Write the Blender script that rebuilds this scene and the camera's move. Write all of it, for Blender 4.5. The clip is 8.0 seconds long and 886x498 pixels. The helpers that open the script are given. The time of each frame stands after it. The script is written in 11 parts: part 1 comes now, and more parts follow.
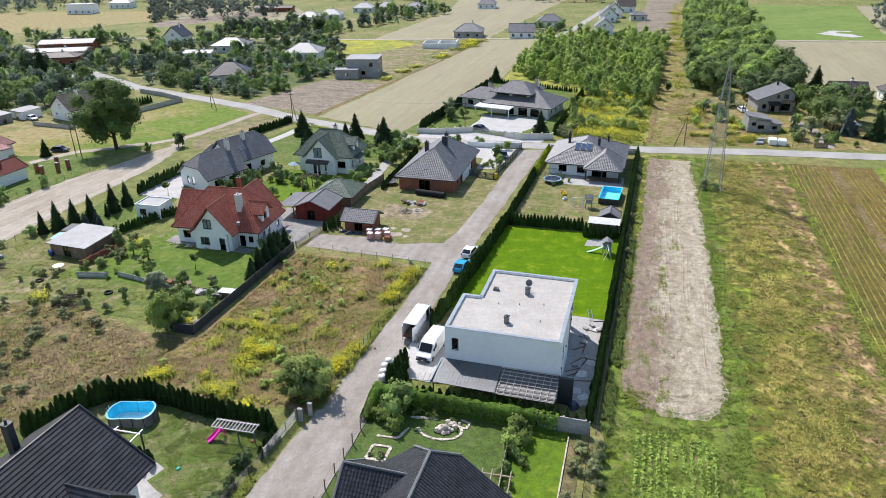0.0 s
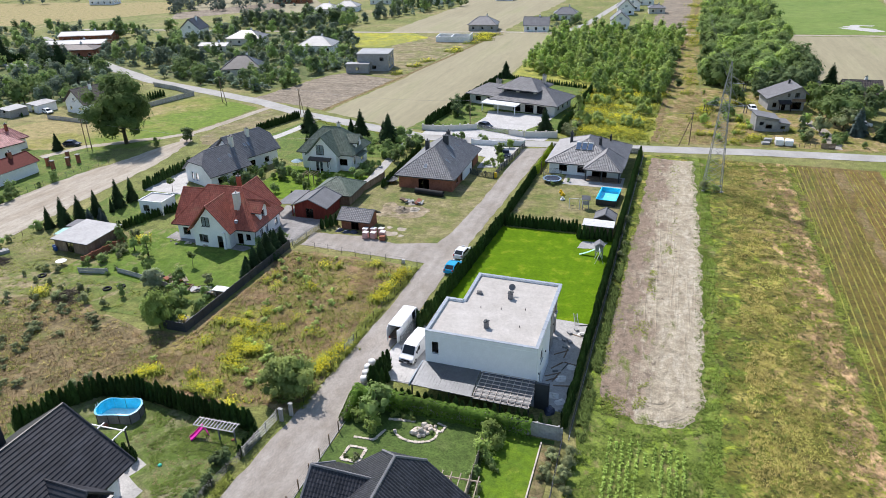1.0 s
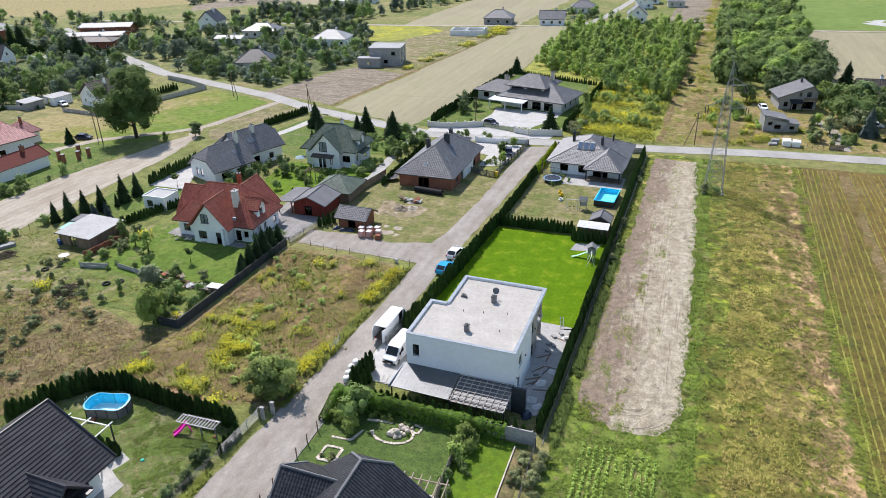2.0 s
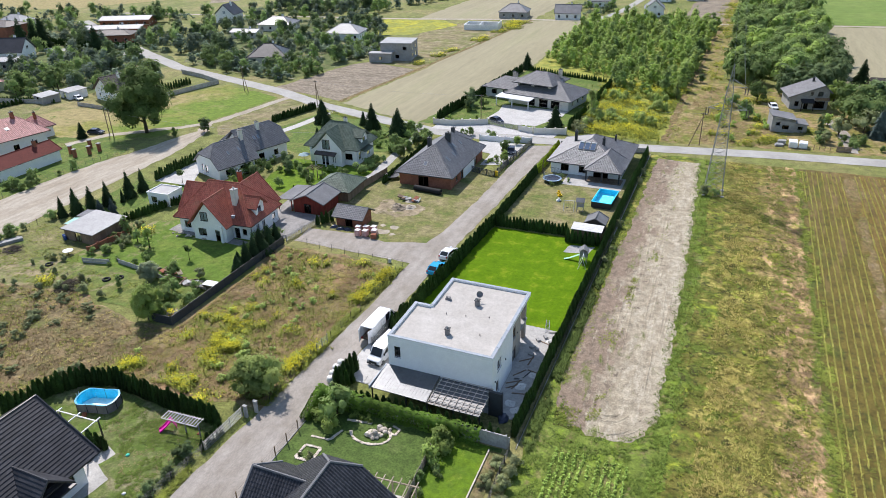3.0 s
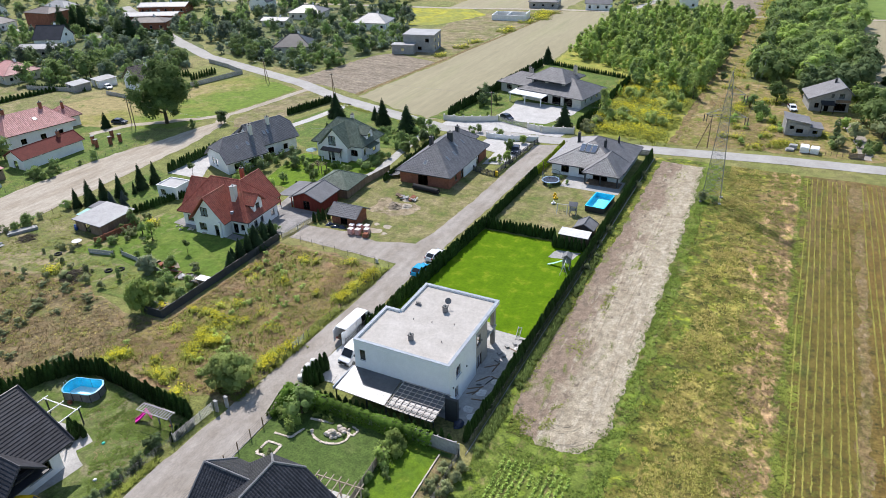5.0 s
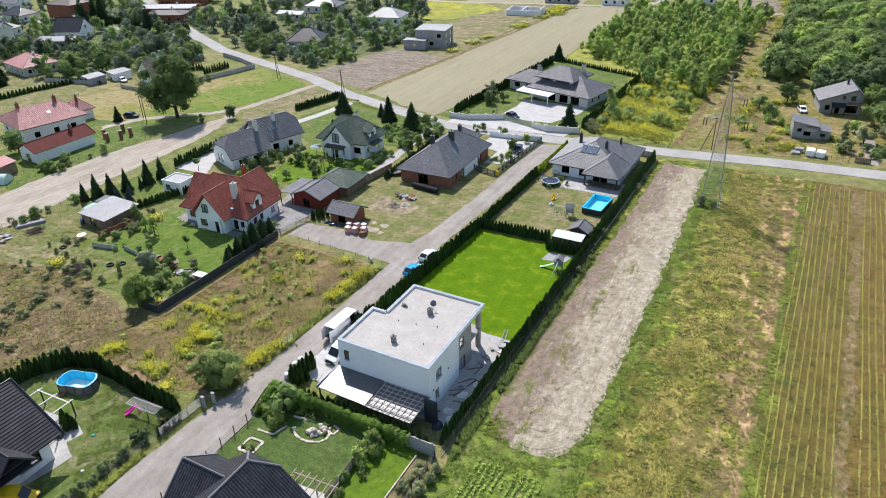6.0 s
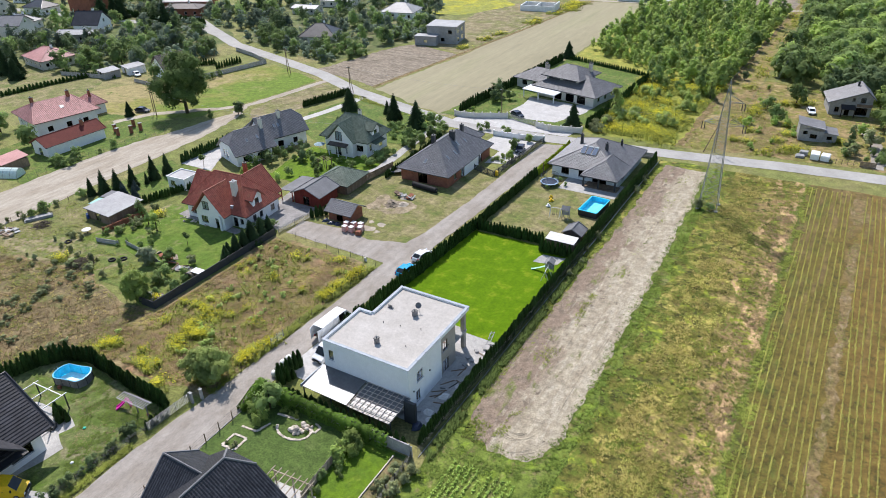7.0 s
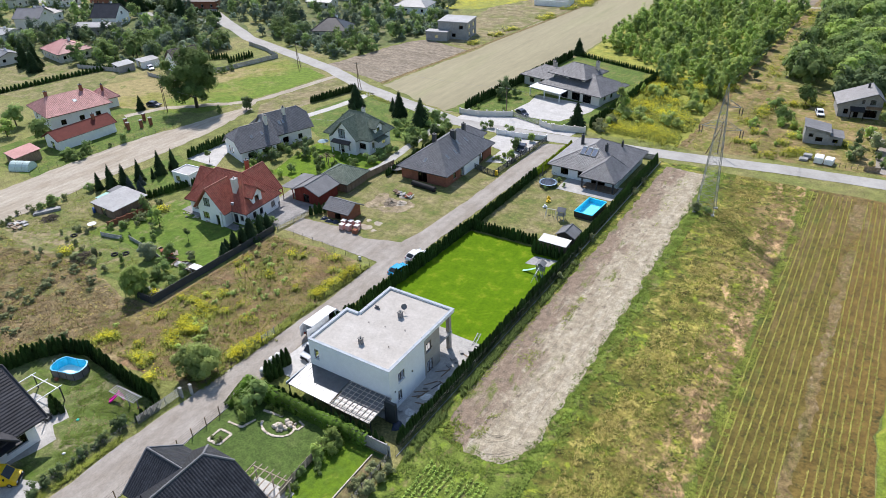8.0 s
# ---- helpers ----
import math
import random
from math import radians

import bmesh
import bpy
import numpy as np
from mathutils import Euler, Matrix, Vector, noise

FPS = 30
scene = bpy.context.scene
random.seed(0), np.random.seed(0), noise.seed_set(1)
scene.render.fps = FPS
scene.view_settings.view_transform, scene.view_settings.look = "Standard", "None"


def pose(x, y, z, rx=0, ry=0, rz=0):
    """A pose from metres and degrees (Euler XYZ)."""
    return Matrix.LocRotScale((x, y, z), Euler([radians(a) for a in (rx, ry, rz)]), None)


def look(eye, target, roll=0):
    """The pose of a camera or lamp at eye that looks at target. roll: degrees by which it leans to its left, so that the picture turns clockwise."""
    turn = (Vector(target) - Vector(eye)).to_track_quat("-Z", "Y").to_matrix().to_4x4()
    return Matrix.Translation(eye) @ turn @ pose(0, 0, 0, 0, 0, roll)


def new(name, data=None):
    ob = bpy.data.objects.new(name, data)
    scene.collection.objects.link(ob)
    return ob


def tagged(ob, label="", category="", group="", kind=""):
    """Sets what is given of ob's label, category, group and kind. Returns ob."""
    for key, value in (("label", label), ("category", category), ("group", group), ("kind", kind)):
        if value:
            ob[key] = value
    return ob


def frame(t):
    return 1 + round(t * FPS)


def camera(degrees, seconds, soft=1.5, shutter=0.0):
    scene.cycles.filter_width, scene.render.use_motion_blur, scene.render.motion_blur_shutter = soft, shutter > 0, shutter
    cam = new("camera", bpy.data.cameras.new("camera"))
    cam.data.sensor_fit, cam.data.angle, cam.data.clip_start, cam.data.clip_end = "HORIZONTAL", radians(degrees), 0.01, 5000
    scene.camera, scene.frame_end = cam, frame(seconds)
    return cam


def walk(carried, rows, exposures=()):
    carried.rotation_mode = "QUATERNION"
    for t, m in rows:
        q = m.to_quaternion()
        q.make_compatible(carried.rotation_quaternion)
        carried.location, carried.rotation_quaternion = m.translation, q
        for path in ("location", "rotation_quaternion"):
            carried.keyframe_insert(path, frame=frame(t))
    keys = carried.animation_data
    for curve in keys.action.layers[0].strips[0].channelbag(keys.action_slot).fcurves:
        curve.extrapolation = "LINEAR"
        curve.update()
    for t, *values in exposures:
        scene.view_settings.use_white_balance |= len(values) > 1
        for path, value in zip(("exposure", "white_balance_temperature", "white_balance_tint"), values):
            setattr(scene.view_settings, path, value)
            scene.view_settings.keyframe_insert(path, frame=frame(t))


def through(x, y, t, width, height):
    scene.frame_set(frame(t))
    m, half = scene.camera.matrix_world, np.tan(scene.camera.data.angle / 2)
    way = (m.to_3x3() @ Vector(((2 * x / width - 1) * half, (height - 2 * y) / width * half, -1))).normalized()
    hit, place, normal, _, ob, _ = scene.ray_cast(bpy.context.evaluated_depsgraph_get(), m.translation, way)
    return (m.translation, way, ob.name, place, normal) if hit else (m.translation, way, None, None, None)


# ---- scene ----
cam = camera(65.3, 8.0, soft=0.5)
PATH = [
    (0, (6.67, -68.268, 50.654), (6.143, -66.532, 49.812), -0.9),
    (0.5, (9.018, -67.591, 51.663), (8.464, -65.87, 50.808), -1.0),
    (1, (11.423, -67.064, 52.784), (10.841, -65.359, 51.916), -1.0),
    (1.5, (13.764, -66.337, 53.754), (13.154, -64.647, 52.873), -1.0),
    (3, (20.906, -64.007, 56.711), (20.214, -62.369, 55.795), -1.2),
    (3.5, (23.301, -63.164, 57.77), (22.582, -61.544, 56.843), -1.3),
    (4, (25.678, -62.3, 58.8), (24.933, -60.699, 57.862), -1.3),
    (4.5, (28.062, -61.435, 59.786), (27.291, -59.851, 58.838), -1.4),
    (6, (34.876, -58.535, 62.792), (34.032, -57.009, 61.812), -1.4),
    (6.5, (37.297, -57.29, 63.723), (36.427, -55.785, 62.734), -1.5),
    (7, (39.485, -56.366, 64.83), (38.594, -54.881, 63.83), -1.5),
    (7.5, (41.944, -55.215, 65.938), (41.028, -53.752, 64.927), -1.6),
    (8, (44.07, -54.081, 67.066), (43.134, -52.639, 66.043), -1.6),
]
walk(cam, [(t, look(eye, target, roll)) for t, eye, target, roll in PATH])

# ---- light ----
SUN_EL, SUN_AZ = 49.0, -46.0          # degrees above the ground; clockwise from +y
world = bpy.data.worlds.new("world")
scene.world = world
world.use_nodes = True
wn = world.node_tree
sky = wn.nodes.new("ShaderNodeTexSky")
sky.sky_type, sky.sun_disc = "NISHITA", False
sky.sun_elevation, sky.sun_rotation = radians(SUN_EL), radians(SUN_AZ)
sky.air_density, sky.dust_density = 1.0, 0.6
wn.nodes["Background"].inputs["Strength"].default_value = 0.15
wn.links.new(sky.outputs["Color"], wn.nodes["Background"].inputs["Color"])
sun_data = bpy.data.lights.new("sun", "SUN")
sun_data.energy, sun_data.angle, sun_data.color = 4.5, radians(0.6), (1.0, 0.945, 0.93)
sun = new("sun", sun_data)
to_sun = Vector((math.sin(radians(SUN_AZ)) * math.cos(radians(SUN_EL)), math.cos(radians(SUN_AZ)) * math.cos(radians(SUN_EL)), math.sin(radians(SUN_EL))))
sun.matrix_world = look(Vector((0, 0, 200)) + to_sun * 100, (0, 0, 200))
scene.view_settings.exposure = 0.25

# ---- materials ----
def nodes_of(m):
    m.use_nodes = True
    nt = m.node_tree
    return nt, nt.nodes["Principled BSDF"]


def add(nt, kind, **values):
    n = nt.nodes.new(kind)
    for k, v in values.items():
        n.inputs[k].default_value = v
    return n


def ramp(nt, cols):
    r = nt.nodes.new("ShaderNodeValToRGB")
    e = r.color_ramp.elements
    while len(e) < len(cols):
        e.new(0.5)
    for i, (p, c) in enumerate(cols):
        e[i].position, e[i].color = p, (*c, 1)
    return r


def surface(name, cols, big=0.3, fine=4.0, rough=0.9, bump=0.4, depth=0.05, metal=0.0, stretch=(1, 1, 1), lum=0.35, rnd=0.0, island=0.0, detail=6, distort=0.0, bands=None):
    """A surface in two scales: cols is a ramp over a broad noise, fine grain varies its value and gives relief."""
    m = bpy.data.materials.new(name)
    nt, b = nodes_of(m)
    geo = nt.nodes.new("ShaderNodeNewGeometry")
    mp = nt.nodes.new("ShaderNodeMapping")
    mp.inputs["Scale"].default_value = stretch
    nt.links.new(geo.outputs["Position"], mp.inputs["Vector"])
    n1 = add(nt, "ShaderNodeTexNoise", Scale=big, Detail=detail, Roughness=0.6, Distortion=distort)
    n2 = add(nt, "ShaderNodeTexNoise", Scale=fine, Detail=4, Roughness=0.7)
    nt.links.new(mp.outputs[0], n1.inputs["Vector"])
    nt.links.new(mp.outputs[0], n2.inputs["Vector"])
    r = ramp(nt, cols)
    nt.links.new(n1.outputs["Fac"], r.inputs["Fac"])
    hsv = nt.nodes.new("ShaderNodeHueSaturation")
    nt.links.new(r.outputs["Color"], hsv.inputs["Color"])
    mr = add(nt, "ShaderNodeMapRange")
    mr.inputs["From Min"].default_value, mr.inputs["From Max"].default_value = 0.3, 0.7
    mr.inputs["To Min"].default_value, mr.inputs["To Max"].default_value = 1 - lum, 1 + lum
    nt.links.new(n2.outputs["Fac"], mr.inputs["Value"])
    n3 = add(nt, "ShaderNodeTexNoise", Scale=(big * fine) ** 0.5, Detail=4, Roughness=0.65)
    nt.links.new(mp.outputs[0], n3.inputs["Vector"])
    r3 = add(nt, "ShaderNodeMapRange")
    r3.inputs["From Min"].default_value, r3.inputs["From Max"].default_value = 0.3, 0.7
    r3.inputs["To Min"].default_value, r3.inputs["To Max"].default_value = 1 - lum * 0.7, 1 + lum * 0.7
    nt.links.new(n3.outputs["Fac"], r3.inputs["Value"])
    both = nt.nodes.new("ShaderNodeMath")
    both.operation = "MULTIPLY"
    nt.links.new(mr.outputs["Result"], both.inputs[0])
    nt.links.new(r3.outputs["Result"], both.inputs[1])
    last = both.outputs[0]
    if bands:
        # long marks that run along y: spacing in metres, strength, wander
        space, amount, wander = bands
        wv = add(nt, "ShaderNodeTexWave", Scale=0.314 / space, Distortion=wander, Detail=3)
        wv.wave_type, wv.bands_direction = "BANDS", "X"
        wv.inputs["Detail Scale"].default_value = 0.6
        wm = nt.nodes.new("ShaderNodeMapping")
        wm.inputs["Scale"].default_value = (1, 0.06, 1)
        nt.links.new(geo.outputs["Position"], wm.inputs["Vector"])
        nt.links.new(wm.outputs[0], wv.inputs["Vector"])
        wr = add(nt, "ShaderNodeMapRange")
        wr.inputs["To Min"].default_value, wr.inputs["To Max"].default_value = 1 - amount, 1 + amount
        nt.links.new(wv.outputs["Fac"], wr.inputs["Value"])
        wx = nt.nodes.new("ShaderNodeMath")
        wx.operation = "MULTIPLY"
        nt.links.new(last, wx.inputs[0])
        nt.links.new(wr.outputs["Result"], wx.inputs[1])
        last = wx.outputs[0]
    for amount, source in ((rnd, ("ShaderNodeObjectInfo", "Random")), (island, ("ShaderNodeNewGeometry", "Random Per Island"))):
        if amount:
            src = nt.nodes.new(source[0])
            m2 = add(nt, "ShaderNodeMapRange")
            m2.inputs["To Min"].default_value, m2.inputs["To Max"].default_value = 1 - amount, 1 + amount
            nt.links.new(src.outputs[source[1]], m2.inputs["Value"])
            mul = nt.nodes.new("ShaderNodeMath")
            mul.operation = "MULTIPLY"
            nt.links.new(last, mul.inputs[0])
            nt.links.new(m2.outputs["Result"], mul.inputs[1])
            last = mul.outputs[0]
    nt.links.new(last, hsv.inputs["Value"])
    nt.links.new(hsv.outputs["Color"], b.inputs["Base Color"])
    b.inputs["Roughness"].default_value, b.inputs["Metallic"].default_value = rough, metal
    b.inputs["Specular IOR Level"].default_value = 0.25
    if bump:
        bp = add(nt, "ShaderNodeBump", Strength=bump, Distance=depth)
        nt.links.new(n2.outputs["Fac"], bp.inputs["Height"])
        nt.links.new(bp.outputs["Normal"], b.inputs["Normal"])
    return m


def leafy(name, dark, mid, light, through=0.25):
    """Leaves: each one takes its own green, each plant its own shade; some light passes through."""
    m = bpy.data.materials.new(name)
    nt, b = nodes_of(m)
    geo = nt.nodes.new("ShaderNodeNewGeometry")
    info = nt.nodes.new("ShaderNodeObjectInfo")
    near = lambda a: tuple(0.38 * p + 0.62 * q for p, q in zip(a, mid))
    r = ramp(nt, [(0.0, near(dark)), (0.5, mid), (1.0, near(light))])
    nt.links.new(geo.outputs["Random Per Island"], r.inputs["Fac"])
    hsv = nt.nodes.new("ShaderNodeHueSaturation")
    mr = add(nt, "ShaderNodeMapRange")
    mr.inputs["To Min"].default_value, mr.inputs["To Max"].default_value = 0.75, 1.25
    nt.links.new(info.outputs["Random"], mr.inputs["Value"])
    broad = add(nt, "ShaderNodeTexNoise", Scale=0.24, Detail=5, Roughness=0.62)
    nt.links.new(geo.outputs["Position"], broad.inputs["Vector"])
    m3 = add(nt, "ShaderNodeMapRange")
    m3.inputs["From Min"].default_value, m3.inputs["From Max"].default_value = 0.3, 0.7
    m3.inputs["To Min"].default_value, m3.inputs["To Max"].default_value = 0.64, 1.38
    nt.links.new(broad.outputs["Fac"], m3.inputs["Value"])
    mul = nt.nodes.new("ShaderNodeMath")
    mul.operation = "MULTIPLY"
    nt.links.new(mr.outputs["Result"], mul.inputs[0])
    nt.links.new(m3.outputs["Result"], mul.inputs[1])
    nt.links.new(mul.outputs[0], hsv.inputs["Value"])
    nt.links.new(r.outputs["Color"], hsv.inputs["Color"])
    nt.links.new(hsv.outputs["Color"], b.inputs["Base Color"])
    b.inputs["Roughness"].default_value = 0.85
    b.inputs["Specular IOR Level"].default_value = 0.2
    tr = nt.nodes.new("ShaderNodeBsdfTranslucent")
    nt.links.new(hsv.outputs["Color"], tr.inputs["Color"])
    mix = nt.nodes.new("ShaderNodeMixShader")
    mix.inputs[0].default_value = through
    nt.links.new(b.outputs[0], mix.inputs[1])
    nt.links.new(tr.outputs[0], mix.inputs[2])
    nt.links.new(mix.outputs[0], nt.nodes["Material Output"].inputs["Surface"])
    return m


def layered(name, base, layers, fine=4.0, lum=0.4, bump=0.8, depth=0.1, rough=0.95):
    """Ground in patches: each layer is (colour, scale, low, high, stretch, offset, slope in x, slope in y) laid over the last where its noise is high."""
    m = bpy.data.materials.new(name)
    nt, b = nodes_of(m)
    geo = nt.nodes.new("ShaderNodeNewGeometry")
    last = None
    for colour, scale, low, high, stretch, off, gx, gy, g0 in layers:
        mp = nt.nodes.new("ShaderNodeMapping")
        mp.inputs["Scale"].default_value, mp.inputs["Location"].default_value = stretch, (off, off * 1.7, off * 0.3)
        nt.links.new(geo.outputs["Position"], mp.inputs["Vector"])
        n = add(nt, "ShaderNodeTexNoise", Scale=scale, Detail=8, Roughness=0.68, Distortion=0.3)
        nt.links.new(mp.outputs[0], n.inputs["Vector"])
        f = n.outputs["Fac"]
        if gx or gy:
            dot = nt.nodes.new("ShaderNodeVectorMath")
            dot.operation = "DOT_PRODUCT"
            dot.inputs[1].default_value = (gx, gy, 0)
            nt.links.new(geo.outputs["Position"], dot.inputs[0])
            cl = nt.nodes.new("ShaderNodeClamp")
            cl.inputs["Min"].default_value, cl.inputs["Max"].default_value = -0.3, 0.3
            sh = nt.nodes.new("ShaderNodeMath")
            sh.operation = "ADD"
            sh.inputs[1].default_value = g0
            nt.links.new(dot.outputs["Value"], sh.inputs[0])
            nt.links.new(sh.outputs[0], cl.inputs["Value"])
            ad = nt.nodes.new("ShaderNodeMath")
            ad.operation = "ADD"
            nt.links.new(f, ad.inputs[0])
            nt.links.new(cl.outputs[0], ad.inputs[1])
            f = ad.outputs[0]
        mr = add(nt, "ShaderNodeMapRange")
        mr.inputs["From Min"].default_value, mr.inputs["From Max"].default_value = low, high
        nt.links.new(f, mr.inputs["Value"])
        mx = nt.nodes.new("ShaderNodeMix")
        mx.data_type = "RGBA"
        nt.links.new(mr.outputs["Result"], mx.inputs[0])
        if last:
            nt.links.new(last, mx.inputs[6])
        else:
            mx.inputs[6].default_value = (*base, 1)
        mx.inputs[7].default_value = (*colour, 1)
        last = mx.outputs[2]
    hsv = nt.nodes.new("ShaderNodeHueSaturation")
    nt.links.new(last, hsv.inputs["Color"])
    n2 = add(nt, "ShaderNodeTexNoise", Scale=fine, Detail=5, Roughness=0.75)
    nt.links.new(geo.outputs["Position"], n2.inputs["Vector"])
    vr = add(nt, "ShaderNodeMapRange")
    vr.inputs["From Min"].default_value, vr.inputs["From Max"].default_value = 0.3, 0.7
    vr.inputs["To Min"].default_value, vr.inputs["To Max"].default_value = 1 - lum * 0.8, 1 + lum * 0.8
    nt.links.new(n2.outputs["Fac"], vr.inputs["Value"])
    n3 = add(nt, "ShaderNodeTexNoise", Scale=fine * 0.24, Detail=3, Roughness=0.6)
    nt.links.new(geo.outputs["Position"], n3.inputs["Vector"])
    v3 = add(nt, "ShaderNodeMapRange")
    v3.inputs["From Min"].default_value, v3.inputs["From Max"].default_value = 0.3, 0.7
    v3.inputs["To Min"].default_value, v3.inputs["To Max"].default_value = 1 - lum * 0.75, 1 + lum * 0.75
    nt.links.new(n3.outputs["Fac"], v3.inputs["Value"])
    both = nt.nodes.new("ShaderNodeMath")
    both.operation = "MULTIPLY"
    nt.links.new(vr.outputs["Result"], both.inputs[0])
    nt.links.new(v3.outputs["Result"], both.inputs[1])
    nt.links.new(both.outputs[0], hsv.inputs["Value"])
    nt.links.new(hsv.outputs["Color"], b.inputs["Base Color"])
    b.inputs["Roughness"].default_value = rough
    b.inputs["Specular IOR Level"].default_value = 0.2
    bp = add(nt, "ShaderNodeBump", Strength=bump, Distance=depth)
    nt.links.new(n2.outputs["Fac"], bp.inputs["Height"])
    nt.links.new(bp.outputs["Normal"], b.inputs["Normal"])
    return m


def plain(name, col, rough=0.5, metal=0.0, lum=0.12, fine=3.0, bump=0.05):
    c2 = tuple(min(1, c * 1.08) for c in col)
    c1 = tuple(c * 0.9 for c in col)
    return surface(name, [(0.3, c1), (0.7, c2)], big=0.6, fine=fine, rough=rough, bump=bump, depth=0.01, metal=metal, lum=lum)


def glassy(name):
    m = bpy.data.materials.new(name)
    nt, b = nodes_of(m)
    b.inputs["Base Color"].default_value = (0.55, 0.62, 0.65, 1)
    b.inputs["Transmission Weight"].default_value = 1.0
    b.inputs["Roughness"].default_value = 0.02
    b.inputs["IOR"].default_value = 1.2
    return m


GRASS = surface("grass_ground", [(0.3, (0.13, 0.16, 0.035)), (0.5, (0.185, 0.195, 0.055)), (0.7, (0.27, 0.225, 0.10))], big=0.05, fine=3.0, lum=0.5, bump=0.8, depth=0.15, detail=9)
MEADOW = layered("meadow_ground", (0.15, 0.137, 0.03), [((0.27, 0.19, 0.082), 0.2, 0.48, 0.60, (1, 0.7, 1), 3, 0.012, 0, -0.38), ((0.115, 0.15, 0.022), 0.3, 0.49, 0.59, (1, 0.8, 1), 11, -0.02, 0, 0.5), ((0.37, 0.31, 0.085), 0.4, 0.53, 0.63, (0.9, 0.8, 1), 23, 0, 0, 0), ((0.06, 0.062, 0.016), 0.7, 0.54, 0.61, (1, 1, 1), 51, 0, 0, 0), ((0.47, 0.31, 0.16), 0.28, 0.545, 0.61, (1.3, 0.5, 1), 71, 0.02, 0, -0.66), ((0.24, 0.27, 0.03), 0.5, 0.57, 0.64, (1, 1, 1), 31, 0, 0, 0), ((0.115, 0.145, 0.026), 0.4, 0.48, 0.6, (1, 0.6, 1), 81, 0.15, 0, -5.55)], fine=2.0, lum=0.55, bump=1.0, depth=0.12)
STRIPGRASS = layered("strip_grass", (0.145, 0.19, 0.034), [((0.2, 0.175, 0.07), 0.4, 0.52, 0.62, (1, 0.6, 1), 8, 0, 0, 0), ((0.18, 0.25, 0.03), 0.5, 0.52, 0.62, (1, 0.7, 1), 28, 0, 0, 0), ((0.075, 0.105, 0.022), 0.7, 0.54, 0.62, (1, 1, 1), 48, 0, 0, 0)], fine=3.0, lum=0.45, bump=1.0, depth=0.1)
ROUGHLAND = layered("rough_ground", (0.185, 0.17, 0.045), [((0.28, 0.205, 0.095), 0.22, 0.46, 0.58, (1, 0.6, 1), 3, 0, 0, 0), ((0.14, 0.175, 0.025), 0.4, 0.53, 0.65, (1, 0.8, 1), 11, 0, 0, 0), ((0.38, 0.29, 0.15), 0.4, 0.53, 0.66, (0.9, 0.6, 1), 23, 0, 0, 0), ((0.25, 0.25, 0.035), 0.7, 0.58, 0.68, (1, 1, 1), 31, 0, 0, 0)], fine=3.0, lum=0.45, bump=1.0, depth=0.12)
WEEDY = layered("weedy_ground", (0.27, 0.205, 0.105), [((0.175, 0.17, 0.055), 0.22, 0.48, 0.58, (1, 1, 1), 5, 0, 0, 0), ((0.29, 0.18, 0.1), 0.26, 0.5, 0.6, (1, 1, 1), 13, 0, 0, 0), ((0.42, 0.34, 0.18), 0.45, 0.57, 0.68, (1, 1, 1), 29, 0, 0, 0), ((0.1, 0.095, 0.04), 0.6, 0.56, 0.65, (1, 1, 1), 53, 0, 0, 0)], fine=2.4, lum=0.45, bump=1.0, depth=0.14)
LAWN = surface("mown_lawn", [(0.35, (0.085, 0.163, 0.00261)), (0.55, (0.105, 0.196, 0.00348)), (0.66, (0.174, 0.244, 0.0104))], big=0.4, fine=7.0, lum=0.2, bump=0.4, depth=0.05)
LAWN.node_tree.nodes["Principled BSDF"].inputs["Specular IOR Level"].default_value = 0.08
SHORTGRASS = surface("short_garden_lawn", [(0.3, (0.06, 0.1, 0.02)), (0.55, (0.08, 0.125, 0.026)), (0.75, (0.115, 0.145, 0.045))], big=0.3, fine=4.0, lum=0.4, bump=0.5, depth=0.08, detail=8)
GARDEN = surface("garden_grass", [(0.3, (0.07, 0.125, 0.016)), (0.5, (0.105, 0.155, 0.024)), (0.7, (0.185, 0.18, 0.055))], big=0.25, fine=4.5, lum=0.5, bump=0.6, depth=0.1, detail=8)
DRYLAWN = surface("dry_lawn", [(0.3, (0.10, 0.145, 0.025)), (0.48, (0.175, 0.172, 0.057)), (0.68, (0.275, 0.228, 0.118))], big=0.22, fine=4.0, lum=0.5, bump=0.6, depth=0.1)
PARK = layered("green_meadow", (0.14, 0.205, 0.028), [((0.235, 0.225, 0.06), 0.08, 0.45, 0.62, (1, 1, 1), 5, -0.012, 0, -1.54), ((0.31, 0.255, 0.115), 0.1, 0.52, 0.66, (1, 1, 1), 21, -0.01, 0, -1.32), ((0.105, 0.16, 0.02), 0.3, 0.56, 0.68, (1, 1, 1), 33, 0, 0, 0)], fine=2.5, lum=0.33, bump=0.6, depth=0.08)
# Yard greens are greyed here to stand in for haze over the village.
YARD_HAZE = layered("hazed_village_yard", (0.12, 0.145, 0.05), [((0.2, 0.19, 0.09), 0.06, 0.48, 0.6, (1, 1, 1), 5, 0, 0, 0), ((0.08, 0.11, 0.035), 0.15, 0.5, 0.62, (1, 1, 1), 15, 0, 0, 0), ((0.27, 0.24, 0.17), 0.1, 0.6, 0.68, (1, 1, 1), 25, 0, 0, 0)], fine=1.2, lum=0.35, bump=0.6, depth=0.15)
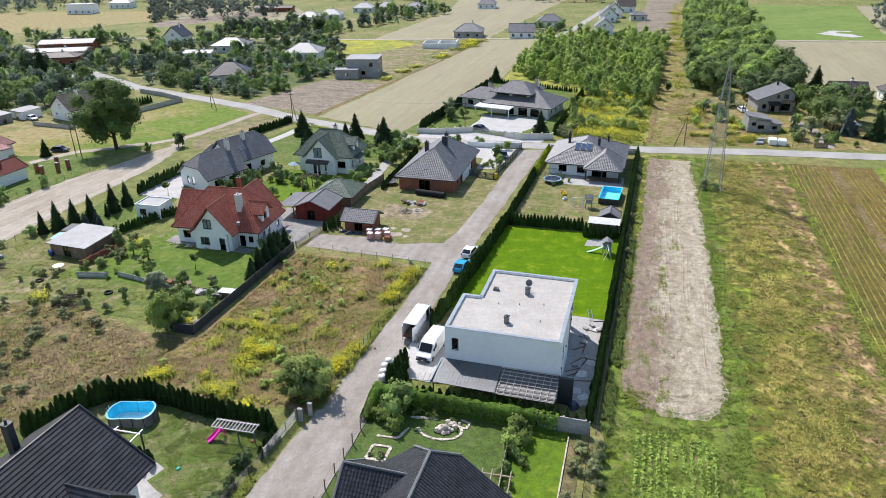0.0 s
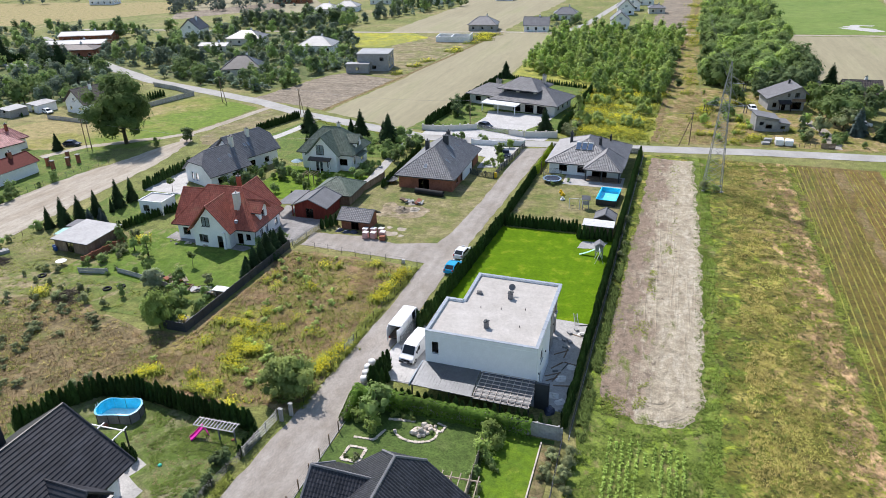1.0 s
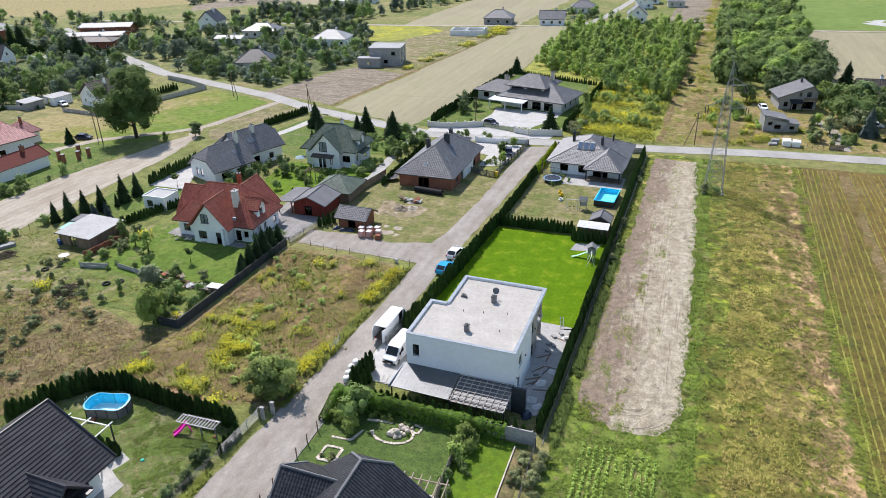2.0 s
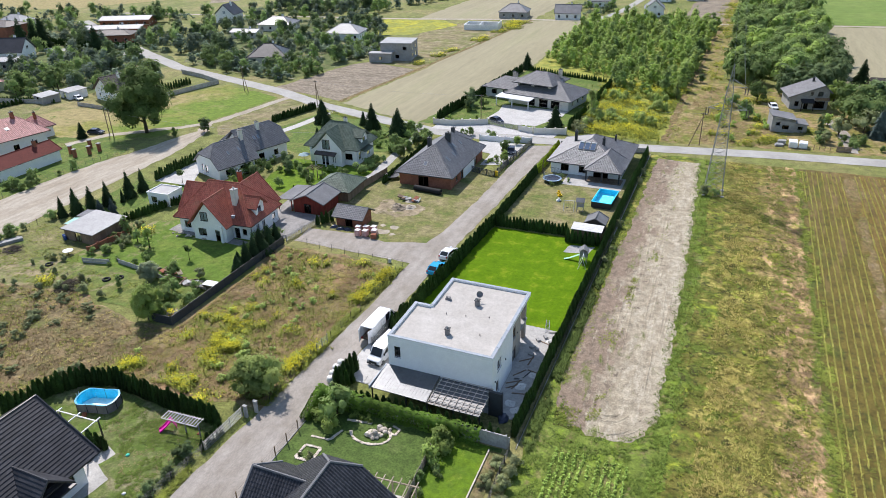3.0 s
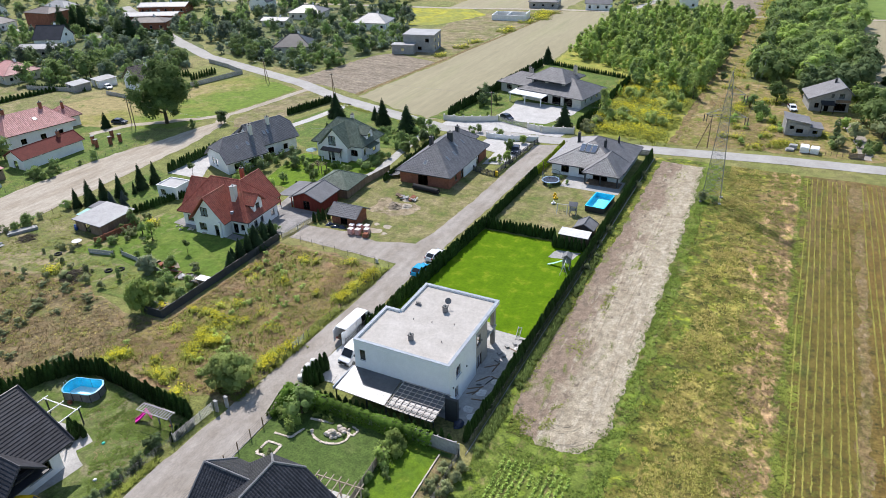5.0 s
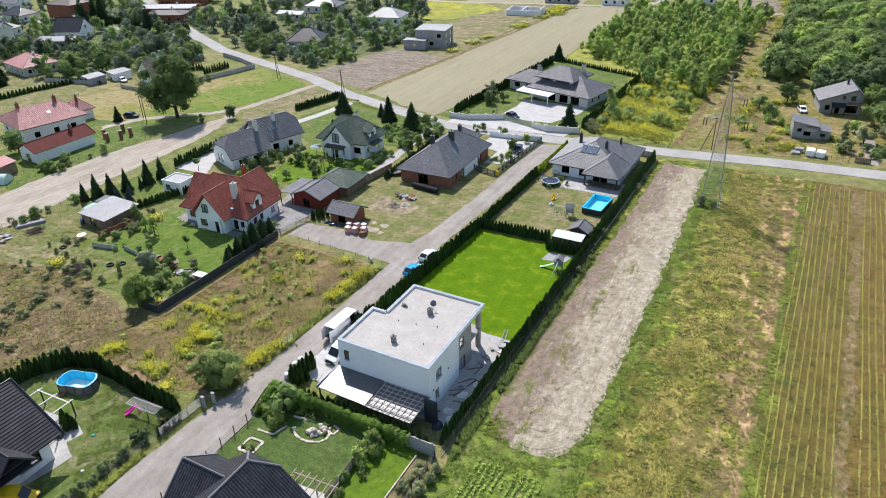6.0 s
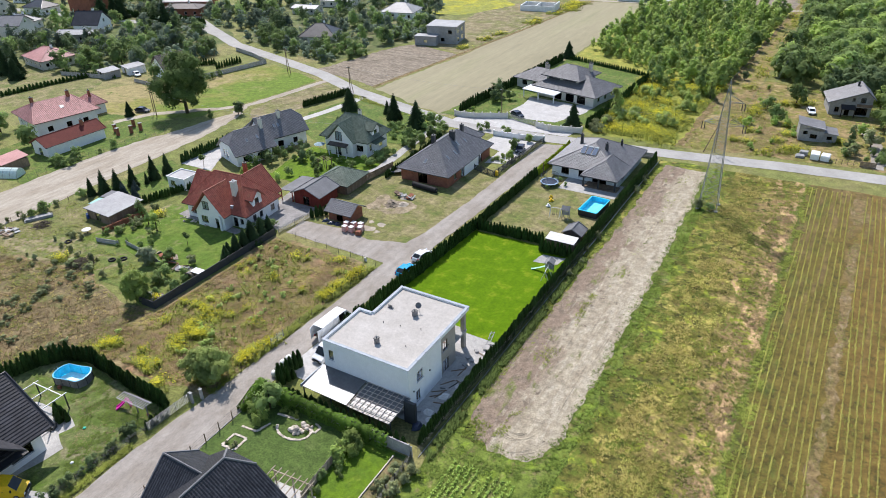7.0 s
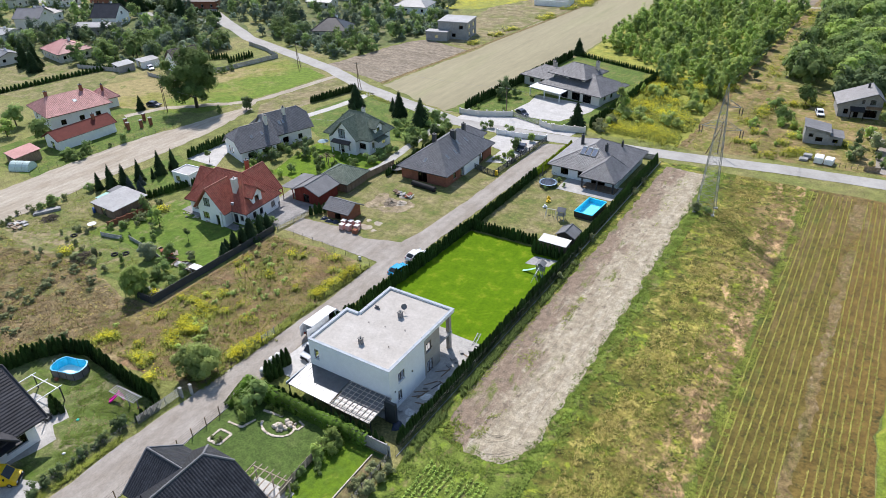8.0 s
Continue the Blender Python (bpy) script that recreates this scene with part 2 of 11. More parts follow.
SOIL = layered("bare_soil", (0.41, 0.352, 0.255), [((0.335, 0.28, 0.2), 0.5, 0.45, 0.62, (1.3, 0.55, 1), 2, 0, 0, 0), ((0.27, 0.205, 0.15), 0.2, 0.46, 0.60, (1, 0.5, 1), 17, -0.05, 0, 0.6), ((0.48, 0.422, 0.32), 0.6, 0.52, 0.66, (1.6, 0.45, 1), 37, 0.012, 0, -0.15), ((0.17, 0.19, 0.06), 0.45, 0.58, 0.68, (1.3, 0.5, 1), 41, -0.01, 0, 0.13), ((0.2, 0.16, 0.12), 0.9, 0.55, 0.62, (1, 0.5, 1), 59, -0.01, 0, 0.1)], fine=4.0, lum=0.32, bump=1.0, depth=0.14)
ALLEY = surface("gravel_track", [(0.3, (0.256, 0.223, 0.185)), (0.55, (0.327, 0.294, 0.256)), (0.75, (0.376, 0.343, 0.305))], big=0.25, fine=5.0, lum=0.16, bump=0.5, depth=0.05, stretch=(1.1, 0.6, 1), bands=(1.9, 0.035, 3.0))
SANDY = surface("sandy_road", [(0.3, (0.31, 0.26, 0.195)), (0.55, (0.40, 0.35, 0.28)), (0.75, (0.46, 0.41, 0.335))], big=0.2, fine=4.0, lum=0.18, bump=0.5, depth=0.08, stretch=(1.2, 0.35, 1), bands=(1.8, 0.04, 2.0))
ASPHALT = surface("old_asphalt", [(0.3, (0.32, 0.305, 0.28)), (0.6, (0.40, 0.385, 0.355)), (0.8, (0.45, 0.43, 0.395))], big=0.15, fine=5.0, lum=0.12, bump=0.3, depth=0.02)
STUBBLE = surface("stubble_field", [(0.3, (0.265, 0.235, 0.145)), (0.55, (0.315, 0.28, 0.175)), (0.75, (0.255, 0.255, 0.13))], big=0.03, fine=0.9, lum=0.1, bump=0.3, depth=0.06, stretch=(1.6, 0.2, 1), bands=(3.2, 0.02, 1.0))
FALLOW = layered("fallow_weeds", (0.25, 0.205, 0.115), [((0.175, 0.18, 0.06), 0.1, 0.46, 0.6, (1, 1, 1), 5, 0, 0, 0), ((0.33, 0.28, 0.17), 0.25, 0.54, 0.66, (1, 1, 1), 24, 0, 0, 0), ((0.11, 0.12, 0.045), 0.5, 0.56, 0.66, (1, 1, 1), 34, 0, 0, 0)], fine=1.5, lum=0.4, bump=0.7, depth=0.2)
PLOUGHED = surface("ploughed_field", [(0.3, (0.19, 0.155, 0.11)), (0.55, (0.255, 0.21, 0.155)), (0.75, (0.31, 0.26, 0.19))], big=0.12, fine=1.6, lum=0.5, bump=1.0, depth=0.25, stretch=(0.5, 1.4, 1))
YELLOWF = layered("flowering_field", (0.27, 0.28, 0.055), [((0.4, 0.37, 0.04), 0.12, 0.46, 0.6, (1, 0.6, 1), 5, 0, 0, 0), ((0.2, 0.235, 0.06), 0.2, 0.54, 0.66, (1, 1, 1), 14, 0, 0, 0), ((0.3, 0.27, 0.11), 0.3, 0.58, 0.7, (1, 1, 1), 24, 0, 0, 0)], fine=1.5, lum=0.3, bump=0.6, depth=0.2)
GREENF = surface("green_crop", [(0.35, (0.13, 0.20, 0.035)), (0.65, (0.175, 0.235, 0.05))], big=0.03, fine=1.5, lum=0.25)
ROWSOIL = layered("crop_soil", (0.135, 0.105, 0.026), [((0.17, 0.113, 0.032), 0.14, 0.42, 0.56, (1.5, 0.3, 1), 7, 0.028, 0, -1.34), ((0.095, 0.112, 0.024), 0.3, 0.52, 0.64, (1, 0.5, 1), 19, -0.03, 0, 1.24), ((0.185, 0.13, 0.052), 0.35, 0.55, 0.68, (1.6, 0.3, 1), 43, 0, 0.002, -0.08), ((0.065, 0.058, 0.018), 0.9, 0.54, 0.64, (1, 1, 1), 57, 0, 0, 0)], fine=2.6, lum=0.5, bump=0.9, depth=0.12)
YOUNGCROP = layered("young_green_crop", (0.2, 0.25, 0.03), [((0.13, 0.18, 0.03), 0.4, 0.5, 0.62, (1, 0.5, 1), 4, 0, 0, 0), ((0.3, 0.3, 0.05), 0.6, 0.56, 0.68, (1, 0.5, 1), 14, 0, 0, 0)], fine=3.0, lum=0.45, bump=0.9, depth=0.12)
PAVING = surface("concrete_paving", [(0.3, (0.34, 0.33, 0.31)), (0.7, (0.46, 0.445, 0.42))], big=0.4, fine=5.0, lum=0.18, bump=0.2, depth=0.02)
PALEPAVE = surface("pale_gravel", [(0.3, (0.43, 0.415, 0.39)), (0.7, (0.53, 0.515, 0.49))], big=0.4, fine=6.0, lum=0.16, bump=0.3, depth=0.03)
DARKPAVE = surface("grey_setts", [(0.3, (0.22, 0.21, 0.20)), (0.7, (0.33, 0.315, 0.30))], big=0.5, fine=6.0, lum=0.2, bump=0.3, depth=0.02)
GRAVELROOF = surface("roof_gravel", [(0.3, (0.41, 0.38, 0.34)), (0.55, (0.465, 0.435, 0.395)), (0.75, (0.52, 0.49, 0.45))], big=0.5, fine=9.0, lum=0.13, bump=0.4, depth=0.03)
RENDER = surface("white_render", [(0.3, (0.82, 0.82, 0.815)), (0.7, (0.88, 0.88, 0.875))], big=0.25, fine=8.0, lum=0.05, bump=0.1, depth=0.01)
CREAM = surface("cream_render", [(0.3, (0.62, 0.59, 0.53)), (0.7, (0.72, 0.69, 0.62))], big=0.25, fine=8.0, lum=0.06, bump=0.1, depth=0.01)
TAUPE = surface("taupe_render", [(0.3, (0.36, 0.315, 0.27)), (0.7, (0.43, 0.38, 0.33))], big=0.3, fine=8.0, lum=0.08, bump=0.1, depth=0.01)
GREYBLOCK = surface("grey_block", [(0.3, (0.28, 0.27, 0.26)), (0.7, (0.38, 0.37, 0.355))], big=0.4, fine=4.0, lum=0.15, bump=0.4, depth=0.02)
BRICKRED = surface("red_brick", [(0.3, (0.22, 0.085, 0.05)), (0.7, (0.33, 0.13, 0.08))], big=0.6, fine=6.0, lum=0.25, bump=0.4, depth=0.02)
COPING = plain("metal_coping", (0.30, 0.335, 0.375), rough=0.6, metal=0.1)
SEAM = plain("grey_standing_seam_sheet", (0.17, 0.175, 0.18), rough=0.5, metal=0.7)
ANTHRACITE = plain("anthracite_metal", (0.05, 0.055, 0.06), rough=0.4)
TILE_DARK = surface("black_roof_tile", [(0.3, (0.03, 0.03, 0.034)), (0.7, (0.048, 0.048, 0.054))], big=0.5, fine=6.0, rough=0.38, lum=0.2, island=0.25, bump=0.2, depth=0.01)
TILE_GREY = surface("grey_roof_tile", [(0.3, (0.125, 0.123, 0.128)), (0.7, (0.175, 0.172, 0.178))], big=0.5, fine=6.0, rough=0.5, lum=0.12, island=0.14, bump=0.15, depth=0.01)
TILE_GREY.node_tree.nodes["Principled BSDF"].inputs["Specular IOR Level"].default_value = 0.5
TILE_BROWN = surface("brown_roof_tile", [(0.3, (0.075, 0.06, 0.055)), (0.7, (0.11, 0.09, 0.08))], big=0.5, fine=6.0, rough=0.6, lum=0.2, island=0.2, bump=0.2, depth=0.01)
TILE_GREEN = surface("greenish_roof_tile", [(0.3, (0.105, 0.135, 0.10)), (0.7, (0.145, 0.178, 0.135))], big=0.5, fine=6.0, rough=0.5, lum=0.15, island=0.2, bump=0.2, depth=0.01)
TILE_RED = surface("red_roof_tile", [(0.3, (0.27, 0.075, 0.05)), (0.55, (0.345, 0.105, 0.07)), (0.75, (0.30, 0.13, 0.08))], big=0.4, fine=5.0, rough=0.55, lum=0.16, island=0.16, bump=0.2, depth=0.01)
TILE_PINK = surface("faded_red_roof", [(0.3, (0.42, 0.20, 0.18)), (0.7, (0.52, 0.27, 0.245))], big=0.3, fine=5.0, rough=0.6, lum=0.15, island=0.15, bump=0.2, depth=0.01)
FELT = surface("grey_roofing_felt", [(0.3, (0.15, 0.15, 0.155)), (0.7, (0.21, 0.21, 0.215))], big=0.4, fine=5.0, rough=0.85, lum=0.15)
PALEROOF = surface("pale_sheet_roof", [(0.3, (0.29, 0.285, 0.28)), (0.7, (0.37, 0.365, 0.36))], big=0.2, fine=3.0, rough=0.5, lum=0.14)
CLEARSHEET = plain("ribbed_clear_sheet", (0.2, 0.2, 0.2), rough=0.55, metal=0.7)
GLASS = glassy("window_glass")
FRAME_BROWN = plain("brown_window_frame", (0.055, 0.03, 0.02), rough=0.5)
FRAME_WHITE = plain("white_window_frame", (0.75, 0.75, 0.74), rough=0.4)
DARKROOM = plain("dark_interior", (0.03, 0.028, 0.026), rough=0.9)
WOOD = surface("weathered_wood", [(0.3, (0.16, 0.11, 0.075)), (0.7, (0.27, 0.2, 0.14))], big=0.8, fine=6.0, lum=0.25, stretch=(1, 1, 0.2))
PALETIMBER = surface("pale_planed_timber", [(0.3, (0.50, 0.43, 0.37)), (0.7, (0.62, 0.55, 0.49))], big=0.8, fine=6.0, lum=0.15, stretch=(1, 1, 0.2))
PALEWOOD = surface("silvery_wood", [(0.3, (0.30, 0.24, 0.18)), (0.7, (0.44, 0.37, 0.29))], big=0.8, fine=6.0, lum=0.25, stretch=(1, 1, 0.2))
WOODRED = surface("red_stained_boards", [(0.3, (0.15, 0.028, 0.02)), (0.7, (0.22, 0.045, 0.032))], big=0.6, fine=6.0, lum=0.25, stretch=(3, 3, 0.2))
CONCRETE = surface("grey_concrete", [(0.3, (0.30, 0.295, 0.285)), (0.7, (0.42, 0.41, 0.395))], big=0.4, fine=4.0, lum=0.2, bump=0.3, depth=0.02)
STEEL = plain("galvanised_steel", (0.30, 0.305, 0.30), rough=0.55, metal=0.5)
STEELDARK = plain("dark_steel", (0.06, 0.062, 0.065), rough=0.5, metal=0.4)
WHITEPAINT = plain("white_paint", (0.78, 0.78, 0.77), rough=0.35)
BLACKRUB = plain("black_rubber", (0.02, 0.02, 0.021), rough=0.8)
POOLFLOOR = plain("pale_pool_floor", (0.8, 0.95, 0.97), rough=0.4)
POOLBLUE = plain("pool_liner", (0.05, 0.62, 0.86), rough=0.4)
STONE = surface("pale_stone", [(0.3, (0.42, 0.36, 0.29)), (0.7, (0.60, 0.53, 0.45))], big=0.7, fine=3.0, lum=0.3, island=0.25, bump=0.6, depth=0.05)
BARK = surface("bark", [(0.3, (0.07, 0.055, 0.04)), (0.7, (0.13, 0.105, 0.08))], big=1.0, fine=8.0, lum=0.3, stretch=(3, 3, 0.5), bump=0.7)
THUJA = leafy("thuja_leaf", (0.02, 0.045, 0.013), (0.04, 0.083, 0.019), (0.075, 0.14, 0.032), 0.2)
THUJA_LIGHT = leafy("light_thuja_leaf", (0.3, 0.42, 0.03), (0.42, 0.54, 0.05), (0.54, 0.64, 0.09), 0.5)
OAKLEAF = leafy("oak_leaf", (0.075, 0.12, 0.035), (0.115, 0.17, 0.05), (0.17, 0.235, 0.075), 0.42)
REDSHEET = plain("dark_red_sheet", (0.135, 0.032, 0.024), rough=0.85)
LANESOIL = layered("dry_lane_soil", (0.205, 0.145, 0.065), [((0.14, 0.118, 0.038), 0.5, 0.46, 0.58, (1.6, 0.6, 1), 4, 0, 0, 0), ((0.3, 0.225, 0.135), 0.7, 0.53, 0.66, (2.0, 0.5, 1), 9, 0, 0, 0)], fine=4.5, lum=0.55, bump=0.8, depth=0.1)
HEAPSOIL = layered("trampled_soil", (0.3, 0.24, 0.155), [((0.19, 0.175, 0.075), 0.4, 0.5, 0.6, (1, 1, 1), 4, 0, 0, 0), ((0.4, 0.34, 0.24), 0.6, 0.54, 0.66, (1, 1, 1), 9, 0, 0, 0)], fine=3.0, lum=0.45, bump=1.0, depth=0.2)
WORNLAWN = layered("worn_garden_lawn", (0.11, 0.15, 0.035), [((0.17, 0.18, 0.075), 0.4, 0.45, 0.62, (1, 1, 1), 6, 0, 0, 0), ((0.25, 0.22, 0.13), 0.3, 0.55, 0.68, (1, 1, 1), 15, 0, 0, 0), ((0.085, 0.14, 0.02), 0.3, 0.53, 0.66, (1, 1, 1), 27, 0, 0, 0)], fine=4.0, lum=0.45, bump=0.8, depth=0.08)
THICKETGROUND = layered("thicket_ground", (0.27, 0.28, 0.055), [((0.36, 0.33, 0.07), 0.3, 0.48, 0.62, (1, 1, 1), 6, 0, 0, 0), ((0.17, 0.215, 0.04), 0.4, 0.52, 0.66, (1, 1, 1), 15, 0, 0, 0), ((0.36, 0.29, 0.15), 0.3, 0.58, 0.7, (1, 1, 1), 27, 0, 0, 0)], fine=2.0, lum=0.35, bump=0.9, depth=0.15)
WEEDBROWN = layered("brown_weed_ground", (0.2, 0.155, 0.08), [((0.145, 0.145, 0.052), 0.25, 0.48, 0.60, (1, 1, 1), 5, 0, 0, 0), ((0.26, 0.195, 0.105), 0.35, 0.5, 0.62, (1, 1, 1), 13, 0, 0, 0), ((0.11, 0.09, 0.048), 0.5, 0.55, 0.66, (1, 1, 1), 29, 0, 0, 0)], fine=2.2, lum=0.55, bump=1.0, depth=0.16)
BACKLAWN = layered("green_back_lawn", (0.105, 0.17, 0.024), [((0.145, 0.195, 0.035), 0.3, 0.45, 0.62, (1, 1, 1), 8, 0, 0, 0), ((0.25, 0.225, 0.11), 0.3, 0.57, 0.68, (1, 1, 1), 18, -0.008, 0, -0.56), ((0.08, 0.14, 0.012), 0.5, 0.54, 0.66, (1, 1, 1), 35, 0, 0, 0)], fine=3.2, lum=0.34, bump=0.7, depth=0.08)
GREENWORN = layered("patchy_green_lawn", (0.125, 0.165, 0.04), [((0.18, 0.185, 0.055), 0.3, 0.45, 0.62, (1, 1, 1), 8, 0, 0, 0), ((0.28, 0.23, 0.13), 0.26, 0.54, 0.65, (1, 1, 1), 18, -0.006, 0, -0.42), ((0.09, 0.15, 0.014), 0.5, 0.55, 0.67, (1, 1, 1), 35, 0, 0, 0)], fine=3.2, lum=0.42, bump=0.7, depth=0.08)
PALESHEET = plain("off_white_sheet", (0.60, 0.59, 0.56), rough=0.5)
LUSHLAWN = layered("lush_back_lawn", (0.12, 0.20, 0.012), [((0.09, 0.155, 0.014), 0.4, 0.45, 0.6, (1, 1, 1), 3, 0, 0, 0), ((0.19, 0.23, 0.03), 0.5, 0.56, 0.68, (1, 1, 1), 13, 0, 0, 0)], fine=5.0, lum=0.3, bump=0.6, depth=0.06)
LEAF = leafy("green_leaf", (0.14, 0.205, 0.065), (0.22, 0.305, 0.1), (0.32, 0.4, 0.145), 0.45)
LEAF_LIGHT = leafy("light_green_leaf", (0.22, 0.305, 0.08), (0.34, 0.45, 0.12), (0.47, 0.56, 0.18), 0.5)
LEAF_GREY = leafy("grey_green_leaf", (0.19, 0.215, 0.10), (0.275, 0.305, 0.145), (0.38, 0.40, 0.21), 0.42)
LEAF_WILLOW = leafy("willow_leaf", (0.24, 0.28, 0.17), (0.34, 0.38, 0.24), (0.46, 0.5, 0.33), 0.45)
LEAF_BIRCH = leafy("birch_leaf", (0.27, 0.35, 0.11), (0.4, 0.49, 0.15), (0.53, 0.6, 0.22), 0.45)
LEAF_DARK = leafy("dark_green_leaf", (0.1, 0.15, 0.065), (0.155, 0.215, 0.09), (0.23, 0.29, 0.13), 0.42)
# Village trees: blue-grey air haze is mixed into the leaf colour.
LEAF_VILLAGE_HAZE = leafy("hazed_village_leaf", (0.12, 0.165, 0.12), (0.185, 0.24, 0.165), (0.26, 0.31, 0.22), 0.45)
# Far woods: haze of the distance is painted in as grey-blue green.
LEAF_FAR_HAZE = leafy("hazed_far_leaf", (0.12, 0.155, 0.13), (0.17, 0.21, 0.17), (0.24, 0.28, 0.23), 0.35)
SPRUCE = leafy("spruce_needles", (0.023, 0.043, 0.016), (0.042, 0.074, 0.026), (0.074, 0.113, 0.043), 0.15)
SPRUCE_BLUE = leafy("blue_spruce_needles", (0.06, 0.085, 0.07), (0.095, 0.125, 0.105), (0.15, 0.18, 0.16), 0.08)
IVY = leafy("ivy_leaf", (0.07, 0.14, 0.02), (0.13, 0.23, 0.03), (0.22, 0.33, 0.055), 0.15)
DRYGRASS = leafy("dry_grass", (0.27, 0.225, 0.07), (0.4, 0.335, 0.105), (0.54, 0.46, 0.17), 0.15)
BROWNGRASS = leafy("brown_grass", (0.2, 0.145, 0.08), (0.31, 0.23, 0.125), (0.43, 0.33, 0.18), 0.25)
TANGRASS = leafy("tan_grass", (0.25, 0.17, 0.09), (0.38, 0.265, 0.145), (0.5, 0.37, 0.21), 0.15)
WEEDDARK = leafy("dark_weed_leaf", (0.05, 0.08, 0.02), (0.085, 0.125, 0.03), (0.14, 0.19, 0.05), 0.15)
WEEDGREEN = leafy("green_weed_leaf", (0.09, 0.145, 0.024), (0.155, 0.225, 0.038), (0.26, 0.33, 0.07), 0.15)
GREENGRASS = leafy("green_grass", (0.14, 0.18, 0.03), (0.22, 0.255, 0.046), (0.33, 0.345, 0.08), 0.2)
GOLDEN = leafy("goldenrod_flower", (0.5, 0.47, 0.03), (0.72, 0.65, 0.045), (0.85, 0.78, 0.1), 0.3)
CROP = leafy("yellowing_crop_leaf", (0.4, 0.38, 0.085), (0.6, 0.56, 0.14), (0.74, 0.68, 0.25), 0.2)
MAIZE = leafy("maize_leaf", (0.13, 0.21, 0.035), (0.24, 0.34, 0.065), (0.42, 0.50, 0.15), 0.2)


# ---- mesh helpers ----
class Build:
    """Collects corners and faces; make() links them as one mesh object."""

    def __init__(self):
        self.v, self.f = [], []

    def face(self, pts):
        n = len(self.v)
        self.v += [tuple(p) for p in pts]
        self.f.append(tuple(range(n, n + len(pts))))
        return self

    def box(self, x0, y0, z0, x1, y1, z1, m=None):
        c = [(x, y, z) for z in (z0, z1) for x, y in ((x0, y0), (x1, y0), (x1, y1), (x0, y1))]
        if m is not None:
            c = [tuple(m @ Vector(p)) for p in c]
        n = len(self.v)
        self.v += c
        self.f += [tuple(n + i for i in q) for q in ((0, 3, 2, 1), (4, 5, 6, 7), (0, 1, 5, 4), (1, 2, 6, 5), (2, 3, 7, 6), (3, 0, 4, 7))]
        return self

    def slab(self, pts, drop):
        """A sloping sheet with its edges, thick by drop."""
        n, k = len(self.v), len(pts)
        self.v += [tuple(p) for p in pts] + [(p[0], p[1], p[2] - drop) for p in pts]
        self.f += [tuple(range(n, n + k)), tuple(range(n + 2 * k - 1, n + k - 1, -1))]
        self.f += [(n + i, n + k + i, n + k + (i + 1) % k, n + (i + 1) % k) for i in range(k)]
        return self

    def prism(self, pts, z0, z1):
        return self.slab([(x, y, z1) for x, y in pts], z1 - z0)

    def tube(self, p, q, r, n=6, r2=None):
        p, q = Vector(p), Vector(q)
        a = (q - p).normalized()
        s = a.orthogonal().normalized()
        t = a.cross(s)
        r2 = r if r2 is None else r2
        k = len(self.v)
        for c, rad in ((p, r), (q, r2)):
            self.v += [tuple(c + (s * math.cos(2 * math.pi * i / n) + t * math.sin(2 * math.pi * i / n)) * rad) for i in range(n)]
        self.f += [(k + i, k + (i + 1) % n, k + n + (i + 1) % n, k + n + i) for i in range(n)]
        self.f += [tuple(range(k + n - 1, k - 1, -1)), tuple(range(k + n, k + 2 * n))]
        return self

    def lathe(self, prof, n=16, at=(0, 0, 0), sx=1.0, sy=1.0):
        k = len(self.v)
        for r, z in prof:
            self.v += [(at[0] + sx * r * math.cos(2 * math.pi * i / n), at[1] + sy * r * math.sin(2 * math.pi * i / n), at[2] + z) for i in range(n)]
        for j in range(len(prof) - 1):
            self.f += [(k + j * n + i, k + j * n + (i + 1) % n, k + (j + 1) * n + (i + 1) % n, k + (j + 1) * n + i) for i in range(n)]
        return self

    def mesh(self, name, smooth=False, bevel=0.0):
        me = bpy.data.meshes.new(name)
        me.from_pydata(self.v, [], self.f)
        if bevel:
            bm = bmesh.new()
            bm.from_mesh(me)
            bmesh.ops.remove_doubles(bm, verts=bm.verts, dist=0.0005)
            edges = [e for e in bm.edges if len(e.link_faces) == 2 and e.calc_face_angle(0) > 0.35]
            bmesh.ops.bevel(bm, geom=edges, offset=bevel, segments=2, affect="EDGES", clamp_overlap=True)
            bm.to_mesh(me)
            bm.free()
        if smooth:
            me.polygons.foreach_set("use_smooth", [True] * len(me.polygons))
        me.update()
        return me

    def make(self, name, material, parent=None, label="", smooth=False, bevel=0.0):
        return linked(name, self.mesh(name, smooth, bevel), material, parent, label)


def linked(name, me, material, parent=None, label=""):
    if not me.materials:
        me.materials.append(material)
    ob = new(name, me)
    ob.parent = parent
    if label:
        tagged(ob, label=label)
    return ob


def thing(name, x, y, z=0.0, rot=0.0, label="", category="", group="", kind=""):
    ob = new(name)
    ob.matrix_basis = pose(x, y, z, 0, 0, rot)
    return tagged(ob, label, category, group, kind)


def cloud_mesh(name, verts, per, normals=None):
    """A mesh of loose faces with `per` corners each, from an array of corners; normals round off a crown's shading."""
    n = len(verts) // per
    me = bpy.data.meshes.new(name)
    me.vertices.add(len(verts))
    me.vertices.foreach_set("co", np.asarray(verts, np.float32).ravel())
    me.loops.add(n * per)
    me.loops.foreach_set("vertex_index", np.arange(n * per, dtype=np.int32))
    me.polygons.add(n)
    me.polygons.foreach_set("loop_start", np.arange(0, n * per, per, dtype=np.int32))
    me.update(calc_edges=True)
    if normals is not None:
        me.polygons.foreach_set("use_smooth", [True] * n)
        me.attributes.new("custom_normal", "FLOAT_VECTOR", "POINT").data.foreach_set("vector", np.asarray(normals, np.float32).ravel())
    return me


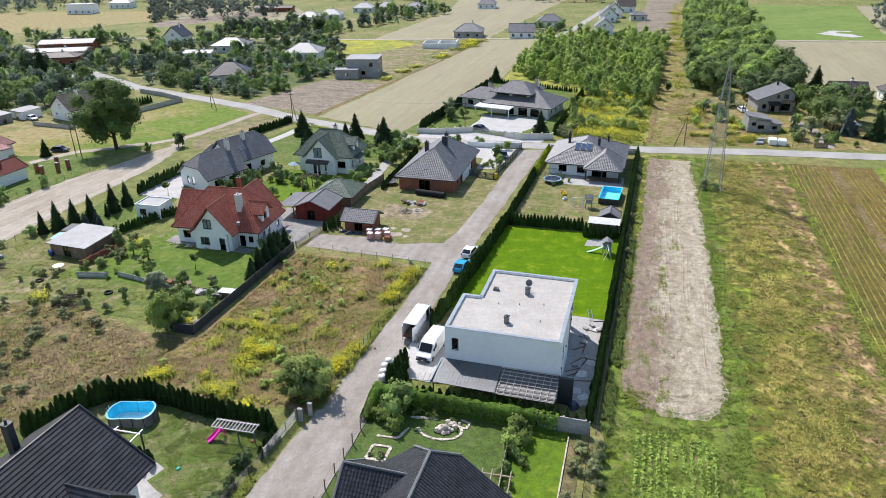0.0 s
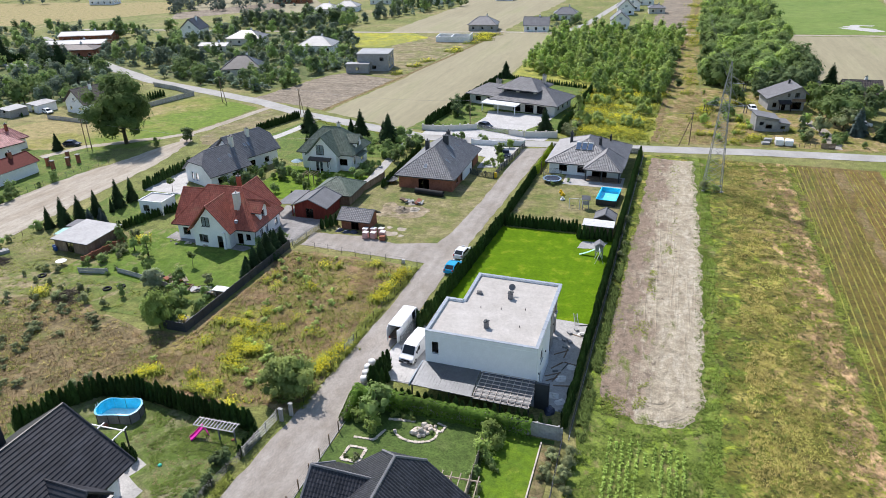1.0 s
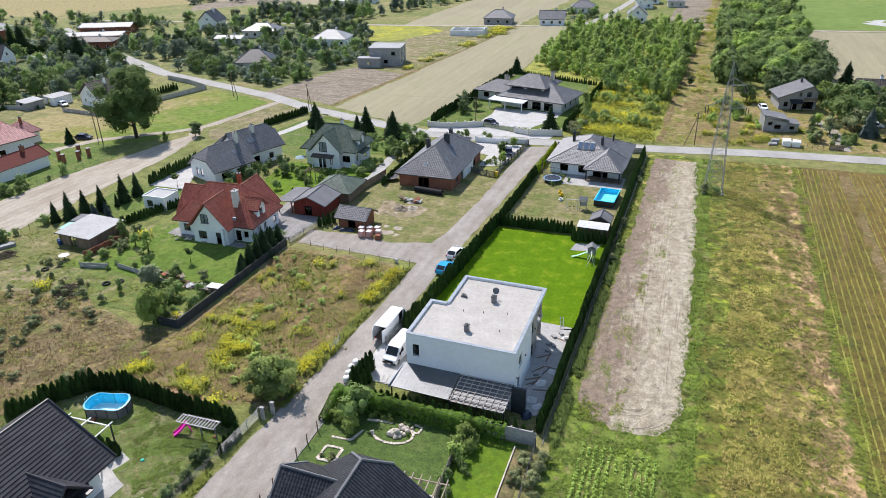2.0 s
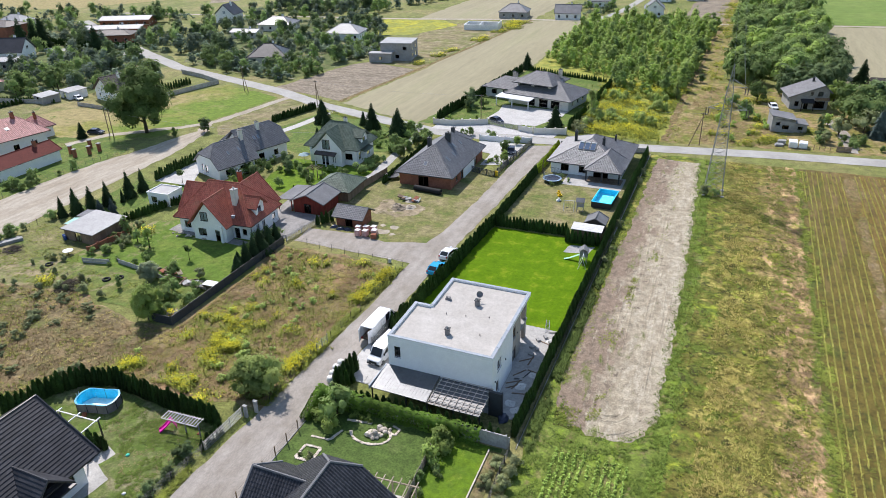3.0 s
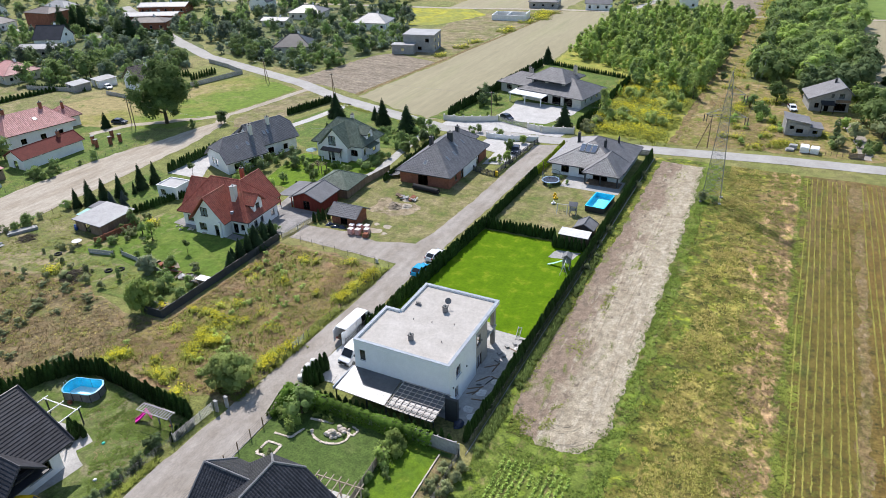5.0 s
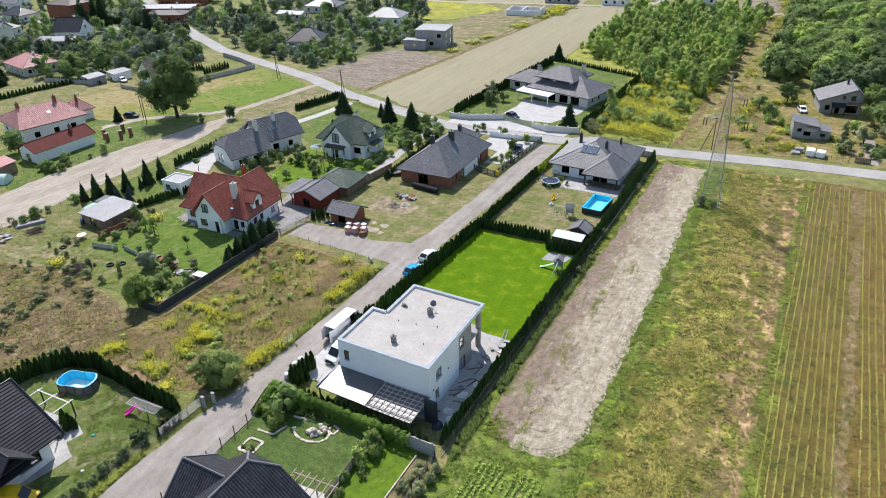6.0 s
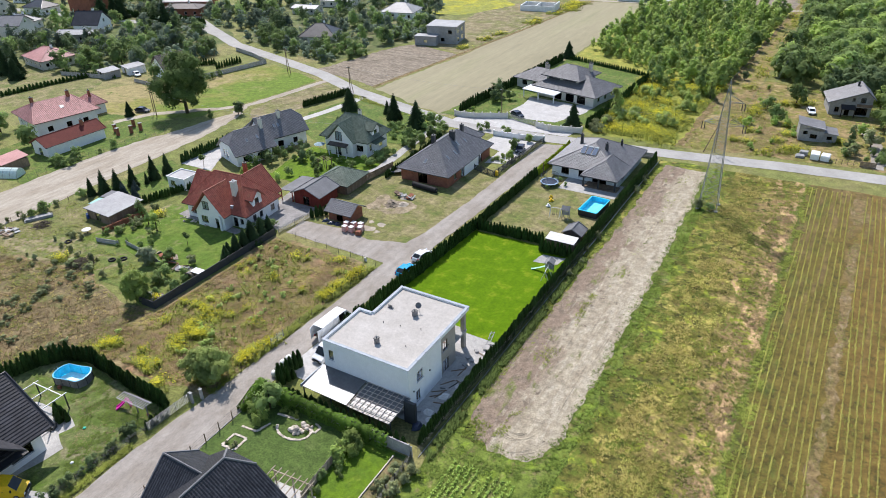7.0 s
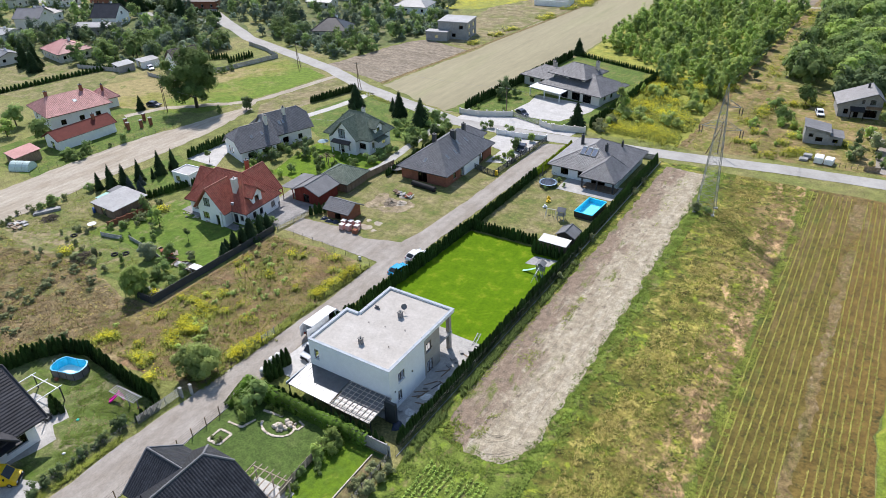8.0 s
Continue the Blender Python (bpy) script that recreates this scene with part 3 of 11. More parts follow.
def inside(px, py, poly):
    res = np.zeros(len(px), bool)
    k = len(poly)
    for i in range(k):
        (x0, y0), (x1, y1) = poly[i], poly[(i + 1) % k]
        if y0 != y1:
            hit = ((y0 > py) != (y1 > py)) & (px < (x1 - x0) * (py - y0) / (y1 - y0) + x0)
            res ^= hit
    return res


def spread(poly, n, seed):
    """n even random places in a polygon of the plan."""
    rng = np.random.default_rng(seed)
    p = np.array(poly, float)
    out = np.zeros((0, 2))
    while len(out) < n:
        q = rng.uniform(p.min(0), p.max(0), (n * 2, 2))
        out = np.vstack([out, q[inside(q[:, 0], q[:, 1], poly)]])
    return out[:n]


# ---- ground ----
def patch(name, pts, z, material, label, ragged=0.6, step=2.0, category="ground"):
    """A stretch of ground with an uneven edge, laid just over the sheet below it."""
    out = []
    k = len(pts)
    for i in range(k):
        a, b = Vector((*pts[i], 0)), Vector((*pts[(i + 1) % k], 0))
        n = max(1, int((b - a).length / step)) if ragged else 1
        for j in range(n):
            p = a.lerp(b, j / n)
            if ragged:
                p += Vector((noise.noise((p.x * 0.35, p.y * 0.35, 3.1)), noise.noise((p.x * 0.35, p.y * 0.35, 9.7)), 0)) * ragged * 1.6
                p += Vector((noise.noise((p.x * 1.3, p.y * 1.3, 5.1)), noise.noise((p.x * 1.3, p.y * 1.3, 1.7)), 0)) * ragged * 0.6
            out.append((p.x, p.y, z))
    bm = bmesh.new()
    face = bm.faces.new([bm.verts.new(p) for p in out])
    if face.normal.z < 0 or face.calc_area() and (face.normal_update() or face.normal.z < 0):
        face.normal_flip()
    bmesh.ops.triangulate(bm, faces=bm.faces[:], ngon_method="EAR_CLIP")
    me = bpy.data.meshes.new(name)
    bm.to_mesh(me)
    bm.free()
    ob = linked(name, me, material)
    return tagged(ob, label, category, kind="structure")


def ribbon(pts, width):
    """The outline of a track of that width along points of the plan."""
    left, right = [], []
    for i, p in enumerate(pts):
        a, b = Vector(pts[max(0, i - 1)]), Vector(pts[min(len(pts) - 1, i + 1)])
        d = (b - a).normalized()
        s = Vector((-d.y, d.x)) * width / 2
        left.append(tuple(Vector(p) + s))
        right.append(tuple(Vector(p) - s))
    return right + left[::-1]


g = Build()
g.face([(-3000, -1500, 0), (3000, -1500, 0), (3000, 4000, 0), (-3000, 4000, 0)])
tagged(g.make("ground", GRASS), "dry patchy grassland reaching to the horizon", "ground", kind="structure")
patch("meadow", [(5.6, -60), (39, -60), (38.5, 101.5), (5.6, 101)], 0.02, MEADOW, "uneven meadow of green and straw-dry grass", 0.5)
patch("weed_plot", [(-49.8, 1), (-49.8, 29), (-27, 28.6), (-26.6, -11), (-56, -13.5), (-70, -14), (-88, 0), (-80, 5), (-56, -1)], 0.02, WEEDY, "overgrown plot of dry weeds", 1.0)
patch("weed_plot", [(-52, -15), (-49.9, 0), (-56, -1.4), (-72, 2.6), (-88, -0.5), (-102, 2), (-102, -60), (-52, -60)], 0.021, WEEDBROWN, "overgrown plot of brown dry grass", 1.0)
patch("grass_strip", [(5.8, -60), (20.5, -60), (21.0, -8), (21.2, 40), (20.2, 101), (17.2, 101), (18.6, 40), (18.8, 3), (13, -1), (8, 0), (6.2, 9), (5.8, 60)], 0.032, STRIPGRASS, "green grass edging a bare strip", 0.7, 1.0)
patch("crop_field", [(38.2, -60), (55.6, -60), (56.4, 102), (38.0, 101.5)], 0.03, ROWSOIL, "soil of a row crop with dry brown lanes", 0.5)
patch("green_crop", [(55.8, -60), (110, -60), (110, 108), (56.6, 102.5)], 0.028, YOUNGCROP, "bright green young crop beside a row crop", 0.5)
patch("bare_strip", [(7.0, 4.6), (7.8, 2.0), (8.8, 2.6), (9.4, 0.2), (10.6, 0.6), (12.2, -0.6), (14.6, -1.0), (16.8, -0.2), (18.4, 1.6), (19.2, 5), (19.2, 25), (18.8, 52), (17.5, 98), (8.0, 98), (7.5, 55), (7.0, 25), (6.7, 9)], 0.045, SOIL, "strip of bare raked soil with tractor marks", 0.42, 0.4)
patch("dry_lane", ribbon([(46.6, -60), (46.9, -10), (47.2, 15), (47.7, 35), (48.0, 60), (48.4, 78)], 1.5), 0.04, LANESOIL, "dry pale bare lane between crop rows", 0.6, 0.5)
patch("dry_lane", [(46.6, 86), (50.0, 87), (50.4, 94), (49.0, 99), (46.8, 98), (46.2, 92)], 0.041, LANESOIL, "dry pale bare spot in a row crop", 0.9, 0.6)
patch("alley", [(-27.6, -60), (-27.2, -24), (-27.0, -19), (-26.4, -7.3), (-25.9, 1.6), (-25.3, 14), (-25.3, 30.5), (-49, 31), (-49.3, 36.5), (-40, 37.4), (-33, 36.3), (-25.6, 38.5), (-24.6, 44), (-23.6, 60), (-23.0, 97), (-17.3, 99), (-18.0, 83), (-19.4, 54), (-20.6, 30), (-20.7, 14), (-20.9, 0), (-20.5, -9), (-20.1, -18), (-20.2, -24), (-20.5, -60)], 0.05, ALLEY, "pale gravel lane with wheel marks", 0.2, 1.0, "lane")
ROAD = [(140, 120.5), (61, 112), (33, 109.3), (7.5, 105.2), (-20, 102), (-36, 100.5), (-51, 100.3), (-66, 104.5), (-92, 112.5), (-114, 122.8), (-138, 130.5), (-172, 141), (-200, 156), (-240, 178), (-300, 215)]
patch("road", ribbon(ROAD, 5.2), 0.06, ASPHALT, "narrow old grey asphalt road", 0.12, 2.0, "road")
SIDE_ROAD = [(-172, 141), (-184, 148), (-203, 155.5), (-226, 153.8), (-248, 153), (-290, 150), (-420, 140)]
patch("road", ribbon(SIDE_ROAD, 5.0), 0.061, ASPHALT, "narrow grey village road", 0.12, 2.0, "road")
patch("sandy_road", [(-104.2, -60), (-102.9, 10), (-103.4, 22), (-104.0, 40), (-104.6, 54), (-104.8, 62), (-107.0, 73), (-109.0, 81), (-111.4, 80), (-112.4, 75.4), (-113.8, 69.4), (-115.2, 60), (-117.6, 53), (-118.6, 45), (-119.3, 36), (-119.4, 24), (-119.0, -60)], 0.05, SANDY, "wide sandy dirt road", 0.4, 1.5, "road")
patch("dirt_track", ribbon([(-114.4, 85.4), (-118.3, 80.4), (-123.6, 76.2), (-128.1, 72.0), (-133, 68.0), (-134.8, 63), (-137, 58)], 2.6), 0.055, SANDY, "sandy driveway into a yard", 0.35, 1.2, "road")
patch("bare_plot", [(-97.5, 80), (-104, 78), (-108.8, 84), (-109.8, 92), (-108.4, 101), (-106.2, 113), (-99, 116), (-93.4, 110.5), (-96.6, 95)], 0.052, FALLOW, "bare brown plot beside a sandy track", 0.5, 1.5)
patch("white_track", ribbon([(-110.4, 79.5), (-113.6, 85.6), (-112.0, 90.4), (-110.3, 101), (-108.2, 113.6), (-106.5, 120)], 2.6), 0.056, SANDY, "pale sandy track", 0.3, 1.5, "road")
patch("field_road", ribbon([(-300, 243), (-133, 268), (-75, 282), (10, 292), (54, 300), (110, 308), (260, 330)], 3.5), 0.07, SANDY, "pale field road", 0.3, 3.0, "road")
patch("field_road", ribbon([(-45, 289), (-37.6, 318), (-29.5, 416), (-20, 480), (-5, 700)], 4.0), 0.07, ASPHALT, "pale straight village road", 0.2, 3.0, "road")
patch("field", [(-88, 117), (-56, 104.8), (-53.6, 110), (-47.5, 174), (-46.5, 200), (-47.2, 284), (-75, 278), (-81, 215), (-82.5, 168)], 0.03, STUBBLE, "long pale harvested field", 0.6)
patch("field", [(-119, 127), (-89, 118.5), (-84, 165), (-107, 171), (-112, 165)], 0.035, PLOUGHED, "brown ploughed plot", 0.8)
patch("field", [(-131, 270), (-75, 283), (-66, 430), (-60, 520), (-150, 520), (-128, 394)], 0.03, STUBBLE, "pale harvested field", 1.0, 4)
patch("field", [(-5, 297), (15, 297), (19, 441), (24, 620), (-2, 620), (-3, 440)], 0.03, PLOUGHED, "brown ploughed field", 1.0, 4)
patch("field", [(54, 303), (112, 313), (128, 470), (58, 470)], 0.03, GREENF, "flat green crop field", 1.0, 4)
patch("field", [(50, 185), (54, 297), (115, 305), (240, 325), (240, 190), (110, 178)], 0.03, STUBBLE, "pale harvested field beside a field road", 1.0, 4)
patch("field", [(112, 313), (240, 332), (240, 480), (130, 470)], 0.03, STUBBLE, "pale stubble field", 1.0, 4)
patch("sandy_patch", [(84, 330), (97, 317), (102, 322), (94, 334), (101, 340), (90, 341)], 0.05, PALEPAVE, "pale bare sand in a field", 2.5, 3)
patch("field", [(-131, 222), (-116, 228), (-104, 256), (-120, 272), (-148, 262)], 0.035, YELLOWF, "yellow flowering field", 1.0, 3)
patch("field", [(-346, 246), (-299, 316), (-339, 369), (-600, 300), (-600, 200)], 0.03, PARK, "long green meadow", 1.0, 5)
patch("field", [(-277, 287), (-238, 350), (-262, 380), (-295, 315)], 0.033, PLOUGHED, "bare brown field", 1.0, 4)
patch("field", [(-250, 330), (-200, 300), (-190, 330), (-240, 400), (-330, 420), (-300, 330)], 0.031, STUBBLE, "bare pale brown field", 1.0, 4)
patch("weed_plot", [(-84.5, 168), (-82, 215), (-76, 272), (-100, 274), (-113, 237), (-106, 172)], 0.032, FALLOW, "overgrown strip with dry weeds", 1.0, 3)
patch("field_margin", ribbon([(-89.6, 118), (-84.5, 165), (-79.5, 215), (-74.5, 280)], 1.6), 0.045, LANESOIL, "pale wheel track at a field edge", 0.3, 2)
patch("meadow", [(-140, 62), (-119, 71), (-113, 96), (-111, 116), (-137, 125), (-146, 104), (-152, 92), (-165, 84), (-176, 60), (-158, 57)], 0.03, PARK, "mown green meadow round an oak", 0.8)
patch("meadow", [(-260, 40), (-158, 57), (-176, 84), (-215, 88), (-260, 80)], 0.031, DRYLAWN, "dry mown meadow", 0.8)
patch("yard", [(-300, 60), (-180, 86), (-172, 104), (-182, 132), (-176, 146), (-215, 175), (-300, 205)], 0.029, YARD_HAZE, "green yards among village houses", 1.0, 4)
patch("yard", [(-178, 150), (-121, 134), (-110, 180), (-128, 232), (-150, 262), (-225, 245)], 0.029, YARD_HAZE, "green yards among village houses", 1.0, 4)
patch("yard", [(-146, 20), (-118, 20), (-118, 60), (-124, 68), (-146, 62)], 0.032, GARDEN, "grassy house yard", 0.6)
patch("lawn", [(-15.5, 16), (4.2, 16), (4.6, 49.6), (-16.3, 49.2), (-18.3, 17)], 0.05, LAWN, "bright green mown lawn", 0.1)
patch("lawn", [(-20, -23), (3.6, -23), (3.6, -6.5), (-20.2, -6.5)], 0.04, SHORTGRASS, "green garden lawn", 0.2)
patch("lawn", [(-3.4, -23), (2.1, -23), (2.1, -6.6), (-3.4, -6.6)], 0.046, LUSHLAWN, "lush green lawn beside a fence", 0.1)
patch("lawn", [(-29.2, -14.8), (-29, -60), (-58, -60), (-58, -16), (-50, -14.5)], 0.045, WORNLAWN, "garden lawn round a pool", 0.3)
patch("lawn", [(-16, 51), (3.8, 51), (3.8, 80), (-16, 80)], 0.04, DRYLAWN, "dry patchy garden lawn", 0.2)
patch("lawn", [(-50.5, 11), (-50.5, 30), (-57, 38), (-80, 29), (-84, 10), (-70, 11)], 0.04, BACKLAWN, "green garden lawn with worn spots", 0.6)
patch("garden_plot", [(-51, 0.5), (-51, 11), (-70, 11), (-84, 10), (-100, 2), (-88, 0), (-72, 3)], 0.041, GREENWORN, "rough green garden plot", 0.8)
patch("garden_plot", [(-100.5, -5), (-100, 26), (-82, 26), (-80, 12), (-88, 0)], 0.038, DRYLAWN, "worn dry yard with rough grass", 0.8)
patch("lawn", [(-100, 27), (-100, 46), (-86, 46), (-82, 30)], 0.042, GARDEN, "green lawn", 0.4)
patch("lawn", [(-48, 37.0), (-48.5, 62), (-21.5, 75), (-22.0, 46), (-24.5, 37.4), (-33, 35.6), (-40, 36.4)], 0.04, DRYLAWN, "dry grass yard with bare soil", 0.5)
patch("soil_heap_ground", [(-42, 48), (-37, 46.4), (-33, 47.4), (-31.6, 51.6), (-34, 54.6), (-38, 53.4), (-41.4, 55)], 0.052, HEAPSOIL, "bare trampled soil", 0.9, 0.8)
for cx, cy, r in ((-35.6, 40.0, 1.5), (-34.0, 42.4, 0.9), (-33.2, 39.6, 0.6), (-36.6, 42.6, 0.7)):
    blob = [(cx + r * (0.75 + 0.6 * noise.noise((cx + 0.9 * math.cos(a), cy + 0.9 * math.sin(a), 2.0))) * math.cos(a) * 1.3, cy + r * (0.75 + 0.6 * noise.noise((cx + 0.9 * math.cos(a), cy + 0.9 * math.sin(a), 2.0))) * math.sin(a)) for a in [k * math.pi / 10 for k in range(20)]]
    patch("sand_spot", blob, 0.053, SANDY, "spilled pale sand", 0.12, 0.2)
patch("lawn", [(-72, 50), (-54, 50), (-52, 68), (-74, 70)], 0.042, LUSHLAWN, "green back garden", 0.5)
patch("lawn", [(-86, 78), (-74, 72), (-54, 82), (-52, 99), (-66, 102), (-88, 108), (-92, 90)], 0.042, GARDEN, "front garden lawn", 0.5)
patch("lawn", [(-58, 106), (-17, 111), (-15, 138), (-15, 168), (-46, 178), (-50, 150)], 0.036, GARDEN, "green villa garden", 0.4)
patch("thicket_ground", [(-17, 110), (9, 111), (13, 245), (14, 291), (-46, 286), (-46, 180), (-15, 168)], 0.034, THICKETGROUND, "weedy ground under young trees", 1.0, 3)
patch("power_line_clearing", [(7, 110), (16, 112), (18, 180), (19, 300), (24, 470), (15, 470), (13, 300), (10, 180)], 0.05, ROUGHLAND, "dry cleared strip under a power line", 1.0, 3)
patch("field_track", ribbon([(8, 112), (8.6, 160), (11.6, 246), (14, 300), (19, 430)], 1.9), 0.06, LANESOIL, "faint worn wheel track", 0.5, 1.5, "track")
patch("weed_plot", [(16, 112.5), (31, 114), (62, 117), (62, 150), (34, 175), (18, 178)], 0.033, ROUGHLAND, "weedy roadside plot", 0.8)
patch("driveway", ribbon([(50.5, 117), (50.2, 126), (49.5, 134), (46, 145)], 3.0), 0.05, ALLEY, "sandy driveway", 0.4, 1.5, "driveway")
patch("paved_yard", [(-21, -1.6), (-14.4, -1.6), (-14.4, 9.5), (-20.4, 13)], 0.07, PALEPAVE, "pale concrete parking place", 0.1, 1, "paving")
patch("terrace", [(-3.0, -1.5), (3.7, -1.5), (4.0, 19), (-6, 19), (-6, 15.6), (-3.0, 15.6)], 0.075, PAVING, "unfinished pale terrace strip", 0.15, 1, "paving")
patch("villa_court", [(-41, 116), (-40, 124), (-41, 131), (-26, 130), (-20, 134), (-22, 122), (-26, 113.5), (-32, 112.5), (-37, 112.8)], 0.06, PALEPAVE, "pale paved forecourt", 0.2, 1, "paving")
patch("entrance_court", [(-52, 102.5), (-38, 103), (-24, 104.5), (-19, 104.8), (-18.5, 108.4), (-25, 107), (-29, 108), (-37.5, 111), (-52, 106)], 0.065, PALEPAVE, "pale paved entrance", 0.1, 1, "paving")
patch("driveway", [(-57.4, 31), (-51.2, 31), (-50.2, 39.4), (-50.4, 42.2), (-57.4, 42.2), (-57.6, 47), (-61, 47), (-60, 40)], 0.06, DARKPAVE, "grey block-paved driveway", 0.1, 1, "paving")
patch("terrace", [(-9.5, 74.8), (3.2, 74.8), (3.2, 82), (-9.5, 82)], 0.06, PAVING, "grey paved terrace", 0.0, 1, "paving")
patch("driveway", [(-30.2, 80), (-25, 82), (-24, 97.6), (-36, 97.2), (-36, 90), (-30.2, 88)], 0.06, PALEPAVE, "white gravel front yard", 0.2, 1, "paving")
patch("driveway", [(-96, 46), (-85.6, 46), (-89, 52), (-94, 63), (-95.6, 63)], 0.06, PALEPAVE, "white paved yard", 0.1, 1, "paving")
patch("driveway", ribbon([(-91, 81), (-88.2, 92), (-86.5, 104), (-86.5, 109)], 2.6), 0.06, PALEPAVE, "white garden path", 0.1, 1, "paving")
patch("path", ribbon([(-53, 55), (-50.5, 66), (-52, 80), (-53, 96)], 2.2), 0.06, PAVING, "grey paved drive", 0.1, 1, "paving")
patch("terrace", [(-47, -28), (-46.8, -23), (-40.4, -22.3), (-37.7, -23.3), (-38.2, -25.4), (-35.4, -26.6), (-36.3, -31.8), (-36.6, -36), (-39.5, -36)], 0.06, PAVING, "pale paved terrace", 0.1, 1, "paving")
patch("driveway", [(-37, -34.5), (-29.4, -31.4), (-29.8, -48), (-40, -48)], 0.07, PAVING, "pale concrete driveway", 0.1, 1, "paving")
patch("terrace", [(-74.5, 26.5), (-57.5, 25.6), (-56.4, 27.4), (-74.5, 29.5)], 0.06, DARKPAVE, "grey paved apron by a house", 0.1, 1, "paving")

# ---- building kit ----
SIDES = {"S": ((0, -1), (1, 0)), "E": ((1, 0), (0, 1)), "N": ((0, 1), (-1, 0)), "W": ((-1, 0), (0, -1))}


def wall_frame(x0, x1, y0, y1, side):
    """Turns (along, outward, up) of a wall into the house's own metres; along starts at the wall's left end, seen from outside."""
    n, u = SIDES[side]
    start = {"S": (x0, y0), "E": (x1, y0), "N": (x1, y1), "W": (x0, y1)}[side]
    return Matrix(((u[0], n[0], 0, start[0]), (u[1], n[1], 0, start[1]), (0, 0, 1, 0), (0, 0, 0, 1)))


def window(parent, m, u, z, w, h, frame_mat, bars=1, name="window", sill=True, depth=0.12):
    b = Build()
    t = 0.07
    lo, hi = -depth - 0.06, -depth
    b.box(u, lo, z, u + w, hi, z + t, m).box(u, lo, z + h - t, u + w, hi, z + h, m)
    b.box(u, lo, z + t, u + t, hi, z + h - t, m).box(u + w - t, lo, z + t, u + w, hi, z + h - t, m)
    for i in range(bars):
        c = u + w * (i + 1) / (bars + 1)
        b.box(c - 0.04, lo, z + t, c + 0.04, hi, z + h - t, m)
    win = b.make(name, frame_mat, parent)
    for i in range(bars + 1):
        a, c = u + w * i / (bars + 1), u + w * (i + 1) / (bars + 1)
        Build().box(a + 0.05, lo + 0.02, z + 0.05, c - 0.05, lo + 0.035, z + h - 0.05, m).make("pane", GLASS, win)
    if sill:
        Build().box(u - 0.06, -depth, z - 0.05, u + w + 0.06, 0.06, z - 0.004, m).make("sill", COPING, win)
    return win


def wall_sheet(b, m, a, e, z0, z1, thick, ops):
    """One wall in one piece with its holes: solid cells of a grid, faced where they meet air."""
    us = sorted({a, e, *(o[0] for o in ops), *(o[0] + o[2] for o in ops)})
    zs = sorted({z0, z1, *(z0 + o[1] for o in ops), *(z0 + o[1] + o[3] for o in ops)})
    nu, nz = len(us) - 1, len(zs) - 1
    hole = lambda i, j: any(o[0] - 1e-6 < us[i] and us[i + 1] < o[0] + o[2] + 1e-6 and z0 + o[1] - 1e-6 < zs[j] and zs[j + 1] < z0 + o[1] + o[3] + 1e-6 for o in ops)
    solid = lambda i, j: 0 <= i < nu and 0 <= j < nz and not hole(i, j)
    index = {}

    def corner(i, j, k):
        if (i, j, k) not in index:
            index[(i, j, k)] = len(b.v)
            b.v.append(tuple(m @ Vector((us[i], -thick * k, zs[j]))))
        return index[(i, j, k)]

    for i in range(nu):
        for j in range(nz):
            if not solid(i, j):
                continue
            for k in (0, 1):
                q = [corner(i, j, k), corner(i + 1, j, k), corner(i + 1, j + 1, k), corner(i, j + 1, k)]
                b.f.append(tuple(q if k == 0 else q[::-1]))
            for di, dj, p, r in ((-1, 0, (i, j), (i, j + 1)), (1, 0, (i + 1, j + 1), (i + 1, j)), (0, -1, (i + 1, j), (i, j)), (0, 1, (i, j + 1), (i + 1, j + 1))):
                if not solid(i + di, j + dj):
                    b.f.append((corner(*p, 0), corner(*r, 0), corner(*r, 1), corner(*p, 1)))


def walls(parent, x0, x1, y0, y1, z0, z1, mat, openings=None, frame_mat=FRAME_BROWN, thick=0.3, sides="SENW", label=""):
    """Four walls of a block with real openings; each opening (side: along, height, width, height, bars) gets a window."""
    openings = openings or {}
    for side in sides:
        m = wall_frame(x0, x1, y0, y1, side)
        length = (x1 - x0) if side in "SN" else (y1 - y0)
        a, e = (0, length) if side in "SN" else (thick, length - thick)
        ops = sorted(openings.get(side, []))
        b = Build()
        wall_sheet(b, m, a, e, z0, z1, thick, ops)
        b.make("wall", mat, parent, label)
        for u, z, w, h, *rest in ops:
            window(parent, m, u, z0 + z, w, h, frame_mat, rest[0] if rest else 1, "door" if z < 0.1 and h > 1.9 and w < 1.3 else "window", z > 0.1)
    Build().box(x0 + thick + 0.02, y0 + thick + 0.02, z0 + 0.02, x1 - thick - 0.02, y1 - thick - 0.02, z0 + 0.1).make("floor_slab", DARKROOM, parent)


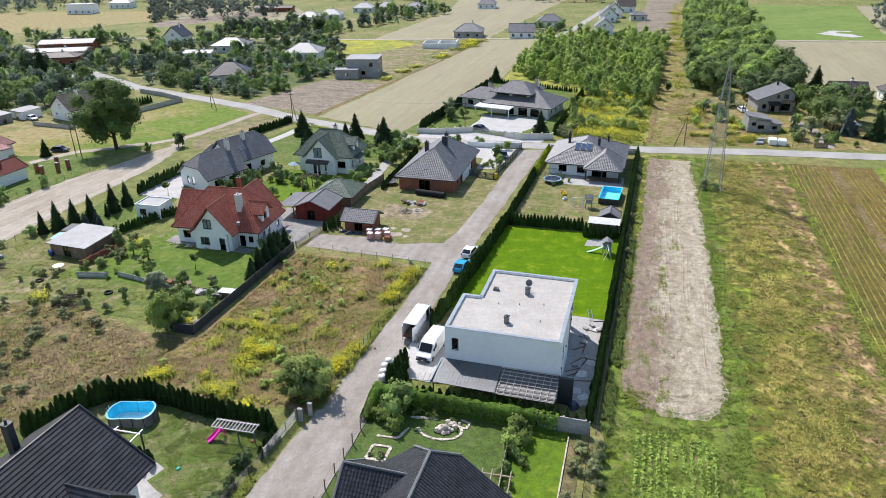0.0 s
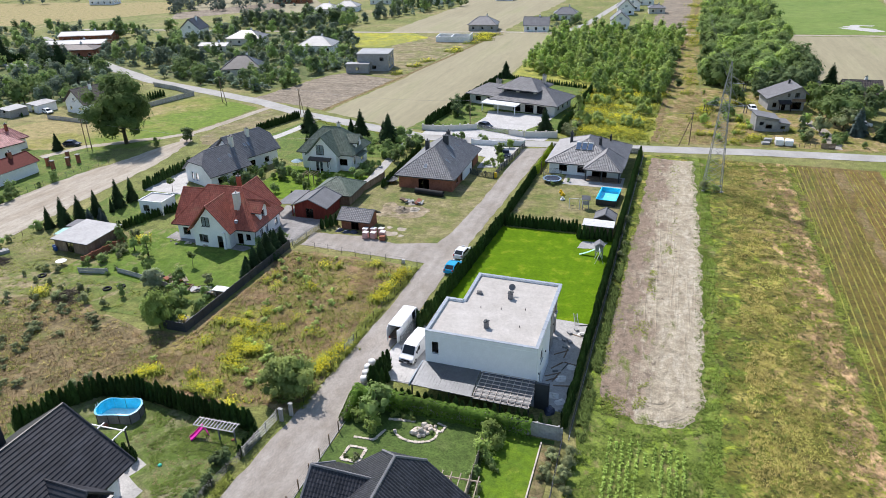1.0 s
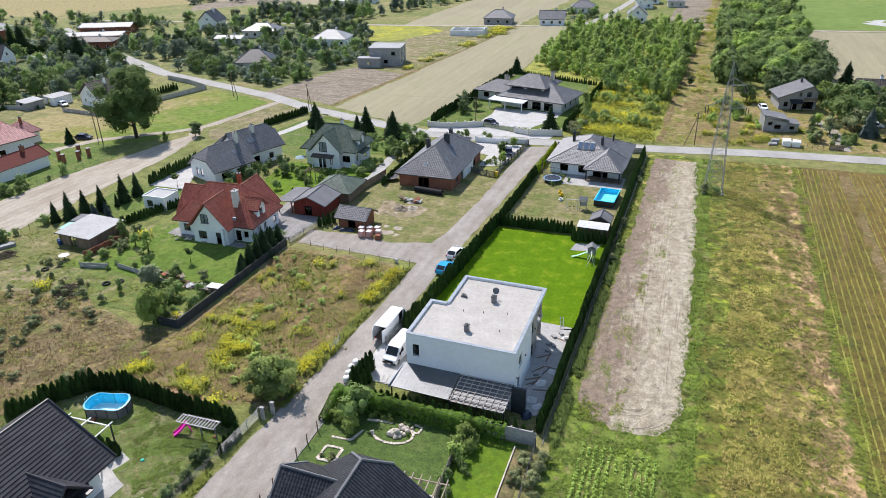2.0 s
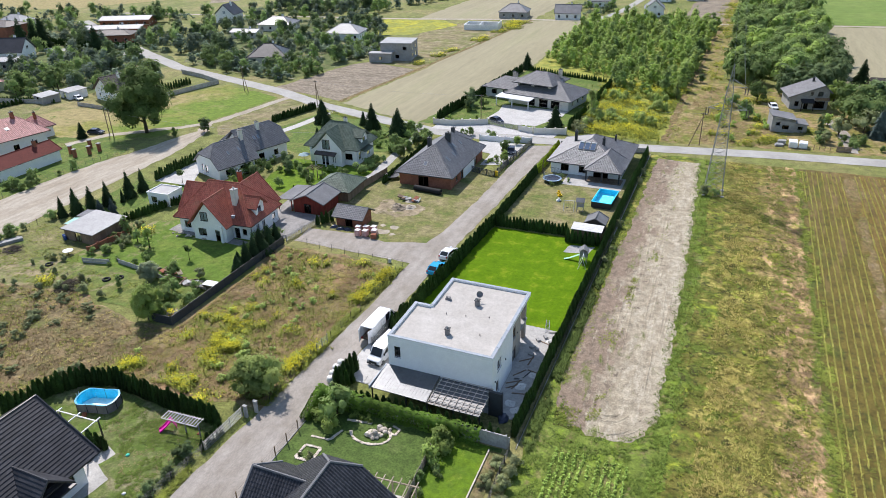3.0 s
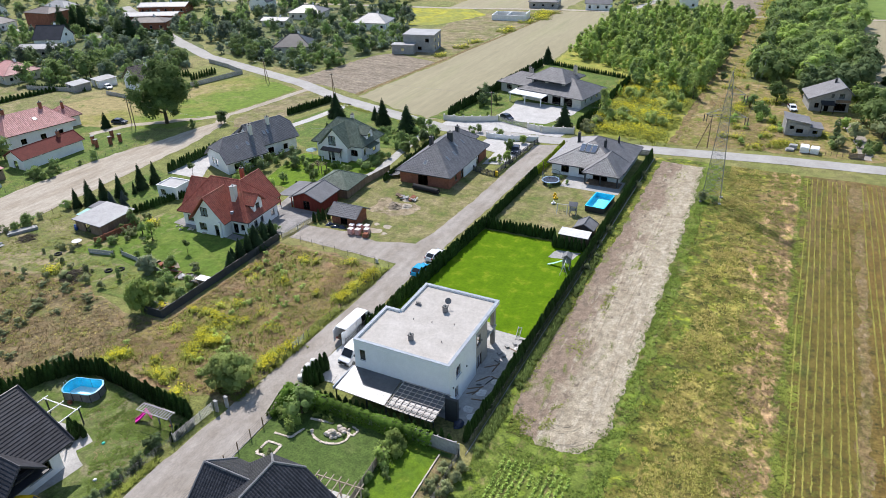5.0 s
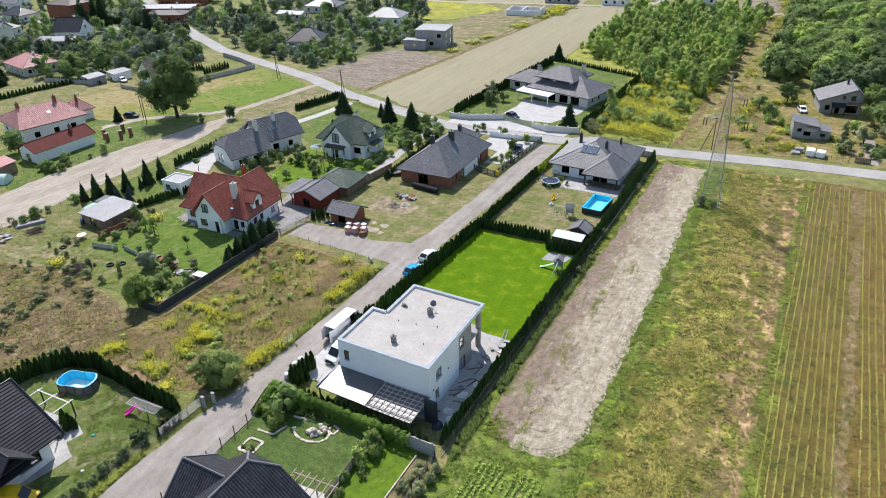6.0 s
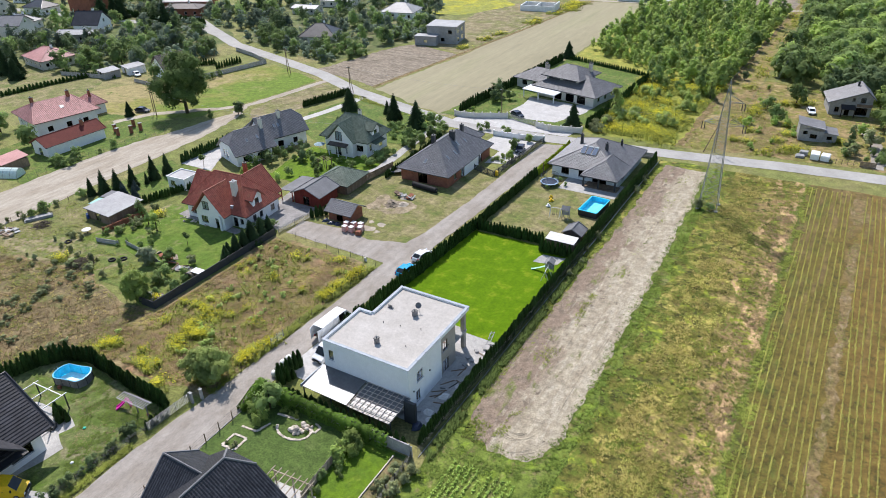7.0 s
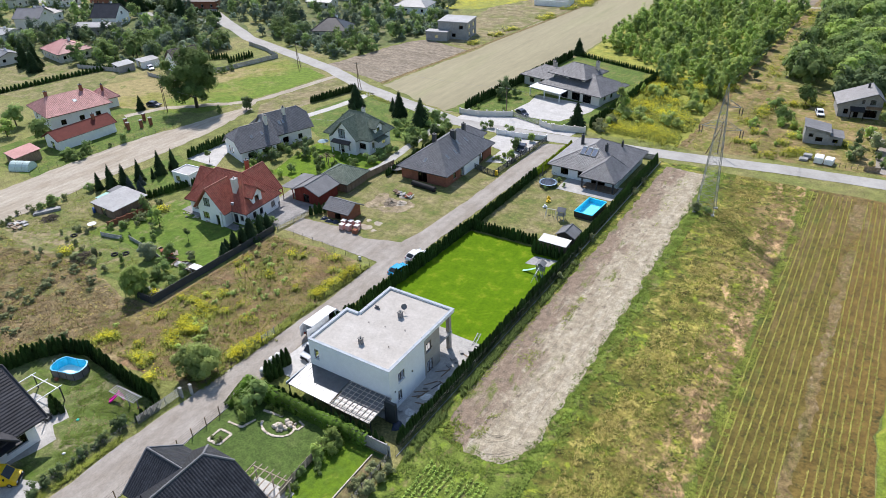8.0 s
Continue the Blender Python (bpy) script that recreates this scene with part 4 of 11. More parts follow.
def tiles_on(poly, tile, lift=0.012):
    """Overlapping roof tiles over one roof plane, whose first edge is its eave."""
    p = [Vector(q) for q in poly]
    u = (p[1] - p[0]).normalized()
    n = u.cross(p[2] - p[0]).normalized()
    if n.z < 0:
        n = -n
    v = n.cross(u)
    if v.z < 0:
        v = -v
    flat = [((q - p[0]).dot(u), (q - p[0]).dot(v)) for q in p]
    us, vs = [q[0] for q in flat], [q[1] for q in flat]
    w, l = tile
    gu = np.arange(min(us), max(us), w)
    gv = np.arange(min(vs), max(vs), l)
    cu, cv = np.meshgrid(gu, gv)
    cu, cv = cu.ravel(), cv.ravel()
    ok = inside(cu + w / 2, cv + l / 2, flat) & inside(cu + w * 0.15, cv + l * 0.5, flat) & inside(cu + w * 0.85, cv + l * 0.5, flat)
    cu, cv = cu[ok], cv[ok]
    # profile: low, crown, low; lower end stands proud of the row below
    g = w * 0.02 if w < 0.8 else 0.0
    cell = []
    for du, hh in ((g, 0.0), (w * 0.5, 0.12 * w if w < 0.8 else 0.0), (w - g, 0.0)):
        cell.append((du, -0.04 * l, lift + (0.045 if w < 0.8 else 0.085) + hh))
        cell.append((du, l, lift + 0.008 + hh))
        cell.append((du, -0.04 * l, lift - 0.01))
    base = np.array(cell)
    pts = np.stack([cu, cv, np.zeros_like(cu)], 1)[:, None, :] + base[None]
    frame3 = np.array([u, v, n])
    world_pts = pts @ frame3 + np.array(p[0])
    faces = np.array([(0, 3, 4, 1), (3, 6, 7, 4), (2, 5, 3, 0), (5, 8, 6, 3)])
    return world_pts.reshape(-1, 3), (np.arange(len(cu))[:, None, None] * 9 + faces[None]).reshape(-1, 4)


def roof(parent, polys, mat, caps=(), tile=(0.32, 0.38), thick=0.2, fascia=STEELDARK, cap_r=0.11, label="", cap_mat=None):
    b = Build()
    for q in polys:
        b.slab(q, thick)
    r = b.make("roof", mat, parent, label)
    if tile:
        vv, ff, k = [], [], 0
        for q in polys:
            a, f = tiles_on(q, tile)
            vv.append(a)
            ff.append(f + k)
            k += len(a)
        vv, ff = np.vstack(vv), np.vstack(ff)
        me = bpy.data.meshes.new("roof_tiles")
        me.from_pydata(vv.tolist(), [], ff.tolist())
        tagged(linked("roof_tiles", me, mat, r), kind="stuff")
    for p, q in caps:
        Build().tube((p[0], p[1], p[2] + 0.02), (q[0], q[1], q[2] + 0.02), cap_r, 6).make("ridge_cap", cap_mat or mat, r)
    for q in polys:
        p0, p1 = q[0], q[1]
        if abs(p0[2] - p1[2]) < 0.05:
            Build().tube((p0[0], p0[1], p0[2] - 0.1), (p1[0], p1[1], p1[2] - 0.1), 0.07, 6).make("gutter", fascia, r)
    return r


def hip(x0, x1, y0, y1, ze, zr, a, c):
    """A hipped roof: eaves rectangle, eave and ridge heights, ridge ends a and c in the plan (a towards -x or -y)."""
    A, C = (*a, zr), (*c, zr)
    sw, se, ne, nw = (x0, y0, ze), (x1, y0, ze), (x1, y1, ze), (x0, y1, ze)
    if abs(a[0] - c[0]) >= abs(a[1] - c[1]):
        return [[sw, se, C, A], [se, ne, C], [ne, nw, A, C], [nw, sw, A]], [(A, C), (sw, A), (nw, A), (se, C), (ne, C)]
    return [[sw, se, A], [se, ne, C, A], [ne, nw, C], [nw, sw, A, C]], [(A, C), (sw, A), (se, A), (ne, C), (nw, C)]


def gable(x0, x1, y0, y1, ze, zr, along="y"):
    if along == "y":
        r = (x0 + x1) / 2
        A, C = (r, y0, zr), (r, y1, zr)
        sw, se, ne, nw = (x0, y0, ze), (x1, y0, ze), (x1, y1, ze), (x0, y1, ze)
        return [[se, ne, C, A], [nw, sw, A, C]], [(A, C), (sw, A), (se, A), (nw, C), (ne, C)]
    r = (y0 + y1) / 2
    A, C = (x0, r, zr), (x1, r, zr)
    sw, se, ne, nw = (x0, y0, ze), (x1, y0, ze), (x1, y1, ze), (x0, y1, ze)
    return [[sw, se, C, A], [ne, nw, A, C]], [(A, C), (sw, A), (nw, A), (se, C), (ne, C)]


def half_hip(x0, x1, y0, y1, ze, zr, cut=1.4, ends="SN"):
    """A gabled roof along y whose gable tops are cut back to small hips."""
    r = (x0 + x1) / 2
    k = cut / (zr - ze)
    dx = (x1 - x0) / 2 * k
    zc = zr - cut
    s, n = ("S" in ends), ("N" in ends)
    A = (r, y0 + (dx if s else 0), zr)
    C = (r, y1 - (dx if n else 0), zr)
    sw, se, ne, nw = (x0, y0, ze), (x1, y0, ze), (x1, y1, ze), (x0, y1, ze)
    e = [se, ne] + ([(r + dx, y1, zc)] if n else []) + [C, A] + ([(r + dx, y0, zc)] if s else [])
    w = [nw, sw] + ([(r - dx, y0, zc)] if s else []) + [A, C] + ([(r - dx, y1, zc)] if n else [])
    polys, caps = [e, w], [(A, C)]
    if s:
        polys.append([(r - dx, y0, zc), (r + dx, y0, zc), A])
        caps += [((r - dx, y0, zc), A), ((r + dx, y0, zc), A)]
    if n:
        polys.append([(r + dx, y1, zc), (r - dx, y1, zc), C])
        caps += [((r - dx, y1, zc), C), ((r + dx, y1, zc), C)]
    return polys, caps


def gable_wall(parent, side, x0, x1, y0, y1, ze, zr, mat, thick=0.3, openings=(), frame_mat=FRAME_BROWN, cut=0.0):
    """The triangle of wall under a gable, with a window standing in it."""
    m = wall_frame(x0, x1, y0, y1, side)
    length = (x1 - x0) if side in "SN" else (y1 - y0)
    tri = [(0, ze), (length, ze), (length / 2, zr)]
    if cut:
        k = cut / (zr - ze) * length / 2
        tri = [(0, ze), (length, ze), (length / 2 + k, zr - cut), (length / 2 - k, zr - cut)]
    b = Build()
    k = len(tri)
    pts = [m @ Vector((u, 0, z)) for u, z in tri] + [m @ Vector((u, -thick, z)) for u, z in tri]
    b.v += [tuple(p) for p in pts]
    b.f += [tuple(range(k)), tuple(range(2 * k - 1, k - 1, -1))] + [(i, k + i, k + (i + 1) % k, (i + 1) % k) for i in range(k)]
    b.make("gable_wall", mat, parent)
    for u, z, w, h, *rest in openings:
        m2 = m @ Matrix.Translation((0, 0.2, 0))
        window(parent, m2, u, z, w, h, frame_mat, rest[0] if rest else 1)


def chimney(parent, x, y, z0, z1, w=0.7, d=0.7, mat=RENDER, cap=STEELDARK):
    c = Build().box(x - w / 2, y - d / 2, z0, x + w / 2, y + d / 2, z1).make("chimney", mat, parent, bevel=0.02)
    Build().box(x - w / 2 - 0.08, y - d / 2 - 0.08, z1, x + w / 2 + 0.08, y + d / 2 + 0.08, z1 + 0.1).make("chimney_cap", cap, c, bevel=0.02)
    Build().lathe([(0.12, 0), (0.12, 0.3), (0.16, 0.3), (0.16, 0.36), (0.0, 0.42)], 8, (x, y, z1 + 0.1)).make("flue", cap, c)


def skylight(parent, poly, u, v, w=0.8, h=1.2):
    """A roof window on a roof plane, u along its eave and v up the slope."""
    p = [Vector(q) for q in poly]
    ux = (p[1] - p[0]).normalized()
    n = ux.cross(p[2] - p[0]).normalized()
    n = n if n.z > 0 else -n
    vx = n.cross(ux)
    vx = vx if vx.z > 0 else -vx
    m = Matrix((( ux.x, vx.x, n.x, p[0].x), (ux.y, vx.y, n.y, p[0].y), (ux.z, vx.z, n.z, p[0].z), (0, 0, 0, 1)))
    f = Build()
    f.box(u, v, 0, u + w, v + 0.09, 0.16, m).box(u, v + h - 0.09, 0, u + w, v + h, 0.16, m)
    f.box(u, v + 0.09, 0, u + 0.09, v + h - 0.09, 0.16, m).box(u + w - 0.09, v + 0.09, 0, u + w, v + h - 0.09, 0.16, m)
    s = f.make("skylight", STEEL, parent)
    Build().box(u + 0.08, v + 0.08, 0.06, u + w - 0.08, v + h - 0.08, 0.12, m).make("pane", SKYGLASS, s)


def simple_house(x, y, rot, w, d, eave, ridge, roof_mat, wall_mat, label, style="hip", tile=None, name="house", chim=1, frame_mat=FRAME_WHITE, group="houses of the village"):
    """A plain house far off: walls with windows, a roof and a chimney."""
    h = thing(name, x, y, 0, rot, label, "house", group)
    ops = {}
    for s, L in (("S", w), ("N", w), ("E", d), ("W", d)):
        k = max(1, int(L // 3.6))
        ops[s] = [(L * (i + 0.5) / k - 0.6, 0.9, 1.2, 1.3, 0) for i in range(k)]
    walls(h, -w / 2, w / 2, -d / 2, d / 2, 0, eave, wall_mat, ops, frame_mat)
    o = 0.5
    if style == "hip":
        if w >= d:
            a, c = (-(w - d) / 2 - 0.6, 0), ((w - d) / 2 + 0.6, 0)
        else:
            a, c = (0, -(d - w) / 2 - 0.6), (0, (d - w) / 2 + 0.6)
        polys, caps = hip(-w / 2 - o, w / 2 + o, -d / 2 - o, d / 2 + o, eave - 0.05, ridge, a, c)
    elif style == "flat":
        polys, caps = [], []
        Build().box(-w / 2 - 0.15, -d / 2 - 0.15, eave, w / 2 + 0.15, d / 2 + 0.15, eave + 0.35).make("roof", roof_mat, h)
    else:
        polys, caps = gable(-w / 2 - o, w / 2 + o, -d / 2 - o, d / 2 + o, eave - 0.15, ridge, style[-1])
        for s in ("SN" if style[-1] == "y" else "EW"):
            L = w if s in "SN" else d
            gable_wall(h, s, -w / 2, w / 2, -d / 2, d / 2, eave, ridge - 0.35, wall_mat, openings=[(L / 2 - 0.7, eave + 0.3, 1.4, 1.2, 1)] if ridge - eave > 2.5 else [], frame_mat=frame_mat)
    if polys:
        roof(h, polys, roof_mat, caps, tile)
    if chim:
        chimney(h, w * 0.12, d * 0.08, eave, ridge + 0.8)
    return h


SKYGLASS = plain("skylight_glass", (0.30, 0.34, 0.38), rough=0.12, metal=0.4)

# ---- the white flat-roofed house ----
def flat_house():
    h = thing("modern_house", 0, 0, 0, 0, "white two-storey house with a flat gravel roof, still unfinished", "house")
    L, D, T = 14.0, 16.4, 6.75
    wt = 0.35
    # south and west walls, east wall up to the loggia, north walls with the set-back corner
    walls(h, -L, 0, 0, 8.6, 0, T, RENDER, {
        "S": [(0.85, 4.2, 0.85, 1.65, 0)],
        "E": [(1.55, 0.9, 1.0, 1.7, 1), (1.9, 3.95, 1.5, 1.6, 1)],
        "W": [(3.0, 0.0, 2.6, 2.3, 1), (3.2, 4.0, 1.4, 1.5, 1)]}, thick=wt, sides="SEW")
    walls(h, -11.7, -0.25, 5.2, 12.6, 0, T, TAUPE, {
        "E": [(1.3, 1.1, 0.6, 1.0, 0), (3.9, 0.05, 1.6, 2.2, 1), (3.9, 3.9, 1.3, 1.7, 1)],
        "N": [(1.0, 0.05, 3.0, 2.3, 1), (6.0, 0.05, 3.0, 2.3, 1), (1.5, 3.6, 2.5, 2.3, 1), (6.5, 3.6, 2.5, 2.3, 1)]}, thick=wt, sides="EN")
    walls(h, -11.7, -8.0, 8.6, 16.3, 0, T, RENDER, {"W": [(2.0, 1.0, 1.4, 1.4, 1), (2.0, 4.0, 1.4, 1.4, 1)]}, thick=wt, sides="EWN")
    Build().box(-14, 8.25, 0, -11.7, 8.6, T).make("wall", RENDER, h)
    # loggia floor, balcony and pillars
    Build().box(-7.9, 12.65, 3.0, -0.3, 16.2, 3.3).make("balcony_slab", CONCRETE, h, bevel=0.02)
    for px in (-0.75, -7.8):
        Build().box(px - 0.3, 15.6, 0, px + 0.3, 16.2, T).make("pillar", TAUPE, h, bevel=0.02)
    # roof: deck, gravel, parapet and coping
    outline = [(-14, 0), (0, 0), (0, 16.4), (-11.7, 16.4), (-11.7, 8.6), (-14, 8.6)]
    r = Build().prism([(-13.98, 0.02), (-0.02, 0.02), (-0.02, 16.38), (-11.68, 16.38), (-11.68, 8.58), (-13.98, 8.58)], T - 0.02, T + 0.22).make("roof", RENDER, h)
    Build().prism([(-13.65, 0.35), (-0.35, 0.35), (-0.35, 16.05), (-11.35, 16.05), (-11.35, 8.25), (-13.65, 8.25)], T + 0.2, T + 0.3).make("gravel_layer", GRAVELROOF, r, "pale gravel and roofing felt")
    runs = [((-14, 0), (0, 0)), ((0, 0), (0, 16.4)), ((0, 16.4), (-11.7, 16.4)), ((-11.7, 16.4), (-11.7, 8.6)), ((-11.7, 8.6), (-14, 8.6)), ((-14, 8.6), (-14, 0))]
    for i, (a, c) in enumerate(runs):
        x0, x1, y0, y1 = min(a[0], c[0]), max(a[0], c[0]), min(a[1], c[1]), max(a[1], c[1])
        if y0 == y1:
            s = 0.36 if (i in (0,)) else -0.36
            ya, yb = sorted((y0, y0 + s))
            n = max(1, round((x1 - x0) / 2.0))
            Build().box(x0 + 0.003, ya + 0.003, T + 0.2, x1 - 0.003, yb - 0.003, T + 0.55).make("parapet", RENDER, r)
            for k in range(n):
                u0, u1 = x0 + (x1 - x0) * k / n, x0 + (x1 - x0) * (k + 1) / n
                Build().box(u0 - (0.04 if k == 0 else -0.012), ya - 0.04, T + 0.55, u1 + (0.04 if k == n - 1 else 0), yb + 0.03, T + 0.6).make("coping", COPING, r)
        else:
            s = -0.36 if i == 1 else 0.36
            xa, xb = sorted((x0, x0 + s))
            n = max(1, round((y1 - y0) / 2.0))
            y0e, y1e = (y0 + (0.36 if y0 in (0,) else 0.0)), (y1 - 0.36)
            Build().box(xa + 0.003, y0e, T + 0.2, xb - 0.003, y1e, T + 0.55).make("parapet", RENDER, r)
            for k in range(n):
                u0, u1 = y0e + (y1e - y0e) * k / n, y0e + (y1e - y0e) * (k + 1) / n
                Build().box(xa - 0.04, u0 + 0.04, T + 0.548, xb + 0.04, u1 - 0.012, T + 0.598).make("coping", COPING, r)
    for x, y, w in ((-7.1, 3.2, 0.55), (-5.9, 11.0, 0.6)):
        c = Build().box(x - w / 2, y - w / 2, T + 0.3, x + w / 2, y + w / 2, T + 1.15).make("roof_chimney", TILE_GREY, h, bevel=0.02)
        Build().box(x - w / 2 - 0.06, y - w / 2 - 0.06, T + 1.15, x + w / 2 + 0.06, y + w / 2 + 0.06, T + 1.22).make("chimney_cap", STEELDARK, c)
        Build().lathe([(0.1, 0), (0.1, 0.25), (0.0, 0.32)], 8, (x, y, T + 1.22)).make("flue", STEEL, c)
    v = Build()
    for k in range(4):
        v.tube((-10.4 + 0.18 * k, 11.0, T + 0.3), (-10.4 + 0.18 * k, 11.0, T + 0.85), 0.07, 8)
    v.box(-10.55, 10.85, T + 0.3, -9.7, 11.15, T + 0.5).make("vent_stack", TILE_GREY, h)
    d = Build().tube((-6.0, 12.3, T + 0.3), (-6.0, 12.3, T + 1.5), 0.03).make("dish_mast", STEEL, h)
    dish = Build().lathe([(0.0, 0.0), (0.2, 0.02), (0.38, 0.08), (0.45, 0.12)], 16).make("satellite_dish", TILE_GREY, d, smooth=True)
    dish.matrix_basis = pose(-6.0, 12.2, T + 1.35, 60, 0, 20)
    for x, y in ((-9.0, 7.5), (-3.2, 4.4), (-3.4, 8.6), (-6.4, 7.9)):
        Build().tube((x, y, T + 0.3), (x, y, T + 0.55), 0.05).make("roof_vent", STEELDARK, h)
    for y, z in ((0.9, 3.1), (5.0, 3.7), (10.0, 4.6)):
        Build().box(0.0, y, z, 0.12, y + 0.14, z + 0.2).make("wall_lamp", STEELDARK, h)


flat_house()


def lean_to():
    c = thing("carport", 0, 0, 0, 0, "lean-to carport with a grey metal roof and an open slatted half", "carport")
    zb, zf = 2.85, 2.6
    b = Build().slab([(-14.3, -4.75, zf), (-6.7, -4.95, zf), (-6.9, -0.02, zb), (-14.3, -0.02, zb)], 0.1)
    r = b.make("metal_roof", SEAM, c, "grey standing-seam metal sheet")
    for i in range(19):
        x = -14.25 + i * 0.41
        Build().slab([(x, -4.75, zf + 0.03), (x + 0.03, -4.75, zf + 0.03), (x + 0.03, -0.03, zb + 0.03), (x, -0.03, zb + 0.03)], 0.04).make("seam", SEAM, r)
    Build().box(-14.45, -4.85, 2.38, -14.3, 0.0, 2.86).make("fascia", COPING, c)
    # open half: rafters and purlins over dark boards
    Build().slab([(-6.6, -4.9, zf - 0.17), (0.1, -5.0, zf - 0.17), (0.1, -0.02, zb - 0.17), (-6.8, -0.02, zb - 0.17)], 0.04).make("deck", CLEARSHEET, c)
    for i in range(8):
        y = -4.9 + i * 0.69
        z = zf + (zb - zf) * (y + 4.9) / 4.9
        Build().box(-6.65, y - 0.03, z - 0.03, 0.2, y + 0.03, z + 0.04).make("purlin", PALETIMBER, c, "pale timber batten")
    for i in range(9):
        x = -6.55 + i * 0.82
        Build().slab([(x, -5.0, zf - 0.04), (x + 0.045, -5.0, zf - 0.04), (x + 0.045, -0.02, zb - 0.04), (x, -0.02, zb - 0.04)], 0.12).make("rafter", PALETIMBER, c)
    for x in (-14.1, -9.5, -6.7, -3.3, 0.0):
        Build().box(x - 0.07, -4.7, 0, x + 0.07, -4.56, 2.5).make("post", STEELDARK, c)
    Build().box(-14.0, -4.6, 2.35, 0.1, -4.48, 2.52).make("beam", STEELDARK, c)


lean_to()
sc = thing("screen_panel", 0.85, -1.35, 0, 0, "tall dark grey upright screen at a house corner", "screen")
Build().box(-0.66, -0.2, 0, 0.8, 0.2, 3.55).make("panel", ANTHRACITE, sc, bevel=0.02)
Build().box(-0.78, -0.24, 0, -0.66, 0.24, 3.6).make("post", STEELDARK, sc)
Build().box(0.8, -0.24, 0, 0.92, 0.24, 3.6).make("post", STEELDARK, sc)


# ---- houses of the near street ----
def red_house():
    h = thing("house", -64.4, 32.4, 0, 4, "white house with a red tiled roof, dormers and a chimney", "house")
    walls(h, -7.9, 7.7, -4.6, 4.8, 0, 3.4, RENDER, {
        "S": [(1.0, 0.9, 1.4, 1.4, 1), (12.0, 0.05, 1.1, 2.1, 0), (13.7, 0.9, 0.9, 1.2, 0)],
        "E": [(1.8, 0.9, 1.0, 1.4, 0), (3.8, 0.9, 1.0, 1.4, 0), (7.3, 0.9, 1.2, 1.3, 0)],
        "W": [(2.0, 0.9, 1.4, 1.4, 1), (6.0, 0.05, 1.8, 2.2, 1)], "N": [(3, 0.9, 1.4, 1.4, 1), (9, 0.9, 1.4, 1.4, 1)]})
    polys, caps = hip(-8.6, 8.4, -5.4, 5.6, 3.2, 9.1, (-3.4, 0.2), (3.3, 0.2))
    main = roof(h, polys, TILE_RED, caps, (0.4, 0.4))
    # south gable with a recessed porch beside it
    walls(h, -3.2, 3.8, -6.8, -4.6, 0, 3.4, RENDER, {"S": [(1.0, 0.85, 1.7, 1.5, 1), (4.6, 0.02, 1.5, 2.3, 0)]}, sides="SEW")
    gable_wall(h, "S", -3.2, 3.8, -6.8, -4.6, 3.4, 7.7, RENDER, openings=[(2.0, 4.0, 1.5, 1.7, 1)])
    polys, caps = gable(-3.9, 4.5, -7.4, 0.0, 3.2, 8.1)
    roof(h, polys, TILE_RED, caps, (0.4, 0.4))
    # north and west gables
    walls(h, -1.4, 6.0, 4.8, 7.2, 0, 3.4, RENDER, {}, sides="NEW")
    gable_wall(h, "N", -1.4, 6.0, 4.8, 7.2, 3.4, 8.0, RENDER)
    polys, caps = gable(-2.2, 6.8, 0.4, 7.8, 3.2, 8.4)
    roof(h, polys, TILE_RED, caps, (0.4, 0.4))
    walls(h, -9.0, -7.9, -2.0, 5.0, 0, 3.4, RENDER, {}, sides="SWN")
    gable_wall(h, "W", -9.0, -7.9, -2.0, 5.0, 3.4, 7.3, RENDER)
    polys, caps = gable(-9.6, -2.0, -2.6, 5.6, 3.2, 7.7, "x")
    roof(h, polys, TILE_RED, caps, (0.4, 0.4))
    # east dormer
    walls(h, 5.0, 7.7, -2.4, 0.4, 3.4, 5.9, RENDER, {"E": [(0.8, 0.6, 1.2, 1.5, 0)]}, sides="ENS")
    gable_wall(h, "E", 5.0, 7.7, -2.4, 0.4, 5.9, 7.1, RENDER)
    polys, caps = gable(3.0, 8.3, -2.9, 0.9, 5.6, 7.4, "x")
    roof(h, polys, TILE_RED, caps, (0.4, 0.4))
    chimney(h, 3.7, -2.4, 4.0, 8.9, 0.95, 1.1, CREAM, CONCRETE)
    chimney(h, -0.6, 6.0, 6.0, 8.9, 0.7, 0.7, BRICKRED)
    for x, y in ((3.0, -7.0), (3.4, -6.6)):
        Build().box(x - 0.25, y - 0.25, 0, x + 0.25, y + 0.25, 3.2).make("porch_pillar", RENDER, h, bevel=0.03)
    Build().box(3.9, -4.65, 3.6, 4.5, -4.2, 4.6).make("porch_lamp_box", COPING, h)
    Build().tube((7.85, -4.75, 0), (7.85, -4.75, 3.1), 0.06).make("downpipe", STEELDARK, h)


red_house()


